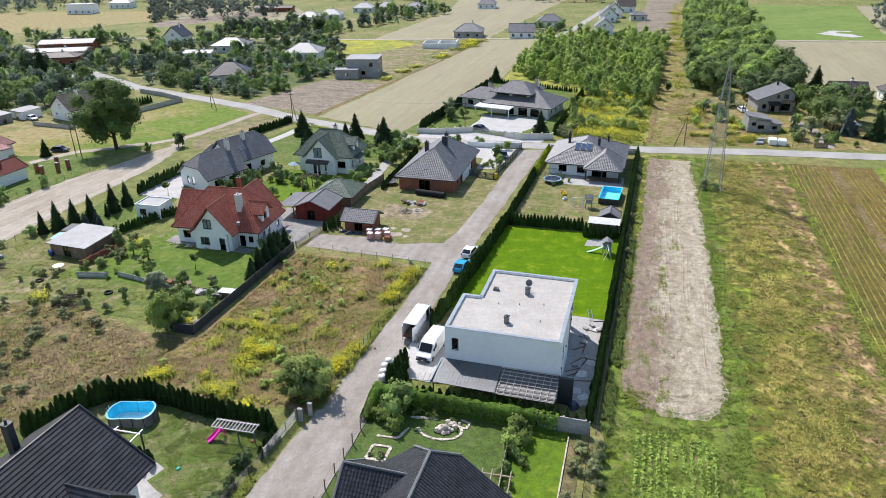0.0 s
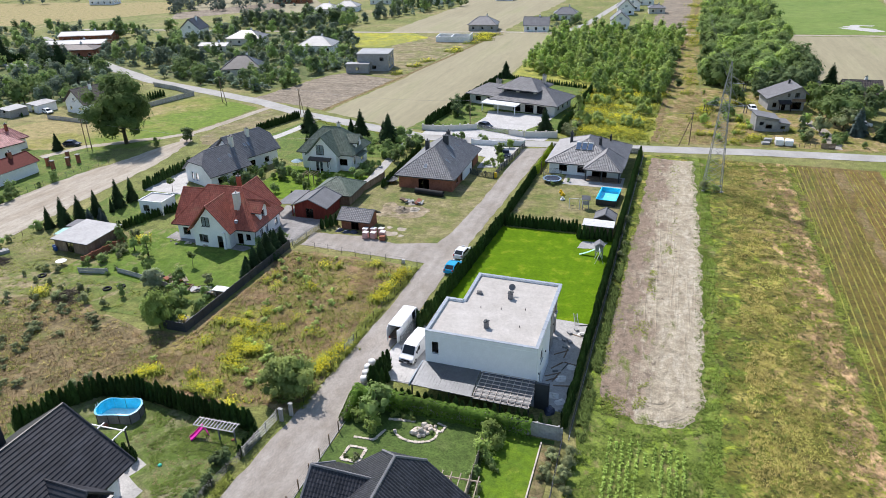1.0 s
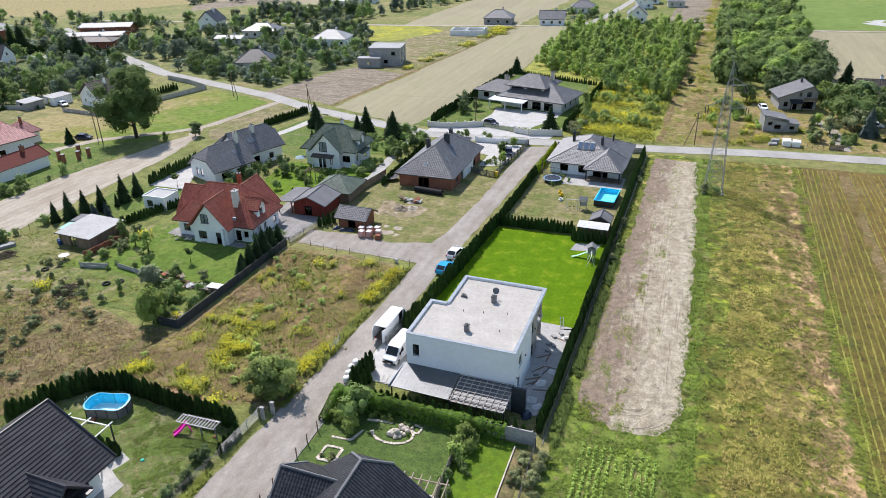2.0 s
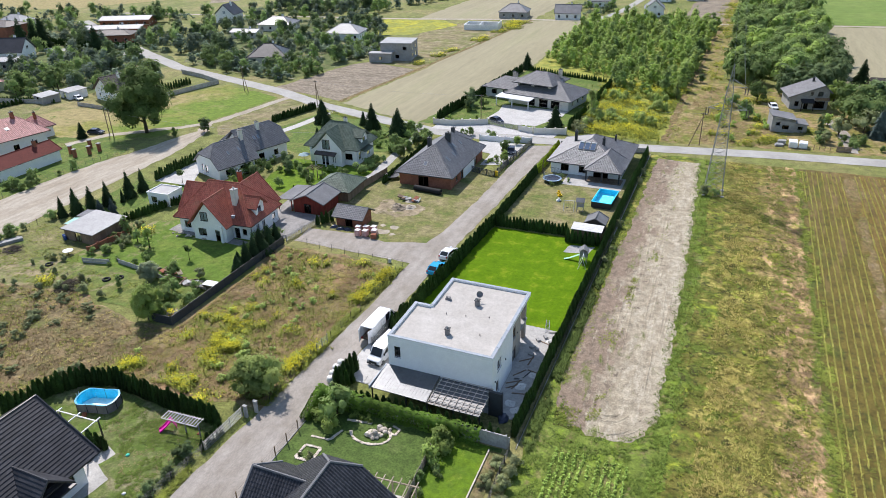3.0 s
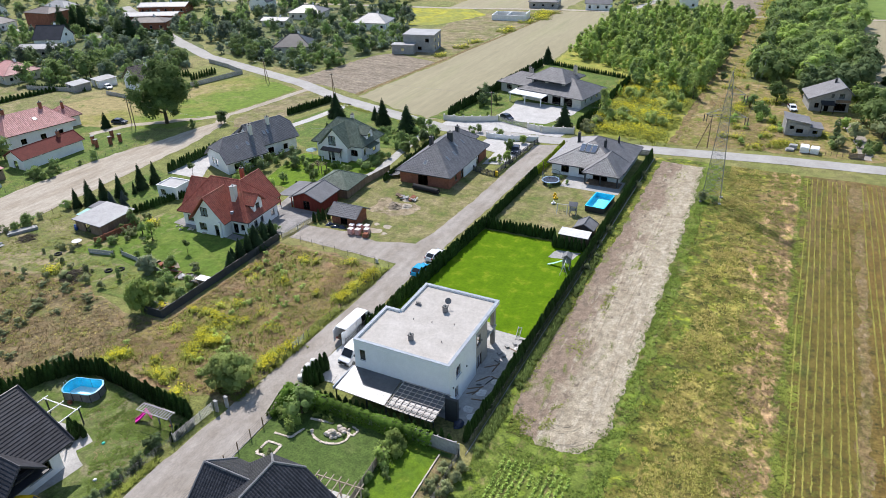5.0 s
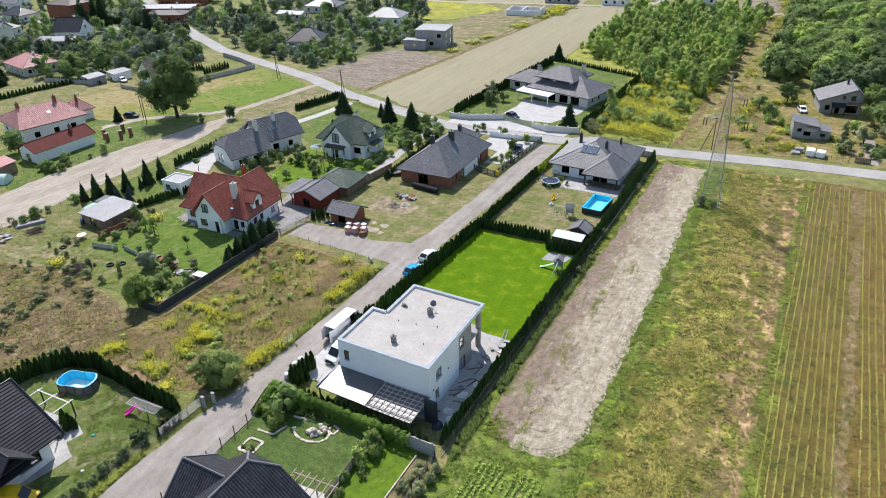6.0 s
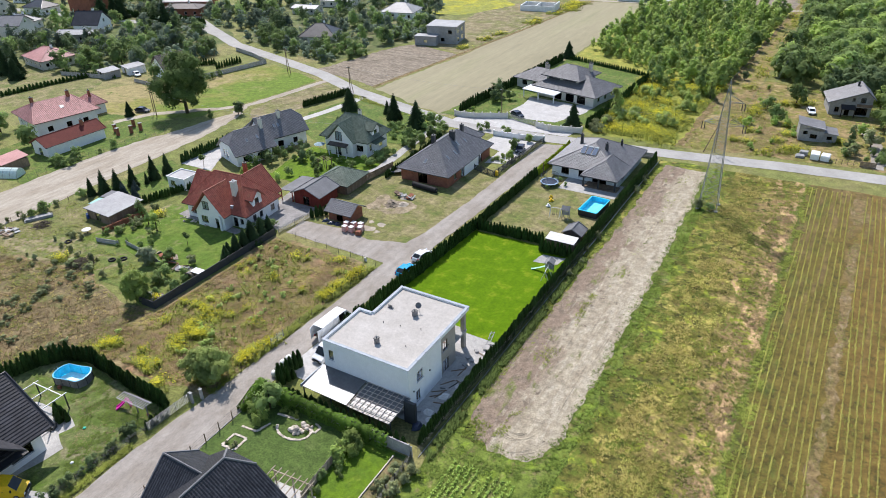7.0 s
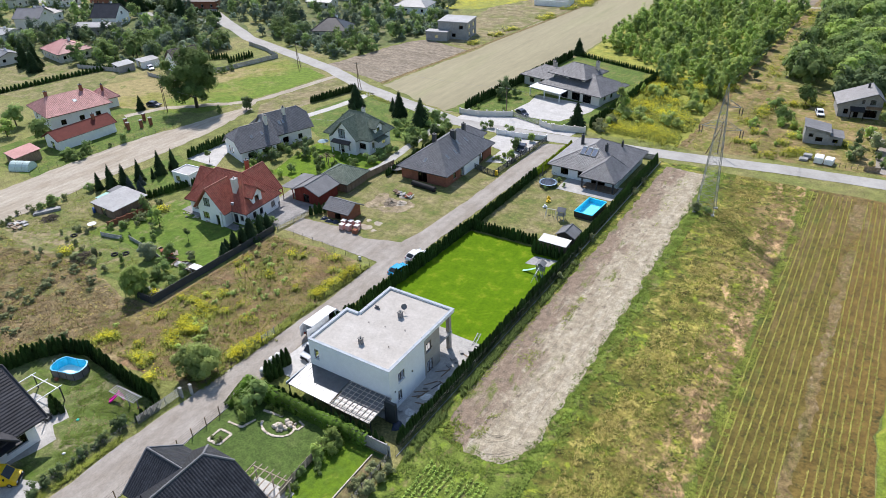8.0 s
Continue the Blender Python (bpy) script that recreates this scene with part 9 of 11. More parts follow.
row_crop(38.9, 55.2, -25, 100, 0.93, 0.13, 0.088, CROP, "crop_rows", "rows of low yellowing field plants", 121, ((46.6, 48.2),), -0.62, 5, 0.55)
row_crop(9.2, 17.8, -34, -4.0, 0.8, 0.3, 0.16, MAIZE, "maize_rows", "short rows of pale green maize", 122, (), -0.5, 6, 0.6)
def soil_ridges():
    """Low ridges and ruts of wheels along the bare strip, turning at its end."""
    rng = np.random.default_rng(144)
    b = Build()
    for k in range(34):
        x0 = rng.uniform(9.6, 18.3)
        y, y1 = rng.uniform(6, 70), 0
        y1 = min(96, y + rng.uniform(6, 24))
        pts = [(x0 + 0.25 * math.sin(0.12 * v + k) + rng.normal() * 0.02 - (v - 30) * 0.014, v) for v in np.arange(y, y1, 1.2)]
        ridge(b, pts, rng.uniform(0.1, 0.2), rng.uniform(0.025, 0.055))
    for k in range(11):
        r = rng.uniform(1.2, 5.6)
        a0, a1 = rng.uniform(-2.9, -2.2), rng.uniform(-1.0, -0.2)
        cx = rng.uniform(12.8, 13.8)
        r = min(r, 4.4)
        pts = [(cx + r * math.cos(a) + rng.normal() * 0.03, 5.2 + r * 1.15 * math.sin(a)) for a in np.linspace(a0, a1, 16)]
        ridge(b, pts, rng.uniform(0.08, 0.16), rng.uniform(0.035, 0.065))
    tagged(b.make("soil_ridges", SOIL), "low wheel ridges on bare raked soil", "soil", kind="stuff")


def ridge(b, pts, w, h):
    k = len(pts)
    for i in range(k - 1):
        (ax, ay), (bx, by) = pts[i], pts[i + 1]
        d = math.hypot(bx - ax, by - ay) or 1
        nx, ny = -(by - ay) / d * w, (bx - ax) / d * w
        ha, hb = 0.05 + (h if 0 < i else 0), 0.05 + (h if i < k - 2 else 0)
        b.face([(ax - nx, ay - ny, 0.046), (bx - nx, by - ny, 0.046), (bx, by, hb), (ax, ay, ha)])
        b.face([(ax, ay, ha), (bx, by, hb), (bx + nx, by + ny, 0.046), (ax + nx, ay + ny, 0.046)])


soil_ridges()
rng_c = np.random.default_rng(140)
cp_ = spread([(8.6, 3), (13, 0.4), (17.6, 1.5), (18.0, 25), (17.4, 52), (16.4, 97), (7.8, 97), (7.2, 55), (6.6, 25), (6.6, 9)], 5200, 141)
cp_ = np.c_[cp_, np.full(len(cp_), 0.06)]
cq = np.repeat(cp_, 2, 0) + rng_c.normal(size=(len(cp_) * 2, 3)) * [0.05, 0.05, 0.012]
tagged(linked("soil_clods", cloud_mesh("soil_clods", leaf_quads(cq, rng_c.normal(size=(len(cq), 3)) * 0.25 + [0, 0, 1.0], 0.075, rng_c, 0.8), 4), SOIL), "loose clods on bare raked soil", "soil", kind="stuff")
# ivy over the garden wall
rng_i = np.random.default_rng(131)
iv = thing("garden_wall", 0, 0, 0, 0, "garden wall overgrown with bright green ivy, bare grey at one end", "wall", kind="structure")
for i in range(10):
    x = -20.4 + i * 2.42
    Build().box(x + 0.02, -6.35, 0, x + 2.36, -6.2, 1.9).make("wall_panel", CONCRETE, iv)
    Build().box(x + 2.34, -6.42, 0, x + 2.5, -6.14, 2.0).make("wall_post", CONCRETE, iv)
n = 9000
px = np.where(rng_i.uniform(size=n) < 0.93, rng_i.uniform(-20.8, -1.6, n), rng_i.uniform(-1.6, 0.8, n))
bul = 0.27 + 0.32 * np.array([noise.noise((v * 0.7, 2.0, 0.3)) + 0.6 * noise.noise((v * 2.1, 5.0, 0.3)) for v in px]) + 0.15
ang = rng_i.uniform(-0.25, math.pi + 0.35, n)
pz = 1.62 + np.sin(ang) * (bul + 0.2) - np.where(rng_i.uniform(size=n) < 0.55, rng_i.uniform(0, 2.2, n), 0)
py = -6.42 + np.cos(ang) * (bul + 0.2) * 1.2
pz = np.maximum(pz, 0.1)
nr = np.stack([rng_i.normal(size=n) * 0.35, np.cos(ang), np.sin(ang) + 0.3], 1)
linked("ivy", cloud_mesh("ivy", leaf_quads(np.stack([px, py, pz], 1), nr, 0.16, rng_i), 4, np.repeat(unit(nr), 4, 0)), IVY, iv, "thick green ivy leaves")
n = 1700
py2 = rng_i.uniform(-10.6, -6, n)
ang = rng_i.uniform(-0.2, math.pi + 0.2, n)
lo = np.where(rng_i.uniform(size=n) < 0.5, rng_i.uniform(0, 1.5, n), 0)
pos = np.stack([-20.4 + np.cos(ang) * 0.6, py2, np.maximum(0.1, (1.4 + np.sin(ang) * 0.5 - lo) * np.clip((py2 + 12.0) / 4, 0.25, 1.15))], 1)
hd = tagged(linked("climber_hedge", cloud_mesh("climber_hedge", leaf_quads(pos, np.stack([np.cos(ang), rng_i.normal(size=n) * 0.3, np.sin(ang)], 1), 0.16, rng_i), 4), IVY), "climbing green hedge along a lane fence", "hedge")

# ---- fences and walls ----
def wire_fence(name, pts, step, h, label, post_mat=STEELDARK, wires=4, base=0.0, r=0.03, mesh=0.0, group="fences"):
    """Posts with strung wires along a line; each post and wire is a part."""
    f = thing(name, 0, 0, 0, 0, label, "fence", group)
    for (xa, ya), (xb, yb) in zip(pts, pts[1:]):
        L = math.hypot(xb - xa, yb - ya)
        k = max(1, round(L / step))
        for i in range(k):
            x, y = xa + (xb - xa) * i / k, ya + (yb - ya) * i / k
            Build().tube((x, y, 0), (x, y, h), r, 6).make("post", post_mat, f)
        for j in range(wires):
            z = base + (h - base) * (j + 0.9) / wires
            Build().tube((xa, ya, z - 0.05), (xb, yb, z - 0.05), 0.008, 4).make("wire", STEELDARK, f)
        if base:
            d = Vector((xb - xa, yb - ya)).normalized()
            n = Vector((-d.y, d.x)) * 0.03
            Build().prism([(xa + n.x, ya + n.y), (xa - n.x, ya - n.y), (xb - n.x, yb - n.y), (xb + n.x, yb + n.y)], 0, base).make("base_board", CONCRETE, f)
        if mesh:
            vv = Build()
            m = int(L / mesh)
            for i in range(m):
                x, y = xa + (xb - xa) * i / m, ya + (yb - ya) * i / m
                vv.tube((x, y, base), (x, y, h - 0.05), 0.006, 3)
            tagged(vv.make("mesh_wires", STEELDARK, f), kind="stuff")
    return f


def panel_fence(name, pts, step, h, mat, label, post=0.14, thick=0.06, rails=3, group="fences", cap=0.0, post_mat=None, fill=0.93):
    """Posts with panels between them, each panel of stacked boards."""
    f = thing(name, 0, 0, 0, 0, label, "fence", group)
    for (xa, ya), (xb, yb) in zip(pts, pts[1:]):
        L = math.hypot(xb - xa, yb - ya)
        k = max(1, round(L / step))
        d = Vector((xb - xa, yb - ya, 0)) / L
        n = Vector((-d.y, d.x, 0))
        for i in range(k + 1):
            c = Vector((xa, ya, 0)) + d * L * i / k
            m = Matrix(((d.x, n.x, 0, c.x), (d.y, n.y, 0, c.y), (0, 0, 1, 0), (0, 0, 0, 1)))
            Build().box(-post / 2, -post / 2, 0, post / 2, post / 2, h + 0.06 + cap, m).make("post", post_mat or mat, f)
            if i < k:
                for j in range(rails):
                    z = h * j / rails
                    Build().box(post / 2 + 0.005, -thick / 2, z + 0.02, L / k - post / 2 - 0.005, thick / 2, z + 0.02 + h / rails * fill - 0.015, m).make("board", mat, f)
    return f


fe = wire_fence("wire_fence", [(4.9, -6.0), (5.15, 20), (5.5, 50)], 2.5, 1.75, "dark mesh fence on a concrete base along a hedge", STEELDARK, 5, 0.12, 0.016, 0.35)
wire_fence("wire_fence", [(5.5, 50), (6.0, 100)], 2.5, 1.6, "dark mesh fence along a hedge and a field", STEELDARK, 4, 0.25, 0.016)
wire_fence("wire_fence", [(-26.5, -9), (-26.4, 3), (-26.0, 14), (-25.9, 28.8), (-37.5, 29.4), (-48.4, 30.3)], 2.6, 1.4, "thin rusty wire fence round a weedy plot", STEELDARK, 3)
wire_fence("garden_fence", [(-20.0, -40), (-20.1, -24), (-20.3, -7.5)], 2.4, 1.5, "brown wooden posts with wire along a lane", WOOD, 4, 0.12, 0.07)
wire_fence("yard_fence", [(-120.6, 20), (-120.0, 36), (-119.2, 46), (-118.2, 54), (-115.8, 61)], 2.2, 1.3, "wire fence along a sandy road", STEELDARK, 4)
wire_fence("yard_fence", [(-103.4, -10), (-102.6, 10), (-101.0, 22)], 2.4, 1.2, "weathered wire fence along a sandy road", WOOD, 3, 0, 0.05)
wire_fence("yard_fence", [(42, 116.4), (46.8, 117)], 1.2, 1.2, "wooden post fence by a road", WOOD, 3, 0, 0.06)
panel_fence("panel_fence", [(-54.6, 0.2), (-50.4, 0.3), (-50.2, 29.2)], 2.1, 1.5, ANTHRACITE, "dark grey concrete panel fence", 0.14, 0.06, 4, fill=0.99)
panel_fence("steel_fence", [(-28.0, -12.6), (-28.3, -19.2)], 1.9, 1.5, STEEL, "galvanised steel slat fence along a lane", 0.08, 0.03, 8, fill=0.5)
panel_fence("steel_fence", [(-28.4, -19.4), (-28.9, -24), (-29.4, -31.6)], 2.3, 1.2, STEELDARK, "low mesh panel fence along a lane", 0.06, 0.012, 12, fill=0.3)
panel_fence("board_fence", [(-49.3, 57.6), (-48.0, 67.4)], 2.0, 1.6, WOOD, "brown wooden board fence", 0.12, 0.05, 5)
panel_fence("board_fence", [(-4.0, -8.6), (-3.6, -15.6), (-3.4, -18)], 1.3, 1.35, PALEWOOD, "weathered pale wooden fence dividing two lawns", 0.12, 0.03, 4)
panel_fence("garden_wall", [(-81.4, 13.6), (-80.2, 22.2)], 2.0, 1.3, BRICKRED, "low red garden wall", 0.25, 0.15, 1)
panel_fence("panel_fence", [(-79.4, 10.6), (-74.4, 11.7)], 1.7, 1.0, CONCRETE, "low grey concrete fence panels", 0.12, 0.06, 2)
panel_fence("panel_fence", [(-73.2, 12.6), (-68.6, 12.0), (-60.4, 10.4)], 1.7, 0.9, CONCRETE, "low grey concrete fence panels", 0.12, 0.06, 2)
panel_fence("panel_fence", [(-152.4, 96), (-146, 104.4), (-141, 125), (-152, 130), (-164, 133.4)], 2.2, 1.5, CONCRETE, "grey concrete panel fence round a garden", 0.14, 0.06, 4)
panel_fence("panel_fence", [(-165.4, 88), (-149.2, 86.8)], 2.2, 1.2, CONCRETE, "grey concrete panel fence", 0.14, 0.06, 3)
panel_fence("panel_fence", [(-196, 82), (-178, 86)], 2.2, 1.4, CONCRETE, "grey concrete panel fence behind a meadow", 0.14, 0.06, 3)
panel_fence("front_fence", [(-30.4, 75.4), (-24.6, 74.0), (-24.0, 84), (-22.9, 98.6)], 2.0, 1.4, ANTHRACITE, "dark slatted fence along a lane", 0.14, 0.03, 7, fill=0.7)
panel_fence("villa_wall", [(-53.0, 106.3), (-47.4, 106.9), (-39.0, 110.9)], 2.6, 1.6, CREAM, "pale rendered garden wall with pillars", 0.4, 0.2, 1, cap=0.12)
panel_fence("villa_wall", [(-29.0, 108.0), (-25.2, 106.9)], 2.6, 1.6, CREAM, "pale rendered garden wall with pillars", 0.4, 0.2, 1, cap=0.12)
panel_fence("villa_wall", [(-24.6, 106.8), (-16.7, 108.8)], 2.7, 1.7, CREAM, "pale rendered garden wall with pillars", 0.4, 0.2, 1, cap=0.12)
panel_fence("villa_gate", [(-38.6, 111.0), (-29.4, 108.4)], 4.6, 1.4, STEEL, "pale metal gate to a villa court", 0.12, 0.03, 7, fill=0.6)
panel_fence("front_wall", [(-36.4, 97.4), (-29.5, 97.8), (-23.2, 99.4)], 2.3, 1.4, RENDER, "white front garden wall with pillars", 0.35, 0.15, 1, cap=0.1)
panel_fence("front_wall", [(-15.6, 99.6), (-2, 100.2), (4.6, 100.8)], 2.4, 1.3, CONCRETE, "grey concrete roadside wall", 0.25, 0.1, 3)
panel_fence("drive_gate", [(-50.2, 30.2), (-49.0, 38.4)], 4.1, 1.3, STEEL, "grey metal sliding gate at a drive", 0.12, 0.03, 6, fill=0.5)
panel_fence("yard_gate", [(-19.9, 6.2), (-19.0, 12.6)], 3.2, 1.5, STEEL, "grey metal sliding gate beside a lorry", 0.1, 0.03, 6, fill=0.4)
panel_fence("plot_gate", [(-26.3, 2.0), (-26.2, 4.6)], 1.3, 1.6, STEEL, "small grey wire gate in a fence", 0.07, 0.012, 9, fill=0.3)
panel_fence("field_wall", [(-1.6, -6.28), (4.2, -6.3)], 1.95, 1.8, CONCRETE, "bare grey concrete wall panels", 0.14, 0.06, 3)
panel_fence("field_wall", [(4.3, -6.6), (4.6, -18), (4.4, -30)], 2.0, 1.2, STEELDARK, "low dark mesh fence along a field", 0.07, 0.012, 10, fill=0.3)
panel_fence("gate_fence", [(50.0, 117.2), (46.9, 116.9)], 1.5, 1.3, WOOD, "wooden gate panel at a drive", 0.14, 0.05, 4)
for x, y in ((-27.4, -12.6), (-26.8, -11.4)):
    p = thing("gate_pillar", x, y, 0, 0, "pale concrete gate pillar by a lane", "pillar", "gate pillars")
    Build().box(-0.24, -0.14, 0, 0.24, 0.14, 1.75).make("pillar", CONCRETE, p, bevel=0.03)
    Build().box(-0.28, -0.18, 1.75, 0.28, 0.18, 1.82).make("cap", CONCRETE, p)
for x, y in ((-129.6, 53.2), (-126.4, 51.6), (-124.8, 54.6), (-124.2, 57.2), (-128.6, 58.4)):
    p = thing("brick_pillar", x, y, 0, 8, "free-standing red brick garden pillar", "pillar", "brick pillars")
    Build().box(-0.35, -0.35, 0, 0.35, 0.35, 2.1).make("pillar", BRICKRED, p, bevel=0.02)
    Build().box(-0.45, -0.45, 2.1, 0.45, 0.45, 2.22).make("cap", CONCRETE, p)


# ---- vehicles ----
CARGLASS = plain("car_glass", (0.02, 0.025, 0.03), rough=0.08)
CARBLUE = plain("blue_car_paint", (0.02, 0.34, 0.6), rough=0.25)
CARYELLOW = plain("yellow_car_paint", (0.75, 0.48, 0.02), rough=0.25)
CARDARK = plain("dark_car_paint", (0.05, 0.06, 0.09), rough=0.25)
CARWHITE = plain("white_car_paint", (0.78, 0.79, 0.80), rough=0.25)
LAMPGLASS = plain("headlight_glass", (0.7, 0.72, 0.75), rough=0.1)
LAMPRED = plain("tail_light", (0.4, 0.02, 0.02), rough=0.2)


def wheel(parent, x, y, r, w=0.22):
    t = Build()
    t.tube((x - w / 2, y, r), (x + w / 2, y, r), r, 16)
    tyre = t.make("wheel", BLACKRUB, parent, bevel=0.03)
    Build().tube((x - w / 2 - 0.01, y, r), (x + w / 2 + 0.01, y, r), r * 0.58, 12).make("rim", STEEL, tyre)


def vehicle(name, x, y, rot, label, category, width, profile, paint, glass, wheels, wr, lamps=True):
    """A vehicle facing -y: the side outline is drawn across its width; the cabin narrows upwards."""
    c = thing(name, x, y, 0, rot, label, category)
    b = Build()
    k = len(profile)
    zmin = min(p[1] for p in profile)
    zmax = max(p[1] for p in profile)
    half = lambda z: width / 2 * (1 - 0.13 * max(0, (z - zmin) / (zmax - zmin) - 0.4))
    b.v = [(-half(z), yy, z) for yy, z in profile] + [(half(z), yy, z) for yy, z in profile]
    b.f = [tuple(range(k)), tuple(range(2 * k - 1, k - 1, -1))] + [(i, k + i, k + (i + 1) % k, (i + 1) % k) for i in range(k)]
    body = b.make("body", paint, c, bevel=0.05)
    for nm, quad in glass:
        Build().slab(quad, 0.02).make(nm, CARGLASS, c) if nm in ("windscreen", "rear_window") else Build().face(quad).face(quad[::-1]).make(nm, CARGLASS, c)
    for yy in wheels:
        for s in (-1, 1):
            wheel(c, s * (width / 2 - 0.1), yy, wr)
    if lamps:
        y0, y1 = min(p[0] for p in profile), max(p[0] for p in profile)
        for s in (-1, 1):
            Build().box(s * width * 0.36 - 0.16, y0 - 0.02, 0.62, s * width * 0.36 + 0.16, y0 + 0.1, 0.82).make("headlight", LAMPGLASS, c)
            Build().box(s * width * 0.4 - 0.1, y1 - 0.1, 0.7, s * width * 0.4 + 0.1, y1 + 0.02, 1.0).make("tail_light", LAMPRED, c)
        Build().box(-width * 0.45, y0 - 0.06, 0.32, width * 0.45, y0 + 0.1, 0.52).make("bumper", BLACKRUB, c)
        Build().box(-0.26, y0 - 0.08, 0.4, 0.26, y0 - 0.055, 0.5).make("number_plate", WHITEPAINT, c)
    return c


def side_glass(width, y0, y1, z0, z1, lean=0.0):
    out = []
    for s in (-1, 1):
        w0, w1 = s * (width / 2 * 0.975 + 0.012), s * (width / 2 * 0.935 + 0.012)
        out.append(("side_window", [(w0, y0, z0), (w0, y1, z0), (w1, y1, z1), (w1, y0 + lean, z1)]))
    return out


def van(x, y, rot, paint, label, cat="van"):
    prof = [(-2.9, 0.3), (-2.95, 0.95), (-2.3, 1.2), (-1.45, 2.2), (-0.3, 2.45), (2.7, 2.45), (2.85, 2.2), (2.85, 0.3)]
    gl = [("windscreen", [(-0.85, -2.24, 1.32), (0.85, -2.24, 1.32), (0.78, -1.52, 2.2), (-0.78, -1.52, 2.2)])]
    gl += side_glass(2.0, -1.75, -0.6, 1.35, 2.0, 0.35)
    v = vehicle("van", x, y, rot, label, cat, 2.0, prof, paint, gl, (-2.0, 1.85), 0.35)
    Build().box(-0.62, -2.99, 0.62, 0.62, -2.93, 0.86).make("grille", BLACKRUB, v)
    Build().box(-0.98, -3.02, 0.3, 0.98, -2.86, 0.55).make("bumper", STEELDARK, v, bevel=0.03)
    for s in (-1, 1):
        Build().box(s * 1.08 - 0.1, -1.75, 1.35, s * 1.08 + 0.1, -1.65, 1.65).make("mirror", BLACKRUB, v)
    return v


def small_car(x, y, rot, paint, label):
    prof = [(-2.1, 0.28), (-2.15, 0.65), (-1.2, 0.88), (-0.5, 1.42), (1.1, 1.46), (1.95, 1.0), (2.1, 0.9), (2.1, 0.28)]
    gl = [("windscreen", [(-0.7, -1.16, 0.96), (0.7, -1.16, 0.96), (0.62, -0.56, 1.42), (-0.62, -0.56, 1.42)]), ("rear_window", [(0.62, 1.2, 1.44), (-0.62, 1.2, 1.44), (-0.7, 1.92, 1.06), (0.7, 1.92, 1.06)])]
    gl += side_glass(1.76, -0.9, 1.5, 0.95, 1.36, 0.4)
    return vehicle("car", x, y, rot, label, "car", 1.76, prof, paint, gl, (-1.3, 1.3), 0.31)


van(-17.3, 5.0, -6, CARWHITE, "white panel van parked on pale concrete")
yv = van(-35.0, -34.7, 127, CARYELLOW, "yellow van parked on a concrete drive")


def cargo_van():
    c = thing("cargo_van", -20.9, 9.8, 0, -2, "white cargo van with rear and side doors standing open", "van")
    w, top = 0.96, 2.55
    Build().box(-w, -3.0, 0.62, w, 2.4, 0.7).make("floor", WOOD, c)
    Build().box(-w - 0.03, -3.0, 0.4, -w + 0.03, 2.4, top).make("side_panel", CARWHITE, c)
    Build().box(w - 0.03, -3.0, 0.4, w + 0.03, 0.9, top).make("side_panel", CARWHITE, c)
    Build().box(w - 0.03, 2.1, 0.4, w + 0.03, 2.4, top).make("side_panel", CARWHITE, c)
    Build().box(w + 0.05, -0.5, 0.5, w + 0.1, 0.8, top - 0.15).make("sliding_door", CARWHITE, c, bevel=0.01)
    for s in (-1, 1):
        d = Build().box(-0.03, -0.9, 0.5, 0.03, 0.0, top - 0.08).make("rear_door", CARWHITE, c)
        d.matrix_basis = pose(s * w, -3.02, 0, 0, 0, -14 * s)
        for yy in (-2.0, 2.7):
            wheel(c, s * (w - 0.1), yy, 0.36)
        Build().box(s * 0.82 - 0.08, -3.08, 0.5, s * 0.82 + 0.08, -2.98, 0.8).make("tail_light", LAMPRED, c)
        Build().slab([(s * 0.965, 2.5, 1.45), (s * 0.965, 3.25, 1.45), (s * 0.965, 2.85, 2.15), (s * 0.965, 2.5, 2.15)], 0.02).make("side_window", CARGLASS, c)
        Build().box(s * 1.05 - 0.1, 3.1, 1.35, s * 1.05 + 0.1, 3.2, 1.65).make("mirror", BLACKRUB, c)
    Build().box(-w, -3.0, top - 0.04, w, 2.45, top + 0.06).make("van_roof", CARWHITE, c, bevel=0.04)
    Build().box(-w, 2.3, 0.7, w, 2.36, top - 0.05).make("bulkhead", STEELDARK, c)
    Build().box(-w, -2.9, 0.35, w, 3.6, 0.6).make("chassis", STEELDARK, c)
    b = Build()
    prof = [(2.4, 0.45), (2.4, top), (2.75, top - 0.03), (3.55, 1.5), (4.0, 1.2), (4.08, 0.45)]
    k = len(prof)
    b.v = [(-0.95, yy, z) for yy, z in prof] + [(0.95, yy, z) for yy, z in prof]
    b.f = [tuple(range(k)), tuple(range(2 * k - 1, k - 1, -1))] + [(i, k + i, k + (i + 1) % k, (i + 1) % k) for i in range(k)]
    b.make("cab", CARWHITE, c, bevel=0.05)
    Build().slab([(-0.85, 2.84, 2.46), (0.85, 2.84, 2.46), (0.85, 3.52, 1.57), (-0.85, 3.52, 1.57)], 0.02).make("windscreen", CARGLASS, c)
    g = thing("sliding_gate", -19.62, 6.5, 0, 1.5, "low galvanised sliding gate beside a parked van", "gate")
    for z in (0.18, 0.62, 1.05, 1.45):
        Build().box(-0.03, 0, z - 0.05, 0.03, 6.4, z + 0.05).make("rail", STEEL, g)
    for k in range(6):
        Build().box(-0.035, 1.27 * k, 0.05, 0.035, 1.27 * k + 0.07, 1.48).make("upright", STEEL, g)


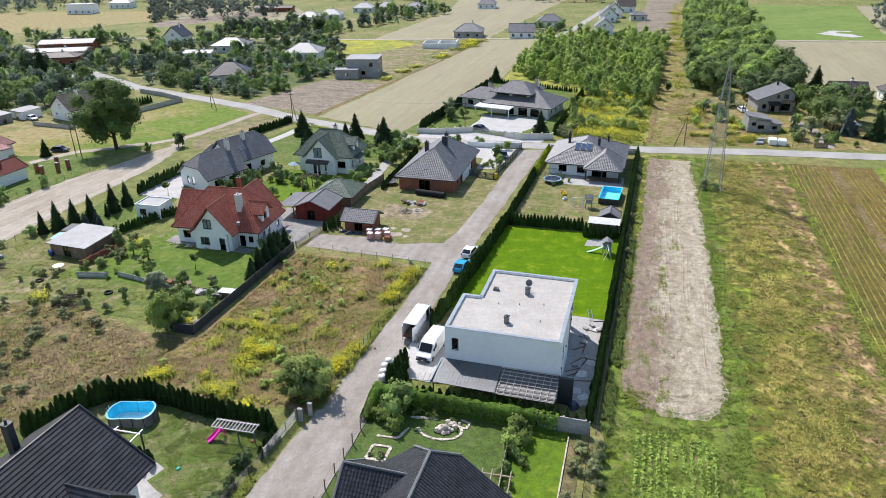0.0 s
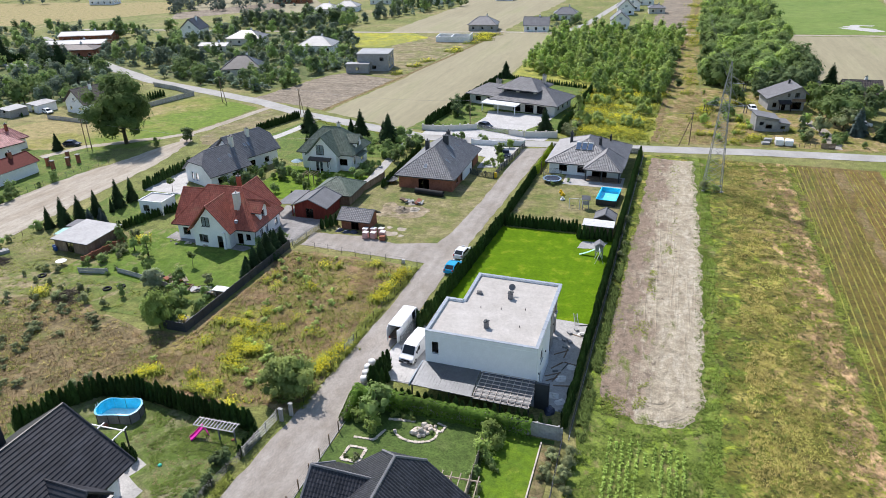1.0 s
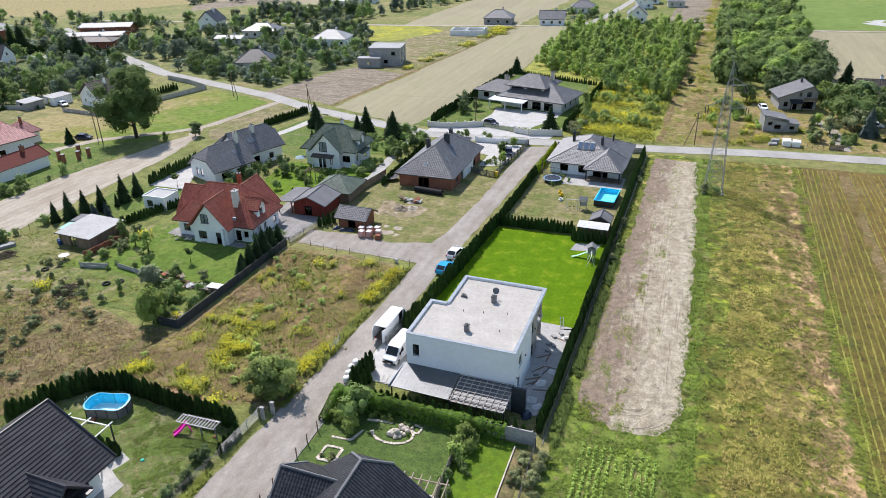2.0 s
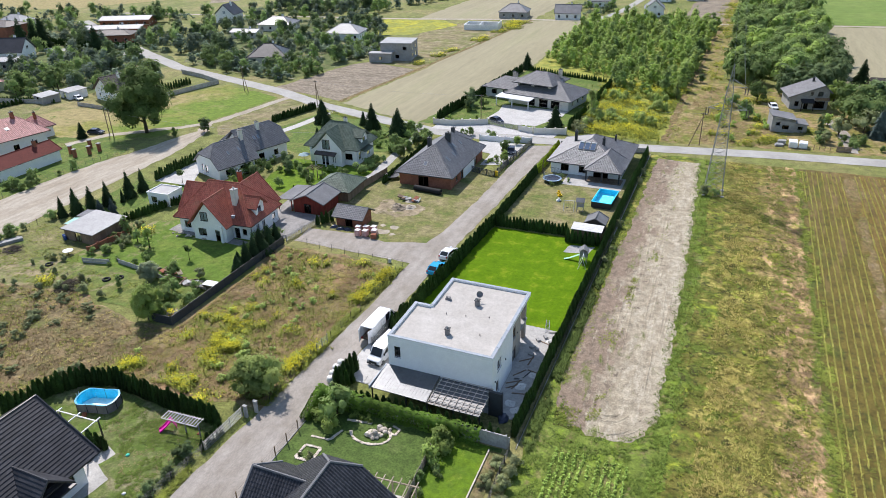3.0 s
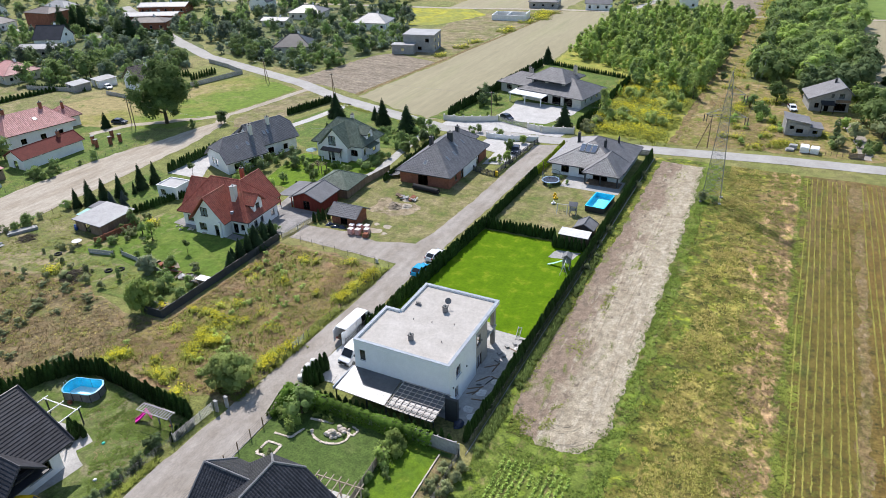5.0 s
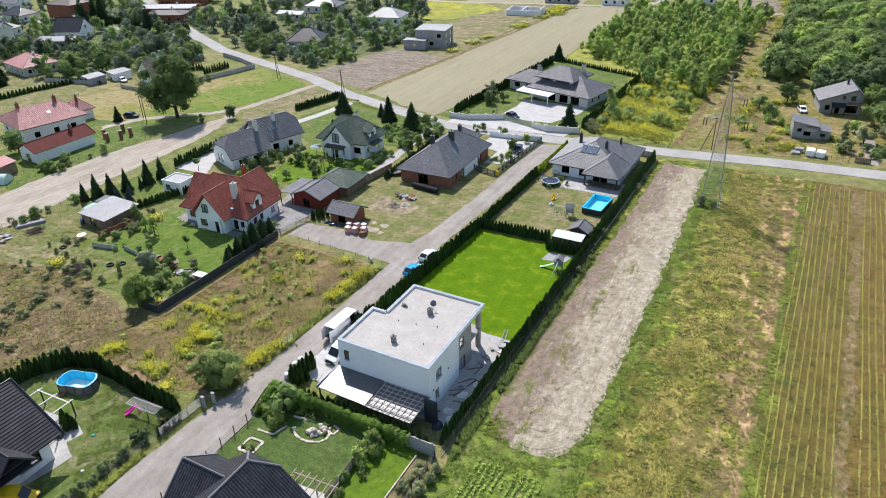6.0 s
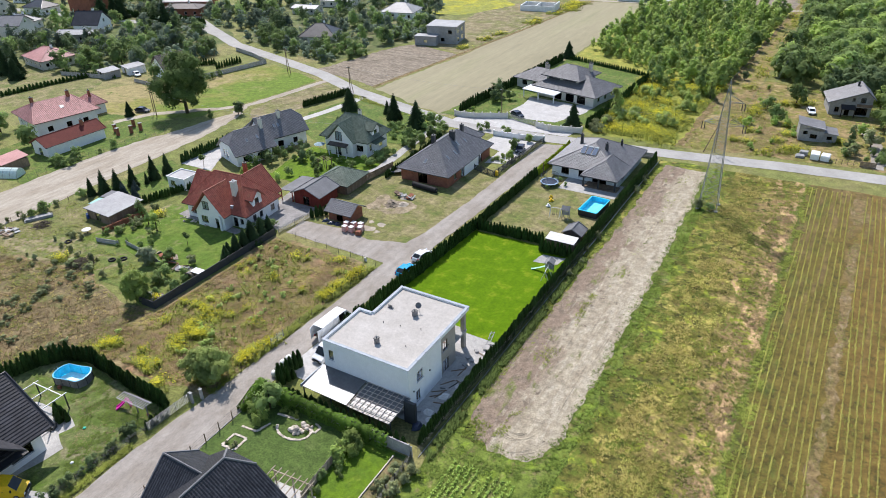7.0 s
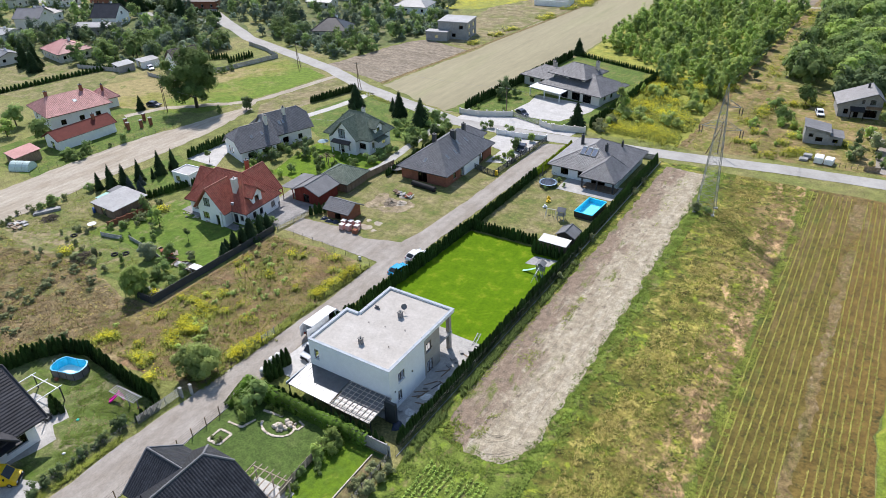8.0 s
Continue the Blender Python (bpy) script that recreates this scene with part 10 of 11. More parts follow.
cargo_van()
small_car(-19.9, 29.6, 176, CARBLUE, "bright blue hatchback parked by a hedge")
pk = small_car(-20.0, 35.2, 174, CARWHITE, "white car parked by a hedge")
small_car(-137.0, 68.2, 105, CARDARK, "dark blue car on a sandy drive")
small_car(-171.0, 93.4, 70, CARWHITE, "white car beside low garages")
small_car(-28.2, 92.6, 20, CARWHITE, "white car on white gravel")
small_car(-25.9, 90.8, 15, CARDARK, "dark car on white gravel")
small_car(-37.2, 113.6, 60, CARDARK, "dark car inside a villa gate")
small_car(-56.4, 46.4, 3, CARDARK, "dark car under a carport")
small_car(33.4, 151.6, 15, CARWHITE, "white car beside a grey house")
small_car(60.4, 141, 80, CARWHITE, "white car on a yard")
small_car(-233.6, 152.6, 80, CARDARK, "dark car on a village road")
small_car(-226, 155.4, 80, CARWHITE, "pale car on a village road")

# ---- lattice mast and poles ----
def pylon(x, y):
    p = thing("lattice_pylon", x, y, 0, 3, "tall galvanised lattice pylon with cross arms", "pylon")
    H = 26.5
    half = lambda z: 1.75 * (1 - z / H) ** 1.0 * 0.85 + 0.32 if z < 21 else max(0.05, 0.62 - (z - 21) * 0.105)
    levels = [0, 2.6, 5.0, 7.2, 9.3, 11.2, 13.0, 14.7, 16.3, 17.8, 19.3, 20.8, 22.2, 23.6, 25.0, H]
    sgn = ((-1, -1), (1, -1), (1, 1), (-1, 1))
    for a, b in sgn:
        for z0, z1 in zip(levels, levels[1:]):
            Build().tube((a * half(z0), b * half(z0), z0), (a * half(z1), b * half(z1), z1), 0.07, 4).make("leg", STEEL, p)
    for z0, z1 in zip(levels, levels[1:]):
        for i in range(4):
            a, b = sgn[i], sgn[(i + 1) % 4]
            Build().tube((a[0] * half(z0), a[1] * half(z0), z0), (b[0] * half(z1), b[1] * half(z1), z1), 0.036, 4).make("brace", STEEL, p)
            Build().tube((b[0] * half(z0), b[1] * half(z0), z0), (a[0] * half(z1), a[1] * half(z1), z1), 0.036, 4).make("brace", STEEL, p)
            Build().tube((a[0] * half(z0), a[1] * half(z0), z0), (b[0] * half(z0), b[1] * half(z0), z0), 0.032, 4).make("brace", STEEL, p)
    ends = []
    for s, z, L in ((-1, 17.8, 3.6), (1, 17.8, 3.9), (1, 22.2, 3.0)):
        w = half(z)
        tip = (s * L, 0, z + 0.1)
        for b in (-1, 1):
            Build().tube((s * w, b * w, z), tip, 0.05, 4).make("cross_arm", STEEL, p)
            Build().tube((s * w, b * half(z + 1.4), z + 1.4), tip, 0.04, 4).make("cross_arm", STEEL, p)
            Build().tube((s * w * 1.6, b * w * 0.8, z), (s * w * 1.6, -b * w * 0.8, z), 0.03, 4).make("cross_arm", STEEL, p)
        for d in (-0.25, 0.25):
            i = Build()
            i.lathe([(0.05, 0), (0.11, 0.1), (0.05, 0.2), (0.11, 0.3), (0.05, 0.4), (0.11, 0.5), (0.05, 0.6), (0.11, 0.7), (0.05, 0.8), (0.11, 0.9), (0.05, 1.0), (0.11, 1.1), (0.05, 1.5)], 6, (s * L + d, 0, z - 1.4))
            i.make("insulator", TILE_BROWN, p)
        ends.append((x + s * L, y, z - 1.4))
    for s in sgn:
        Build().box(s[0] * 1.85 - 0.3, s[1] * 1.85 - 0.3, 0, s[0] * 1.85 + 0.3, s[1] * 1.85 + 0.3, 0.25).make("footing", CONCRETE, p)
    ends.append((x, y, H))
    for ex, ey, ez in ends:
        w = thing("power_line", 0, 0, 0, 0, "thin overhead power conductor", "cable", "power lines")
        last = None
        for k in range(15):
            t = k / 14
            q = (ex + (17 - 20.5) * t, ey + 300 * t, ez - 7.5 * 4 * t * (1 - t))
            if last:
                Build().tube(last, q, 0.022, 4).make("span", STEELDARK, w)
            last = q


pylon(21.15, 80.4)
plant_tree(BUSH[0], 19.4, 78.8, 1.2, 0, LEAF_GREY, "weedy bush at a pylon foot", "shrub", "field edge bushes", "shrub")
plant_tree(BUSH[2], 21.6, 79.2, 0.9, 0, LEAF, "weedy bush at a pylon foot", "shrub", "field edge bushes", "shrub")


def pole(x, y, h, label="brown wooden utility pole with a leaning strut", strut=(1.6, -0.6), arm=True):
    p = thing("utility_pole", x, y, 0, 0, label, "pole", "utility poles")
    Build().tube((0, 0, 0), (0, 0, h), 0.13, 8, 0.09).make("shaft", WOOD, p)
    if strut:
        Build().tube((strut[0], strut[1], 0), (0, 0, h * 0.88), 0.11, 8, 0.08).make("strut", WOOD, p)
    if arm:
        Build().box(-0.7, -0.05, h - 0.5, 0.7, 0.05, h - 0.4).make("cross_arm", STEELDARK, p)
        for s in (-0.6, 0, 0.6):
            Build().lathe([(0.04, 0), (0.06, 0.06), (0.03, 0.14)], 6, (s, 0, h - 0.4)).make("insulator", WHITEPAINT, p)
    return x, y, h - 0.35


POLES = [pole(-93.4, 111.4, 8.0), pole(-126.4, 119.8, 8.2, strut=(2.4, -1.2)), pole(-133.4, 69.3, 7.4, strut=None), pole(-129.3, 66.9, 7.6, strut=None), pole(16.2, 111.2, 8.4, strut=(-2.4, -1.2)), pole(-15.0, 79.6, 3.2, "slim grey lamp pole beside a hedge", None, False), pole(-41.0, 111.4, 8.0, strut=None)]


def cable(a, b, sag, r=0.015):
    w = thing("overhead_cable", 0, 0, 0, 0, "thin overhead cable between two poles", "cable", "overhead cables")
    last = None
    for k in range(9):
        t = k / 8
        q = (a[0] + (b[0] - a[0]) * t, a[1] + (b[1] - a[1]) * t, a[2] + (b[2] - a[2]) * t - sag * 4 * t * (1 - t))
        if last:
            Build().tube(last, q, r, 4).make("span", STEEL, w)
        last = q


cable(POLES[0], POLES[1], 0.8)
cable(POLES[0], POLES[6], 1.0)
cable(POLES[6], POLES[4], 1.0)
cable(POLES[1], POLES[3], 1.0)
cable(POLES[3], (-64.0, 71.0, 7.0), 1.6, 0.02)

# ---- the pool garden ----
RIMBLUE = plain("pale_blue_rail", (0.16, 0.5, 0.72), rough=0.4)


def oval_pool(x, y, rot, a, b, h):
    p = thing("oval_pool", x, y, 0, rot, "oval above-ground pool with a grey wall and blue liner", "pool")
    side = [(0.0, 0.95), (0.25, 0.97), (0.55, 1.0), (0.75, 0.95), (0.93, 0.62), (1.0, 0.3)]
    quarter = [(a * u, b * v) for u, v in side]
    shape = quarter + [(x, -y) for x, y in quarter[::-1]] + [(-x, -y) for x, y in quarter[1:]] + [(-x, y) for x, y in quarter[:0:-1]]
    n = len(shape)

    def ring(s0, z0, s1, z1):
        r = Build()
        for i in range(n):
            p0, p1 = shape[i], shape[(i + 1) % n]
            r.face([(p0[0] * s0, p0[1] * s0, z0), (p1[0] * s0, p1[1] * s0, z0), (p1[0] * s1, p1[1] * s1, z1), (p0[0] * s1, p0[1] * s1, z1)])
        return r
    ring(1, 0, 1, h).make("wall", FELT, p, "grey patterned pool wall")
    ring(0.985, h, 0.985, 0.06).make("liner", POOLBLUE, p)
    rim = ring(1.03, h, 0.94, h + 0.03)
    rim.make("rim", RIMBLUE, p, "pale blue top rail")
    Build().face([(q[0] * 0.985, q[1] * 0.985, 0.06) for q in shape]).make("pool_floor", POOLFLOOR, p)
    Build().face([(q[0] * 0.984, q[1] * 0.984, h - 0.28) for q in shape]).make("water", WATER, p).visible_shadow = False
    for i in range(0, n, 2):
        q = shape[i]
        Build().tube((q[0] * 1.01, q[1] * 1.01, 0), (q[0] * 1.01, q[1] * 1.01, h + 0.03), 0.05, 6).make("upright", STEELDARK, p)
    for s in (-0.22, 0.22):
        Build().tube((-a * 1.06, s, 0), (-a * 1.0, s, h + 0.5), 0.025, 6).make("ladder_rail", WHITEPAINT, p)
    Build().box(-a * 0.2 - 0.5, -b - 0.7, 0, -a * 0.2, -b - 0.3, 0.5).make("pump", BRICKRED, p, "red pool pump", bevel=0.04)


WATER = bpy.data.materials.new("pool_water")
_, wb_ = nodes_of(WATER)
wb_.inputs["Base Color"].default_value = (0.8, 0.97, 1.0, 1)
wb_.inputs["Transmission Weight"].default_value = 1.0
wb_.inputs["IOR"].default_value = 1.06
wb_.inputs["Roughness"].default_value = 0.05
oval_pool(-46.2, -17.45, 16, 2.6, 1.62, 1.35)
t = thing("pergola", -32.6, -17.5, 0, 3, "grey slatted garden pergola on two posts", "pergola")
for x in (0.2, 2.2):
    Build().box(x - 0.06, -0.1, 0, x + 0.06, 0.02, 2.1).make("post", FELT, t)
Build().box(-2.4, -0.75, 2.1, 2.6, -0.67, 2.2).make("beam", STEEL, t)
Build().box(-2.4, 0.55, 2.1, 2.6, 0.63, 2.2).make("beam", STEEL, t)
for i in range(13):
    Build().box(-2.4 + i * 0.405, -0.8, 2.2, -2.33 + i * 0.405, 0.7, 2.26).make("slat", STEEL, t)
PINK = plain("pink_plastic", (0.72, 0.03, 0.36), rough=0.35)
sl = thing("slide", -34.6, -17.4, 0, 138, "bright pink plastic garden slide", "slide")
b = Build()
N_SL = 10
for k in range(N_SL):
    u, u2 = k / N_SL, (k + 1) / N_SL
    za, zb = 1.35 * (1 - u) ** 1.4 + 0.14, 1.35 * (1 - u2) ** 1.4 + 0.14
    b.slab([(-0.32, u * 1.7, za), (0.32, u * 1.7, za), (0.32, u2 * 1.7, zb), (-0.32, u2 * 1.7, zb)], 0.06)
    for s in (-0.36, 0.30):
        b.slab([(s, u * 1.7, za + 0.2), (s + 0.06, u * 1.7, za + 0.2), (s + 0.06, u2 * 1.7, zb + 0.2), (s, u2 * 1.7, zb + 0.2)], 0.22)
b.make("chute", PINK, sl, bevel=0.015)
sl.scale = (1.1, 0.9, 0.85)
for s in (-0.3, 0.3):
    Build().tube((s, -0.55, 0), (s * 0.9, 0.0, 1.75), 0.05).make("ladder_rail", PINK, sl)
for k in range(4):
    Build().tube((-0.28, -0.46 + 0.11 * k, 0.3 + 0.36 * k), (0.28, -0.46 + 0.11 * k, 0.3 + 0.36 * k), 0.035).make("rung", PINK, sl)
tf = thing("terrace_frame", -43.0, -23.6, 0, 3, "white steel frame over a terrace", "pergola")
for q in (((-4.2, -1.0, 2.6), (-4.0, 2.2, 2.6)), ((-1.4, -1.4, 2.6), (-1.2, 2.2, 2.6)), ((1.6, -2.0, 2.6), (1.7, 2.3, 2.6)), ((-4.2, 1.6, 2.62), (1.9, 1.6, 2.62))):
    d = Vector(q[1]) - Vector(q[0])
    Build().tube(q[0], q[1], 0.08, 4).make("beam", WHITEPAINT, tf)
for x, y in ((-4.1, 1.8), (1.7, 1.9), (3.4, -2.2)):
    Build().box(x - 0.07, y - 0.07, 0, x + 0.07, y + 0.07, 2.55).make("post", STEELDARK, tf)
TOYGREEN = plain("turquoise_plastic", (0.10, 0.62, 0.45), rough=0.4)
for i, (x, y, c, lab) in enumerate(((-36.2, -23.0, TOYGREEN, "small turquoise garden toy on grass"), (-30.9, -17.2, BRICKRED, "small red and white garden toy"), (-32.2, -27.6, WHITEPAINT, "small white garden lamp"))):
    o = thing("garden_toy" if i < 2 else "garden_lamp", x, y, 0, i * 30, lab, "toy" if i < 2 else "lamp")
    Build().lathe([(0.0, 0.0), (0.2, 0.02), (0.24, 0.12), (0.14, 0.22), (0.0, 0.25)], 10).make("body", c, o, smooth=True)
for x, y in ((-39.4, -23.2), (-40.0, -23.9), (-40.6, -23.0), (-41.3, -23.4), (-42.0, -22.9)):
    o = tagged(new("thuja", THUJAS[1]), "small potted thuja on a terrace", "shrub", "terrace thujas")
    o.matrix_basis = pose(x, y, 0) @ Matrix.Diagonal((0.95, 0.95, 0.85, 1))

for x, y, rot, lab in ((-40.2, -25.2, 20, "dark rattan sofa on a terrace"), (-41.9, -25.4, -80, "dark rattan armchair on a terrace")):
    o = thing("garden_sofa", x, y, 0.06, rot, lab, "sofa", "terrace sofas")
    Build().box(-0.8, -0.4, 0, 0.8, 0.4, 0.38).make("base", STEELDARK, o, bevel=0.03)
    Build().box(-0.8, 0.3, 0.38, 0.8, 0.42, 0.8).make("backrest", STEELDARK, o, bevel=0.03)
    Build().box(-0.74, -0.36, 0.385, 0.74, 0.28, 0.5).make("cushion", FELT, o, bevel=0.04)

# ---- the garden before the ivy wall ----
def stones(name, places, s0, s1, label, mat=STONE, cat="stones", seed=3, group="garden stones"):
    rng = random.Random(seed)
    o = thing(name, 0, 0, 0, 0, label, cat, group)
    for x, y, z in places:
        b = Build()
        r = rng.uniform(s0, s1)
        prof = [(0.0, 0), (r * 0.9, 0.02), (r, r * 0.4), (r * 0.65, r * 0.85), (0.0, r)]
        b.lathe(prof, 7, (x, y, z), rng.uniform(0.7, 1.2), rng.uniform(0.7, 1.2))
        b.v = [(px + rng.uniform(-0.12, 0.12) * r, py + rng.uniform(-0.12, 0.12) * r, pz) for px, py, pz in b.v]
        b.make("stone", mat, o)
    return o


def slab_edging(name, runs, label, seed):
    """Flat pale slabs laid end to end along lines of the plan."""
    rng = random.Random(seed)
    o = thing(name, 0, 0, 0, 0, label, "edging", "garden stones")
    for pts in runs:
        for (xa, ya), (xb, yb) in zip(pts, pts[1:]):
            L = math.hypot(xb - xa, yb - ya)
            k = max(1, round(L / 0.5))
            a = math.degrees(math.atan2(yb - ya, xb - xa))
            for i in range(k):
                t_ = (i + 0.5) / k
                m = pose(xa + (xb - xa) * t_, ya + (yb - ya) * t_, 0.04, 0, rng.uniform(-3, 3), a + rng.uniform(-7, 7))
                w = rng.uniform(0.13, 0.2)
                Build().box(-L / k * 0.47, -w, 0, L / k * 0.47, w, rng.uniform(0.07, 0.13), m).make("slab", STONE, o, bevel=0.02)
    return o


rs = random.Random(21)
stones("rockery", [(-11.4 + rs.gauss(0, 0.6), -9.6 + rs.gauss(0, 0.6), 0.05) for _ in range(16)] + [(-11.6, -9.4, 0.3), (-11.2, -9.8, 0.5), (-11.8, -9.8, 0.3), (-10.2, -9.0, 0.1), (-9.9, -8.4, 0.1)], 0.25, 0.6, "rock garden of pale stones with plants")
ARC = [(-11.8 + 2.5 * math.cos(a), -9.7 + 1.75 * math.sin(a)) for a in [0.33 * k - 2.9 for k in range(12)]]
slab_edging("bed_edging", [ARC, [(-9.9, -7.6), (-8.8, -7.9), (-9.0, -9.0), (-10.2, -8.7)]], "curved edging of pale stone slabs round a rock garden", 5)
slab_edging("bed_edging", [[(-18.0, -14.1), (-16.0, -14.0), (-16.0, -16.2), (-18.0, -16.3), (-18.0, -14.1)]], "square flower bed edged with pale stone slabs", 6)
slab_edging("bed_edging", [[(-18.2, -12.6), (-15.8, -12.4), (-15.2, -10.4)], [(-15.6, -8.6), (-12.4, -8.1)]], "low stone slab edging of a shrub bed", 7)
shrubs([(-17.8, -16.1), (-16.2, -16.1), (-16.2, -14.3), (-17.8, -14.3)], 5, 0.2, 0.4, LEAF_GREY, "small plant in a flower bed", "flower bed plants", 31)
shrubs([(-12.8, -10.6), (-9.8, -10.6), (-9.4, -8.0), (-12.4, -8.2)], 7, 0.2, 0.45, LEAF, "small plant in a rock garden", "flower bed plants", 32)
shrubs([(-15.4, -8.2), (-12.4, -8.0), (-12.4, -7.4), (-15.4, -7.4)], 6, 0.3, 0.5, LEAF_LIGHT, "small plant along a wall", "flower bed plants", 33)
shrubs([(3.2, -8.5), (3.9, -8.5), (3.8, -20), (3.0, -20)], 11, 0.35, 0.7, LEAF_GREY, "pale leafy plant in a narrow bed", "flower bed plants", 34)
shrubs([(-9.6, -19.6), (-6.4, -19.4), (-6.2, -18.2), (-9.4, -18.0)], 6, 0.6, 0.9, LEAF_LIGHT, "light green climber on a pergola", "garden shrubs", 35)
patch("gravel_bed", [(2.2, -7.2), (3.8, -7.2), (3.7, -30), (2.5, -30)], 0.06, WEEDBROWN, "narrow weedy bed beside a fence", 0.1, 1, "path")
ar = thing("garden_arbour", -5.0, -18.6, 0, 4, "wooden garden arbour of open beams", "pergola")
for x in (-2.6, 0.0, 2.6):
    for y in (-1.6, 1.2):
        Build().box(x - 0.07, y - 0.07, 0, x + 0.07, y + 0.07, 2.2).make("post", PALEWOOD, ar)
for y in (-1.6, 1.2):
    Build().box(-3.0, y - 0.06, 2.2, 3.0, y + 0.06, 2.34).make("beam", PALEWOOD, ar)
for k in range(7):
    Build().box(-2.9 + k * 0.93, -2.2, 2.34, -2.8 + k * 0.93, 1.8, 2.44).make("rafter", PALEWOOD, ar)
Build().box(-3.0, -1.9, 0.05, 2.9, 1.5, 0.09).make("deck", PALEPAVE, ar)
bd = thing("edge_board", 0, 0, 0, 0, "pale timber edging beside a lawn", "edging")
Build().prism([(2.05, -7.3), (2.2, -7.3), (2.45, -30), (2.3, -30)], 0, 0.22).make("board", STONE, bd)

# ---- building site clutter by the white house ----
rc = random.Random(31)
BAG = plain("white_woven_bag", (0.66, 0.65, 0.62), rough=0.8)
for x, y in ((-21.6, -1.6), (-21.9, -0.4), (-21.3, -2.8), (-21.8, 0.8)):
    o = thing("rubble_bag", x, y, 0, rc.uniform(0, 90), "full white rubble bag beside a lane", "bag", "rubble bags")
    b = Build().lathe([(0.0, 0), (0.45, 0.02), (0.52, 0.35), (0.48, 0.7), (0.3, 0.82), (0.0, 0.78)], 10)
    b.v = [(px + rc.uniform(-0.06, 0.06), py + rc.uniform(-0.06, 0.06), pz + rc.uniform(0, 0.05)) for px, py, pz in b.v]
    b.make("bag", BAG, o, smooth=True)
for k in range(26):
    x, y = rc.uniform(0.6, 3.4), rc.uniform(-1.2, 18.5)
    kind, mat, lab = rc.choice((("plank", WOOD, "loose timber plank on a building site"), ("rubble_sheet", BAG, "crumpled pale sheet on a building site"), ("paver_stack", CONCRETE, "small stack of grey pavers"), ("pipe", STEELDARK, "dark plastic pipe on a building site")))
    o = thing(kind, x, y, 0.075, rc.uniform(0, 180), lab, kind.split("_")[0], "building site clutter")
    if kind == "plank":
        Build().box(-1.1, -0.09, 0, 1.1, 0.09, 0.06).make("board", mat, o, bevel=0.01)
    elif kind == "paver_stack":
        for j in range(3):
            Build().box(-0.35 + 0.02 * j, -0.25, 0.09 * j, 0.35 + 0.02 * j, 0.25, 0.09 * j + 0.08).make("paver", mat, o)
    elif kind == "pipe":
        Build().tube((-0.9, 0, 0.06), (0.9, 0, 0.06), 0.06, 8).make("tube", mat, o)
    else:
        b = Build().lathe([(0.0, 0.16), (0.3, 0.12), (0.55, 0.05), (0.7, 0.0)], 9)
        b.v = [(px * rc.uniform(0.7, 1.3), py * rc.uniform(0.6, 1.2), pz * rc.uniform(0.5, 1.4)) for px, py, pz in b.v]
        b.make("sheet", mat, o)
mb = thing("material_pile", 1.9, -1.6, 0.075, 10, "tarpaulin-covered pile of building material", "pile")
b = Build().lathe([(0.0, 0.4), (0.4, 0.36), (0.6, 0.2), (0.7, 0.0)], 10)
b.v = [(px + rc.uniform(-0.1, 0.1), py * 1.4 + rc.uniform(-0.1, 0.1), pz) for px, py, pz in b.v]
b.make("tarpaulin", CARDARK, mb)
ld = thing("ladder", 1.9, 19.6, 0.06, 12, "aluminium ladder lying on a lawn edge", "ladder")
for s in (-0.25, 0.25):
    Build().box(s - 0.03, -1.7, 0.0, s + 0.03, 1.7, 0.1).make("rail", STEEL, ld)
for k in range(10):
    Build().tube((-0.25, -1.55 + 0.34 * k, 0.06), (0.25, -1.55 + 0.34 * k, 0.06), 0.02).make("rung", STEEL, ld)
sl2 = thing("stone_slabs", -16.2, -0.6, 0.07, 5, "pale stone slabs laid out by a carport", "slabs")
for k in range(5):
    Build().box(-1.6 + 0.66 * k, -0.9, 0, -1.0 + 0.66 * k, 0.7, 0.06).make("slab", PALEPAVE, sl2)

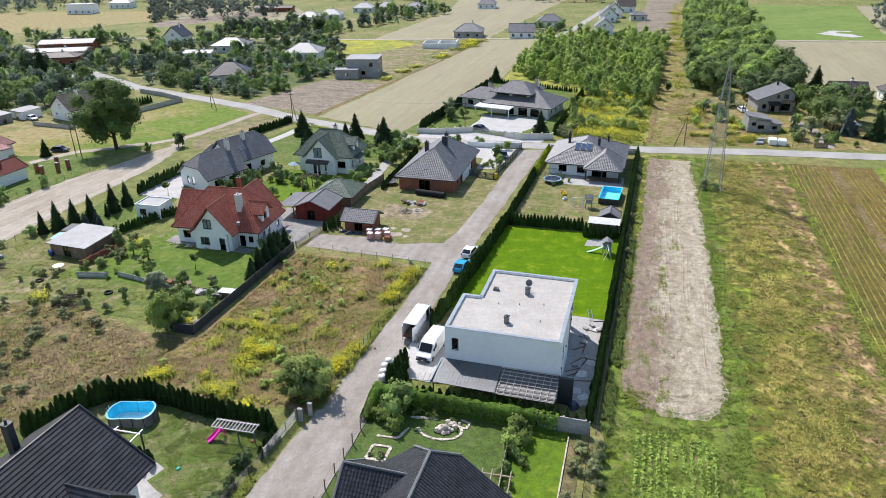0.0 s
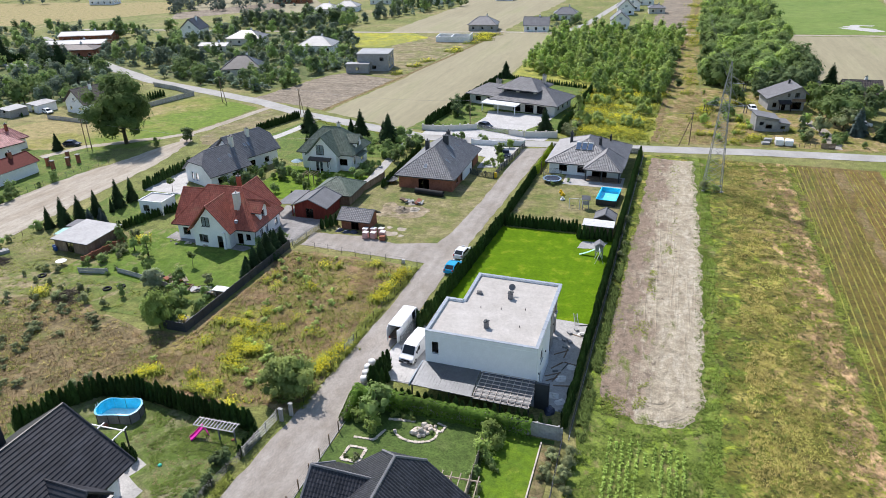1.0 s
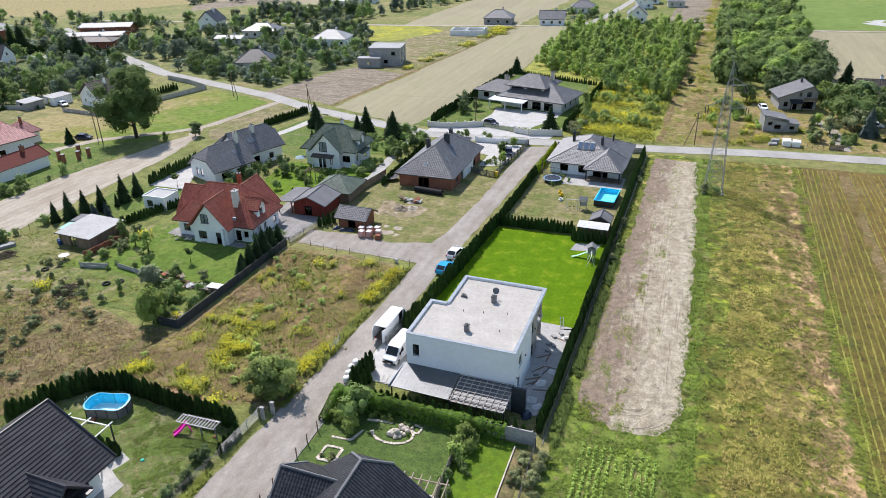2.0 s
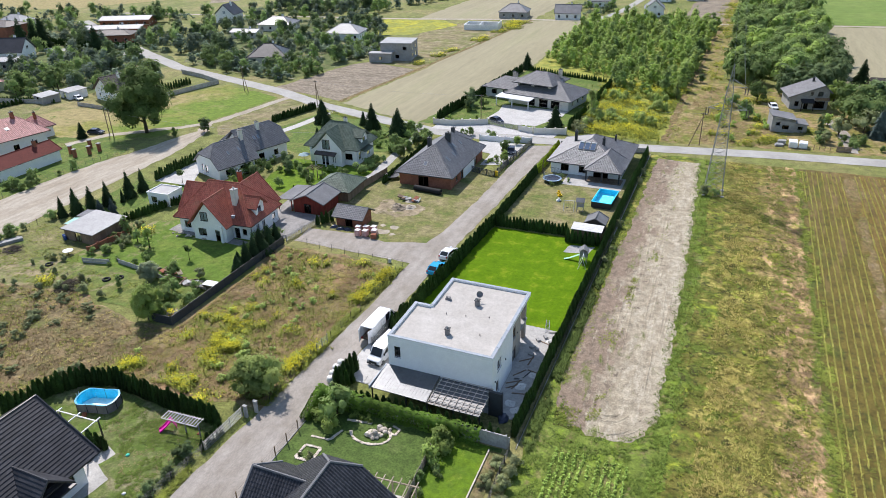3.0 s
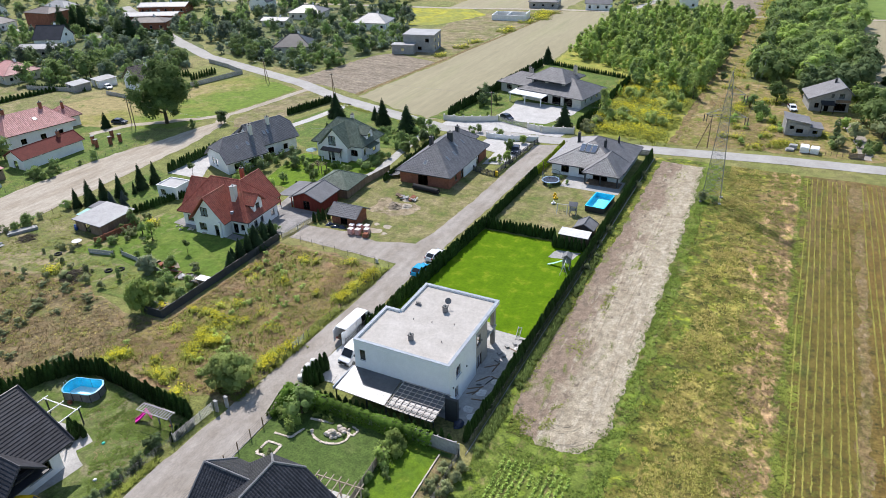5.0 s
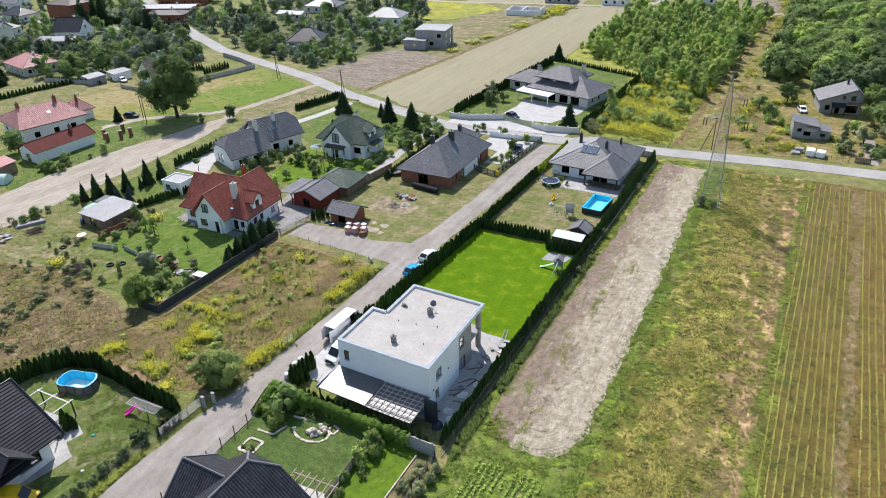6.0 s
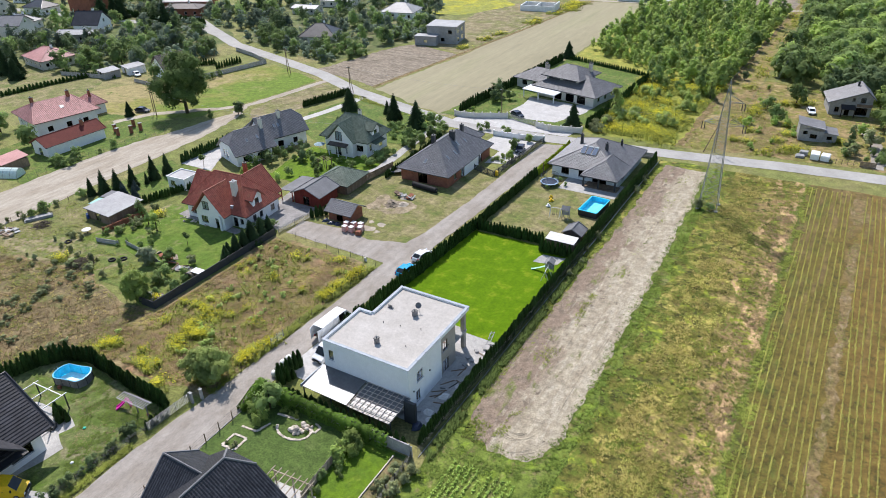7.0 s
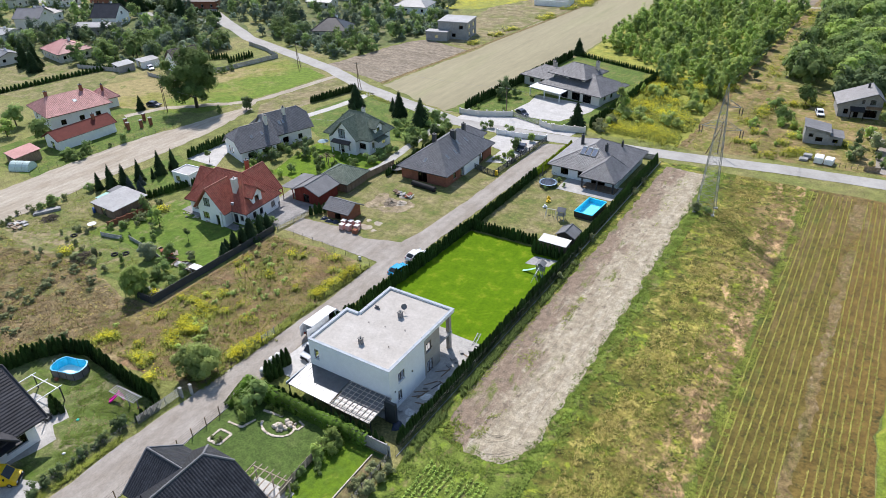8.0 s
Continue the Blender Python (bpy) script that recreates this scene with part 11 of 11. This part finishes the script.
# ---- play things ----
def play_tower(x, y, rot, label, slide=True):
    p = thing("play_tower", x, y, 0, rot, label, "playset")
    for sx in (-0.6, 0.6):
        for sy in (-0.6, 0.6):
            Build().box(sx - 0.06, sy - 0.06, 0, sx + 0.06, sy + 0.06, 2.2).make("post", CONCRETE, p)
    Build().box(-0.7, -0.7, 1.1, 0.7, 0.7, 1.18).make("platform", CONCRETE, p)
    for a in ((-0.65, -0.66, 0.65, -0.62), (-0.65, 0.62, 0.65, 0.66), (0.62, -0.62, 0.66, 0.62)):
        Build().box(a[0], a[1], 1.2, a[2], a[3], 1.9).make("railing", GREYBLOCK, p)
    polys, caps = gable(-0.85, 0.85, -0.85, 0.85, 2.15, 2.8, "y")
    b = Build()
    for q in polys:
        b.slab(q, 0.05)
    b.make("roof", FELT, p)
    if slide:
        b = Build()
        for k in range(6):
            u, u2 = k / 6, (k + 1) / 6
            b.slab([(-0.7 - 2.6 * u, -0.25, 1.12 * (1 - u) ** 1.3 + 0.12), (-0.7 - 2.6 * u, 0.25, 1.12 * (1 - u) ** 1.3 + 0.12), (-0.7 - 2.6 * u2, 0.25, 1.12 * (1 - u2) ** 1.3 + 0.12), (-0.7 - 2.6 * u2, -0.25, 1.12 * (1 - u2) ** 1.3 + 0.12)], 0.06)
        b.make("slide_chute", LEAFGREEN, p, "pale green plastic slide")
    for sy in (-0.9, -2.9):
        for sx in (-0.7, 0.7):
            Build().tube((sx, sy - 0.3, 0), (0, sy - 0.3, 2.0), 0.05).make("swing_leg", WHITEPAINT, p)
    Build().tube((0, -0.6, 2.0), (0, -3.3, 2.0), 0.05).make("swing_bar", WHITEPAINT, p)
    for sy in (-1.7, -2.5):
        for d in (-0.2, 0.2):
            Build().tube((0, sy + d, 2.0), (0, sy + d, 0.5), 0.012, 4).make("rope", STEELDARK, p)
        Build().box(-0.12, sy - 0.25, 0.46, 0.12, sy + 0.25, 0.5).make("swing_seat", BLACKRUB, p)


LEAFGREEN = plain("pale_green_plastic", (0.35, 0.62, 0.42), rough=0.4)
play_tower(2.4, 41.6, 8, "grey play tower with a pale green slide and swing")
play_tower(-2.7, 62.2, -82, "weathered wooden play tower with a swing", False)
patch("slab_spot", [(-1.6, 43.6), (2.6, 44.4), (3.4, 47.2), (-1.0, 46.6)], 0.07, CONCRETE, "grey paving behind a play tower", 0.3, 1, "paving")
CYAN = plain("cyan_pool_liner", (0.16, 0.78, 0.92), rough=0.4)
rp = thing("frame_pool", 1.1, 68.2, 0, -3, "rectangular blue frame pool with dark walls", "pool")
for a in ((-1.95, -3.6, -1.9, 3.6), (1.9, -3.6, 1.95, 3.6), (-1.9, -3.6, 1.9, -3.55), (-1.9, 3.55, 1.9, 3.6)):
    Build().box(a[0], a[1], 0, a[2], a[3], 1.25).make("wall", STEELDARK, rp)
    Build().box(a[0] - 0.08, a[1] - 0.08, 1.25, a[2] + 0.08, a[3] + 0.08, 1.33).make("top_rail", POOLBLUE, rp)
Build().box(-1.89, -3.54, 0.05, 1.89, 3.54, 0.1).make("pool_floor", CYAN, rp)
for a in ((-1.89, -3.54, -1.87, 3.54), (1.87, -3.54, 1.89, 3.54), (-1.87, -3.54, 1.87, -3.52), (-1.87, 3.52, 1.87, 3.54)):
    Build().box(a[0], a[1], 0.1, a[2], a[3], 1.24).make("liner", POOLBLUE, rp)
Build().face([(-1.86, -3.51, 0.95), (1.86, -3.51, 0.95), (1.86, 3.51, 0.95), (-1.86, 3.51, 0.95)]).make("water", WATER, rp).visible_shadow = False
PADBLUE = plain("blue_pad", (0.30, 0.42, 0.55), rough=0.5)
NETGREY = plain("net_grey", (0.12, 0.13, 0.15), rough=0.7)
tr = thing("trampoline", -11.8, 75.6, 0, 0, "round blue-edged trampoline with a safety net", "trampoline")
Build().lathe([(0.0, 0.8), (1.7, 0.8)], 24).make("mat", CARDARK, tr)
Build().lathe([(1.7, 0.8), (1.7, 0.86), (2.05, 0.86), (2.05, 0.78), (1.7, 0.78)], 24).make("pad", PADBLUE, tr, "pale blue edge pad")
for k in range(8):
    a = k * math.pi / 4
    Build().tube((1.95 * math.cos(a), 1.95 * math.sin(a), 0), (1.95 * math.cos(a), 1.95 * math.sin(a), 2.5), 0.03).make("net_pole", STEEL, tr)
net = Build()
for k in range(72):
    a = k * math.pi / 36
    net.tube((1.94 * math.cos(a), 1.94 * math.sin(a), 0.86), (1.94 * math.cos(a), 1.94 * math.sin(a), 2.48), 0.006, 3)
for k in range(6):
    net.lathe([(1.935, 1.0 + 0.24 * k), (1.945, 1.006 + 0.24 * k), (1.935, 1.012 + 0.24 * k)], 24)
net.make("safety_net", NETGREY, tr, "fine grey safety net")
Build().lathe([(1.93, 2.46), (1.97, 2.5), (1.93, 2.54)], 24).make("net_ring", STEELDARK, tr)
YELLOWP = plain("yellow_plastic", (0.75, 0.5, 0.03), rough=0.4)
for x, y, c in ((-8.8, 69.4, YELLOWP), (-8.2, 68.0, YELLOWP), (-7.8, 65.4, WHITEPAINT)):
    o = thing("garden_toy", x, y, 0.04, rc.uniform(0, 90), "yellow and white plastic garden toy", "toy", "garden toys")
    Build().box(-0.5, -0.3, 0, 0.5, 0.3, 0.35).make("body", c, o, bevel=0.1)
    Build().box(-0.2, -0.25, 0.35, 0.2, 0.25, 0.7).make("top", c, o, bevel=0.1)
um = thing("parasol", -69.8, 67.4, 0, 0, "pale blue-grey garden parasol over a terrace", "parasol")
Build().tube((0, 0, 0), (0, 0, 2.5), 0.04).make("pole", STEEL, um)
Build().lathe([(0.0, 2.7), (0.9, 2.4), (1.45, 2.15)], 8).make("canopy", plain("parasol_cloth", (0.30, 0.40, 0.42), rough=0.8), um)
gz = thing("garden_pergola", -62.6, 60.4, 0, 0, "brown wooden pergola on a green lawn", "pergola")
for x in (-1.2, 1.2):
    for y in (-1.0, 1.0):
        Build().box(x - 0.07, y - 0.07, 0, x + 0.07, y + 0.07, 2.2).make("post", WOOD, gz)
for k in range(5):
    Build().box(-1.5 + 0.7 * k, -1.3, 2.2, -1.4 + 0.7 * k, 1.3, 2.32).make("rafter", WOOD, gz)

# ---- yard of the brick house and the lane ----
WRAP = plain("pink_shrink_wrap", (0.58, 0.34, 0.31), rough=0.4)
for i, (x, y) in enumerate(((-39.6, 38.4), (-38.2, 38.9), (-36.8, 39.3), (-38.9, 36.9), (-37.5, 37.2), (-36.0, 38.0), (-35.6, 36.9))):
    o = thing("brick_pallet", x, y, 0, rc.uniform(-8, 8), "shrink-wrapped pallet of pink bricks" if i < 6 else "opened pallet of red bricks", "pallet", "brick pallets")
    Build().box(-0.5, -0.5, 0, 0.5, 0.5, 0.14).make("pallet", WOOD, o)
    Build().box(-0.48, -0.48, 0.14, 0.48, 0.48, 1.25 if i < 6 else 0.9).make("wrapped_pack", WRAP if i < 6 else BRICKRED, o, bevel=0.04)
    if i < 6:
        Build().box(-0.49, -0.49, 1.25, 0.49, 0.49, 1.28).make("cover", BAG, o)
tk = thing("pipe_roll", -35.0, 60.6, 0, -6, "long black membrane roll lying by a wall", "roll")
Build().tube((-3.2, 0, 0.62), (3.2, 0, 0.62), 0.6, 18).make("roll", BLACKRUB, tk, bevel=0.03)
Build().tube((-3.3, 0, 0.62), (3.3, 0, 0.62), 0.12, 10).make("core", WOOD, tk)
def mound(x, y, r, h, mat, label, seed):
    """A low uneven heap of soil."""
    rng = random.Random(seed)
    b = Build().lathe([(0.0, h), (r * 0.3, h * 0.85), (r * 0.6, h * 0.5), (r * 0.85, h * 0.18), (r * 1.05, 0.0)], 16)
    b.v = [(px * rng.uniform(0.8, 1.2), py * rng.uniform(0.8, 1.2), pz * rng.uniform(0.6, 1.3)) for px, py, pz in b.v]
    o = thing("soil_heap", x, y, 0.05, 0, label, "heap", "soil heaps")
    b.make("mound_body", mat, o)


mound(-37.0, 51.0, 1.5, 0.55, PLOUGHED, "low heap of brown soil on a yard", 11)
mound(-35.2, 52.0, 1.2, 0.4, SANDY, "low heap of pale soil on a yard", 12)
mound(-38.3, 52.2, 0.9, 0.35, PLOUGHED, "small heap of brown soil on a yard", 13)
mound(-36.6, 55.2, 1.1, 0.4, SANDY, "small heap of pale rubble on a yard", 14)
for x, y in ((-45.0, 38.6), (-43.4, 38.2), (-42.0, 38.4)):
    o = thing("tarpaulin_heap", x, y, 0.05, rc.uniform(0, 90), "dark tarpaulin heap beside a shed", "heap", "tarpaulin heaps")
    b = Build().lathe([(0.0, 0.5), (0.4, 0.42), (0.7, 0.15), (0.85, 0.0)], 9)
    b.v = [(px + rc.uniform(-0.12, 0.12), py * 0.7 + rc.uniform(-0.1, 0.1), pz) for px, py, pz in b.v]
    b.make("sheet", CARDARK, o)
bn = thing("meter_box", -24.3, 74.6, 0, 0, "small yellow meter box at a fence", "box")
Build().box(-0.35, -0.25, 0, 0.35, 0.25, 1.2).make("cabinet", YELLOWP, bn, bevel=0.03)
bn = thing("meter_box", -28.6, 29.4, 0, 0, "small pale post box at a lane", "box")
Build().box(-0.25, -0.15, 0, 0.25, 0.15, 0.75).make("cabinet", PALESHEET, bn, bevel=0.03)

# ---- allotment corner ----
BARRELBLUE = plain("barrel_blue", (0.03, 0.07, 0.22), rough=0.45)


def scrap(name, x0, y0, sx, sy, n, label, mats, seed, rot=0):
    """A heap of boards, boxes and sheets thrown together."""
    rng = random.Random(seed)
    o = thing(name, x0, y0, 0, rot, label, "heap", "scrap heaps")
    for k in range(n):
        m = pose(rng.gauss(0, sx), rng.gauss(0, sy), rng.uniform(0.0, 0.45), rng.uniform(-18, 18), rng.uniform(-18, 18), rng.uniform(0, 180))
        a, c, e = rng.uniform(0.3, 1.0), rng.uniform(0.1, 0.5), rng.uniform(0.04, 0.3)
        Build().box(-a, -c, 0, a, c, e, m).make("scrap_piece", rng.choice(mats), o, bevel=0.01)
    return o


def brush_pile(x, y, r, h, n, label, seed):
    rng = random.Random(seed)
    b = Build()
    for k in range(n):
        a, q = rng.uniform(0, 6.28), r * rng.random() ** 0.6
        z = h * (1 - q / r) * rng.uniform(0.3, 1.0)
        d, l = rng.uniform(0, 6.28), rng.uniform(0.4, 1.1)
        c = (q * math.cos(a), q * math.sin(a), z + 0.05)
        b.tube((c[0] - l * math.cos(d), c[1] - l * math.sin(d), max(0.03, z - 0.2 + rng.uniform(-0.2, 0.2))), (c[0] + l * math.cos(d), c[1] + l * math.sin(d), z + rng.uniform(0.0, 0.4)), rng.uniform(0.015, 0.045), 4)
    o = thing("brush_pile", x, y, 0, 0, label, "heap", "scrap heaps")
    b.make("brushwood", BARK, o)


scrap("scrap_heap", -36.4, 55.3, 1.1, 0.25, 16, "brown rubble and boards on a soil heap", (WOOD, BRICKRED, CONCRETE, BARK), 19)
scrap("scrap_heap", -55.2, 11.0, 1.6, 0.5, 24, "heap of scrap, boards and pale sheets by a fence", (WOOD, PALEROOF, STEELDARK, PALEWOOD, BAG, FELT), 13)
scrap("scrap_heap", -61.5, 12.4, 1.8, 0.5, 22, "heap of brown scrap and boards in a garden", (WOOD, BRICKRED, STEELDARK, PALEWOOD, WOOD), 17, -12)
scrap("scrap_heap", -53.0, 2.0, 0.9, 0.7, 18, "heap of pale rubble in a fence corner", (CONCRETE, PALEROOF, WOOD, STEELDARK), 14)
scrap("scrap_heap", -99.4, 4.5, 1.4, 1.0, 22, "heap of grey boards by a sandy road", (PALEROOF, PALEWOOD, CONCRETE, WOOD), 18)
brush_pile(-74.5, 3.4, 2.4, 1.3, 190, "dark heap of cut branches in a garden", 15)
brush_pile(-95.6, 9.6, 1.8, 0.7, 110, "low heap of brown branches in a yard", 16)
tpn = thing("tarpaulin_roof", -91.4, 20.2, 0, 8, "pale teal tarpaulin on posts beside a shed", "shelter")
TEAL = plain("pale_teal_sheet", (0.30, 0.52, 0.46), rough=0.6)
Build().slab([(-1.3, -1.5, 1.9), (1.2, -1.6, 2.1), (1.3, 1.4, 2.15), (-1.2, 1.5, 1.95)], 0.03).make("sheet", TEAL, tpn)
Build().slab([(-1.0, 1.6, 2.2), (2.6, 1.5, 2.3), (2.8, 4.6, 2.4), (-0.8, 4.7, 2.3)], 0.05).make("dark_roof", FELT, tpn)
for x, y in ((-1.1, -1.3), (1.1, -1.4), (-1.0, 1.4), (-0.7, 4.5), (2.6, 4.4)):
    Build().tube((x, y, 0), (x, y, 2.1 if y < 3 else 2.3), 0.05).make("post", WOOD, tpn)
for x, y in ((-90.6, 16.6), (-89.9, 16.2)):
    o = thing("barrel", x, y, 0, 0, "blue plastic barrel beside a shed", "barrel", "barrels")
    Build().lathe([(0.0, 0), (0.26, 0.01), (0.3, 0.3), (0.3, 0.6), (0.26, 0.9), (0.0, 0.92)], 14).make("drum", BARRELBLUE, o, smooth=True)
stones("bed_edging", [(-69.5 + rs.gauss(0, 2.2), 25.8 + rs.gauss(0, 0.35), 0.05) for _ in range(16)], 0.15, 0.35, "stone edging of a bed before a house", seed=16)
tb = thing("lidded_box", -51.8, 11.2, 0, 3, "box with a white flat lid by a fence", "box")
Build().box(-1.2, -0.6, 0, 1.2, 0.6, 1.0).make("box", WOOD, tb)
Build().box(-1.35, -0.75, 1.0, 1.35, 0.75, 1.08).make("lid", WHITEPAINT, tb)
for x, y in ((-84.4, 7.8), (-70.6, 7.3), (-69.0, 8.6)):
    o = thing("tyre", x, y, 0, 0, "old black tyre lying in a garden", "tyre", "old tyres")
    b = Build()
    b.lathe([(0.42, 0.04), (0.56, 0.0), (0.68, 0.05), (0.7, 0.16), (0.66, 0.27), (0.55, 0.31), (0.42, 0.27), (0.4, 0.15), (0.42, 0.04)], 18)
    b.make("ring", BLACKRUB, o)
bb = thing("bird_bath", -84.4, 12.0, 0, 0, "small white garden table", "table")
Build().lathe([(0.0, 0.8), (0.9, 0.8), (0.9, 0.86), (0.0, 0.9)], 14).make("top", WHITEPAINT, bb)
Build().tube((0, 0, 0), (0, 0, 0.8), 0.08).make("stem", STEELDARK, bb)
pl = thing("board_pile", -99.4, 11.4, 0, 62, "pile of pale boards by a sandy road", "pile")
for k in range(18):
    Build().box(-2.8 + 0.3 * (k % 3), -0.9 + 0.45 * (k % 4), 0.12 * (k // 4), 2.6 - 0.4 * (k % 2), -0.52 + 0.45 * (k % 4), 0.12 * (k // 4) + 0.1).make("board", PALEROOF, pl)
gp = thing("greenhouse", -126.6, 21.8, 0, 25, "domed pale plastic greenhouse", "greenhouse")
FOIL = plain("greenhouse_foil", (0.55, 0.66, 0.62), rough=0.3)
b = Build()
for k in range(10):
    a0, a1 = math.pi * k / 10, math.pi * (k + 1) / 10
    b.face([(-2.6, 1.7 * math.cos(a0), 2.0 * math.sin(a0)), (2.6, 1.7 * math.cos(a0), 2.0 * math.sin(a0)), (2.6, 1.7 * math.cos(a1), 2.0 * math.sin(a1)), (-2.6, 1.7 * math.cos(a1), 2.0 * math.sin(a1))])
for s in (-2.6, 2.6):
    b.face([(s, 1.7 * math.cos(math.pi * k / 10), 2.0 * math.sin(math.pi * k / 10)) for k in range(11)])
b.make("cover", FOIL, gp)
for x in (-2.6, -0.9, 0.9, 2.6):
    r = Build()
    for k in range(10):
        a0, a1 = math.pi * k / 10, math.pi * (k + 1) / 10
        r.tube((x, 1.72 * math.cos(a0), 2.02 * math.sin(a0)), (x, 1.72 * math.cos(a1), 2.02 * math.sin(a1)), 0.03, 5)
    r.make("hoop", STEEL, gp)

# ---- stacks by the road ----
for x, y, sx, sy, h, lab in ((37.5, 117.6, 1.0, 1.5, 1.5, "big white wrapped stack of blocks by a road"), (39.7, 117.5, 1.0, 1.35, 1.4, "big white wrapped stack of blocks by a road"), (34.3, 117.0, 0.9, 0.8, 0.7, "low stack of pale boards by a road"), (34.9, 118.7, 0.9, 0.7, 1.1, "stack of pale boards by a road")):
    o = thing("block_stack", x, y, 0, rc.uniform(-6, 6), lab, "stack", "block stacks")
    Build().box(-sx, -sy, 0, sx, sy, 0.14).make("pallet", WOOD, o)
    if "wrapped" in lab:
        Build().box(-sx + 0.05, -sy + 0.05, 0.14, sx - 0.05, sy - 0.05, h).make("wrapped_pack", WHITEPAINT, o, bevel=0.12)
    else:
        for k in range(int((h - 0.14) / 0.16)):
            e = 0.1 * (k % 3)
            Build().box(-sx + e, -sy + 0.05, 0.14 + 0.16 * k, sx - 0.1 + e, sy - 0.05, 0.27 + 0.16 * k).make("board_layer", PALEROOF, o)
tp = thing("garden_trampoline", -45.8, 65.6, 0, 0, "small round grey trampoline beside a brick house", "trampoline")
Build().lathe([(1.35, 0.72), (1.62, 0.72), (1.62, 0.8), (1.35, 0.8)], 24).make("rim_pad", FELT, tp)
Build().lathe([(0.0, 0.7), (1.36, 0.74)], 24).make("jumping_mat", STEELDARK, tp)
for k in range(6):
    Build().tube((1.5 * math.cos(k * math.pi / 3), 1.5 * math.sin(k * math.pi / 3), 0), (1.5 * math.cos(k * math.pi / 3), 1.5 * math.sin(k * math.pi / 3), 0.74), 0.03, 6).make("leg", STEEL, tp)
plant_tree(ROUND[1], 44.6, 122.6, 0.5, 40, LEAF_GREY, "grey-green bushy tree beside a drive", "tree", "trees beside a drive")
plant_tree(ROUND[2], 43.9, 127.4, 0.42, 10, LEAF_DARK, "dark bushy tree beside a drive", "tree", "trees beside a drive")
plant_tree(TALL[0], 44.2, 133.0, 0.55, 10, LEAF_DARK, "slim dark tree beside a drive", "tree", "trees beside a drive")
plant_tree(ROUND[0], -45.0, 212.2, 0.72, 10, LEAF_DARK, "dark lone tree at a field edge", "tree", "field edge trees")
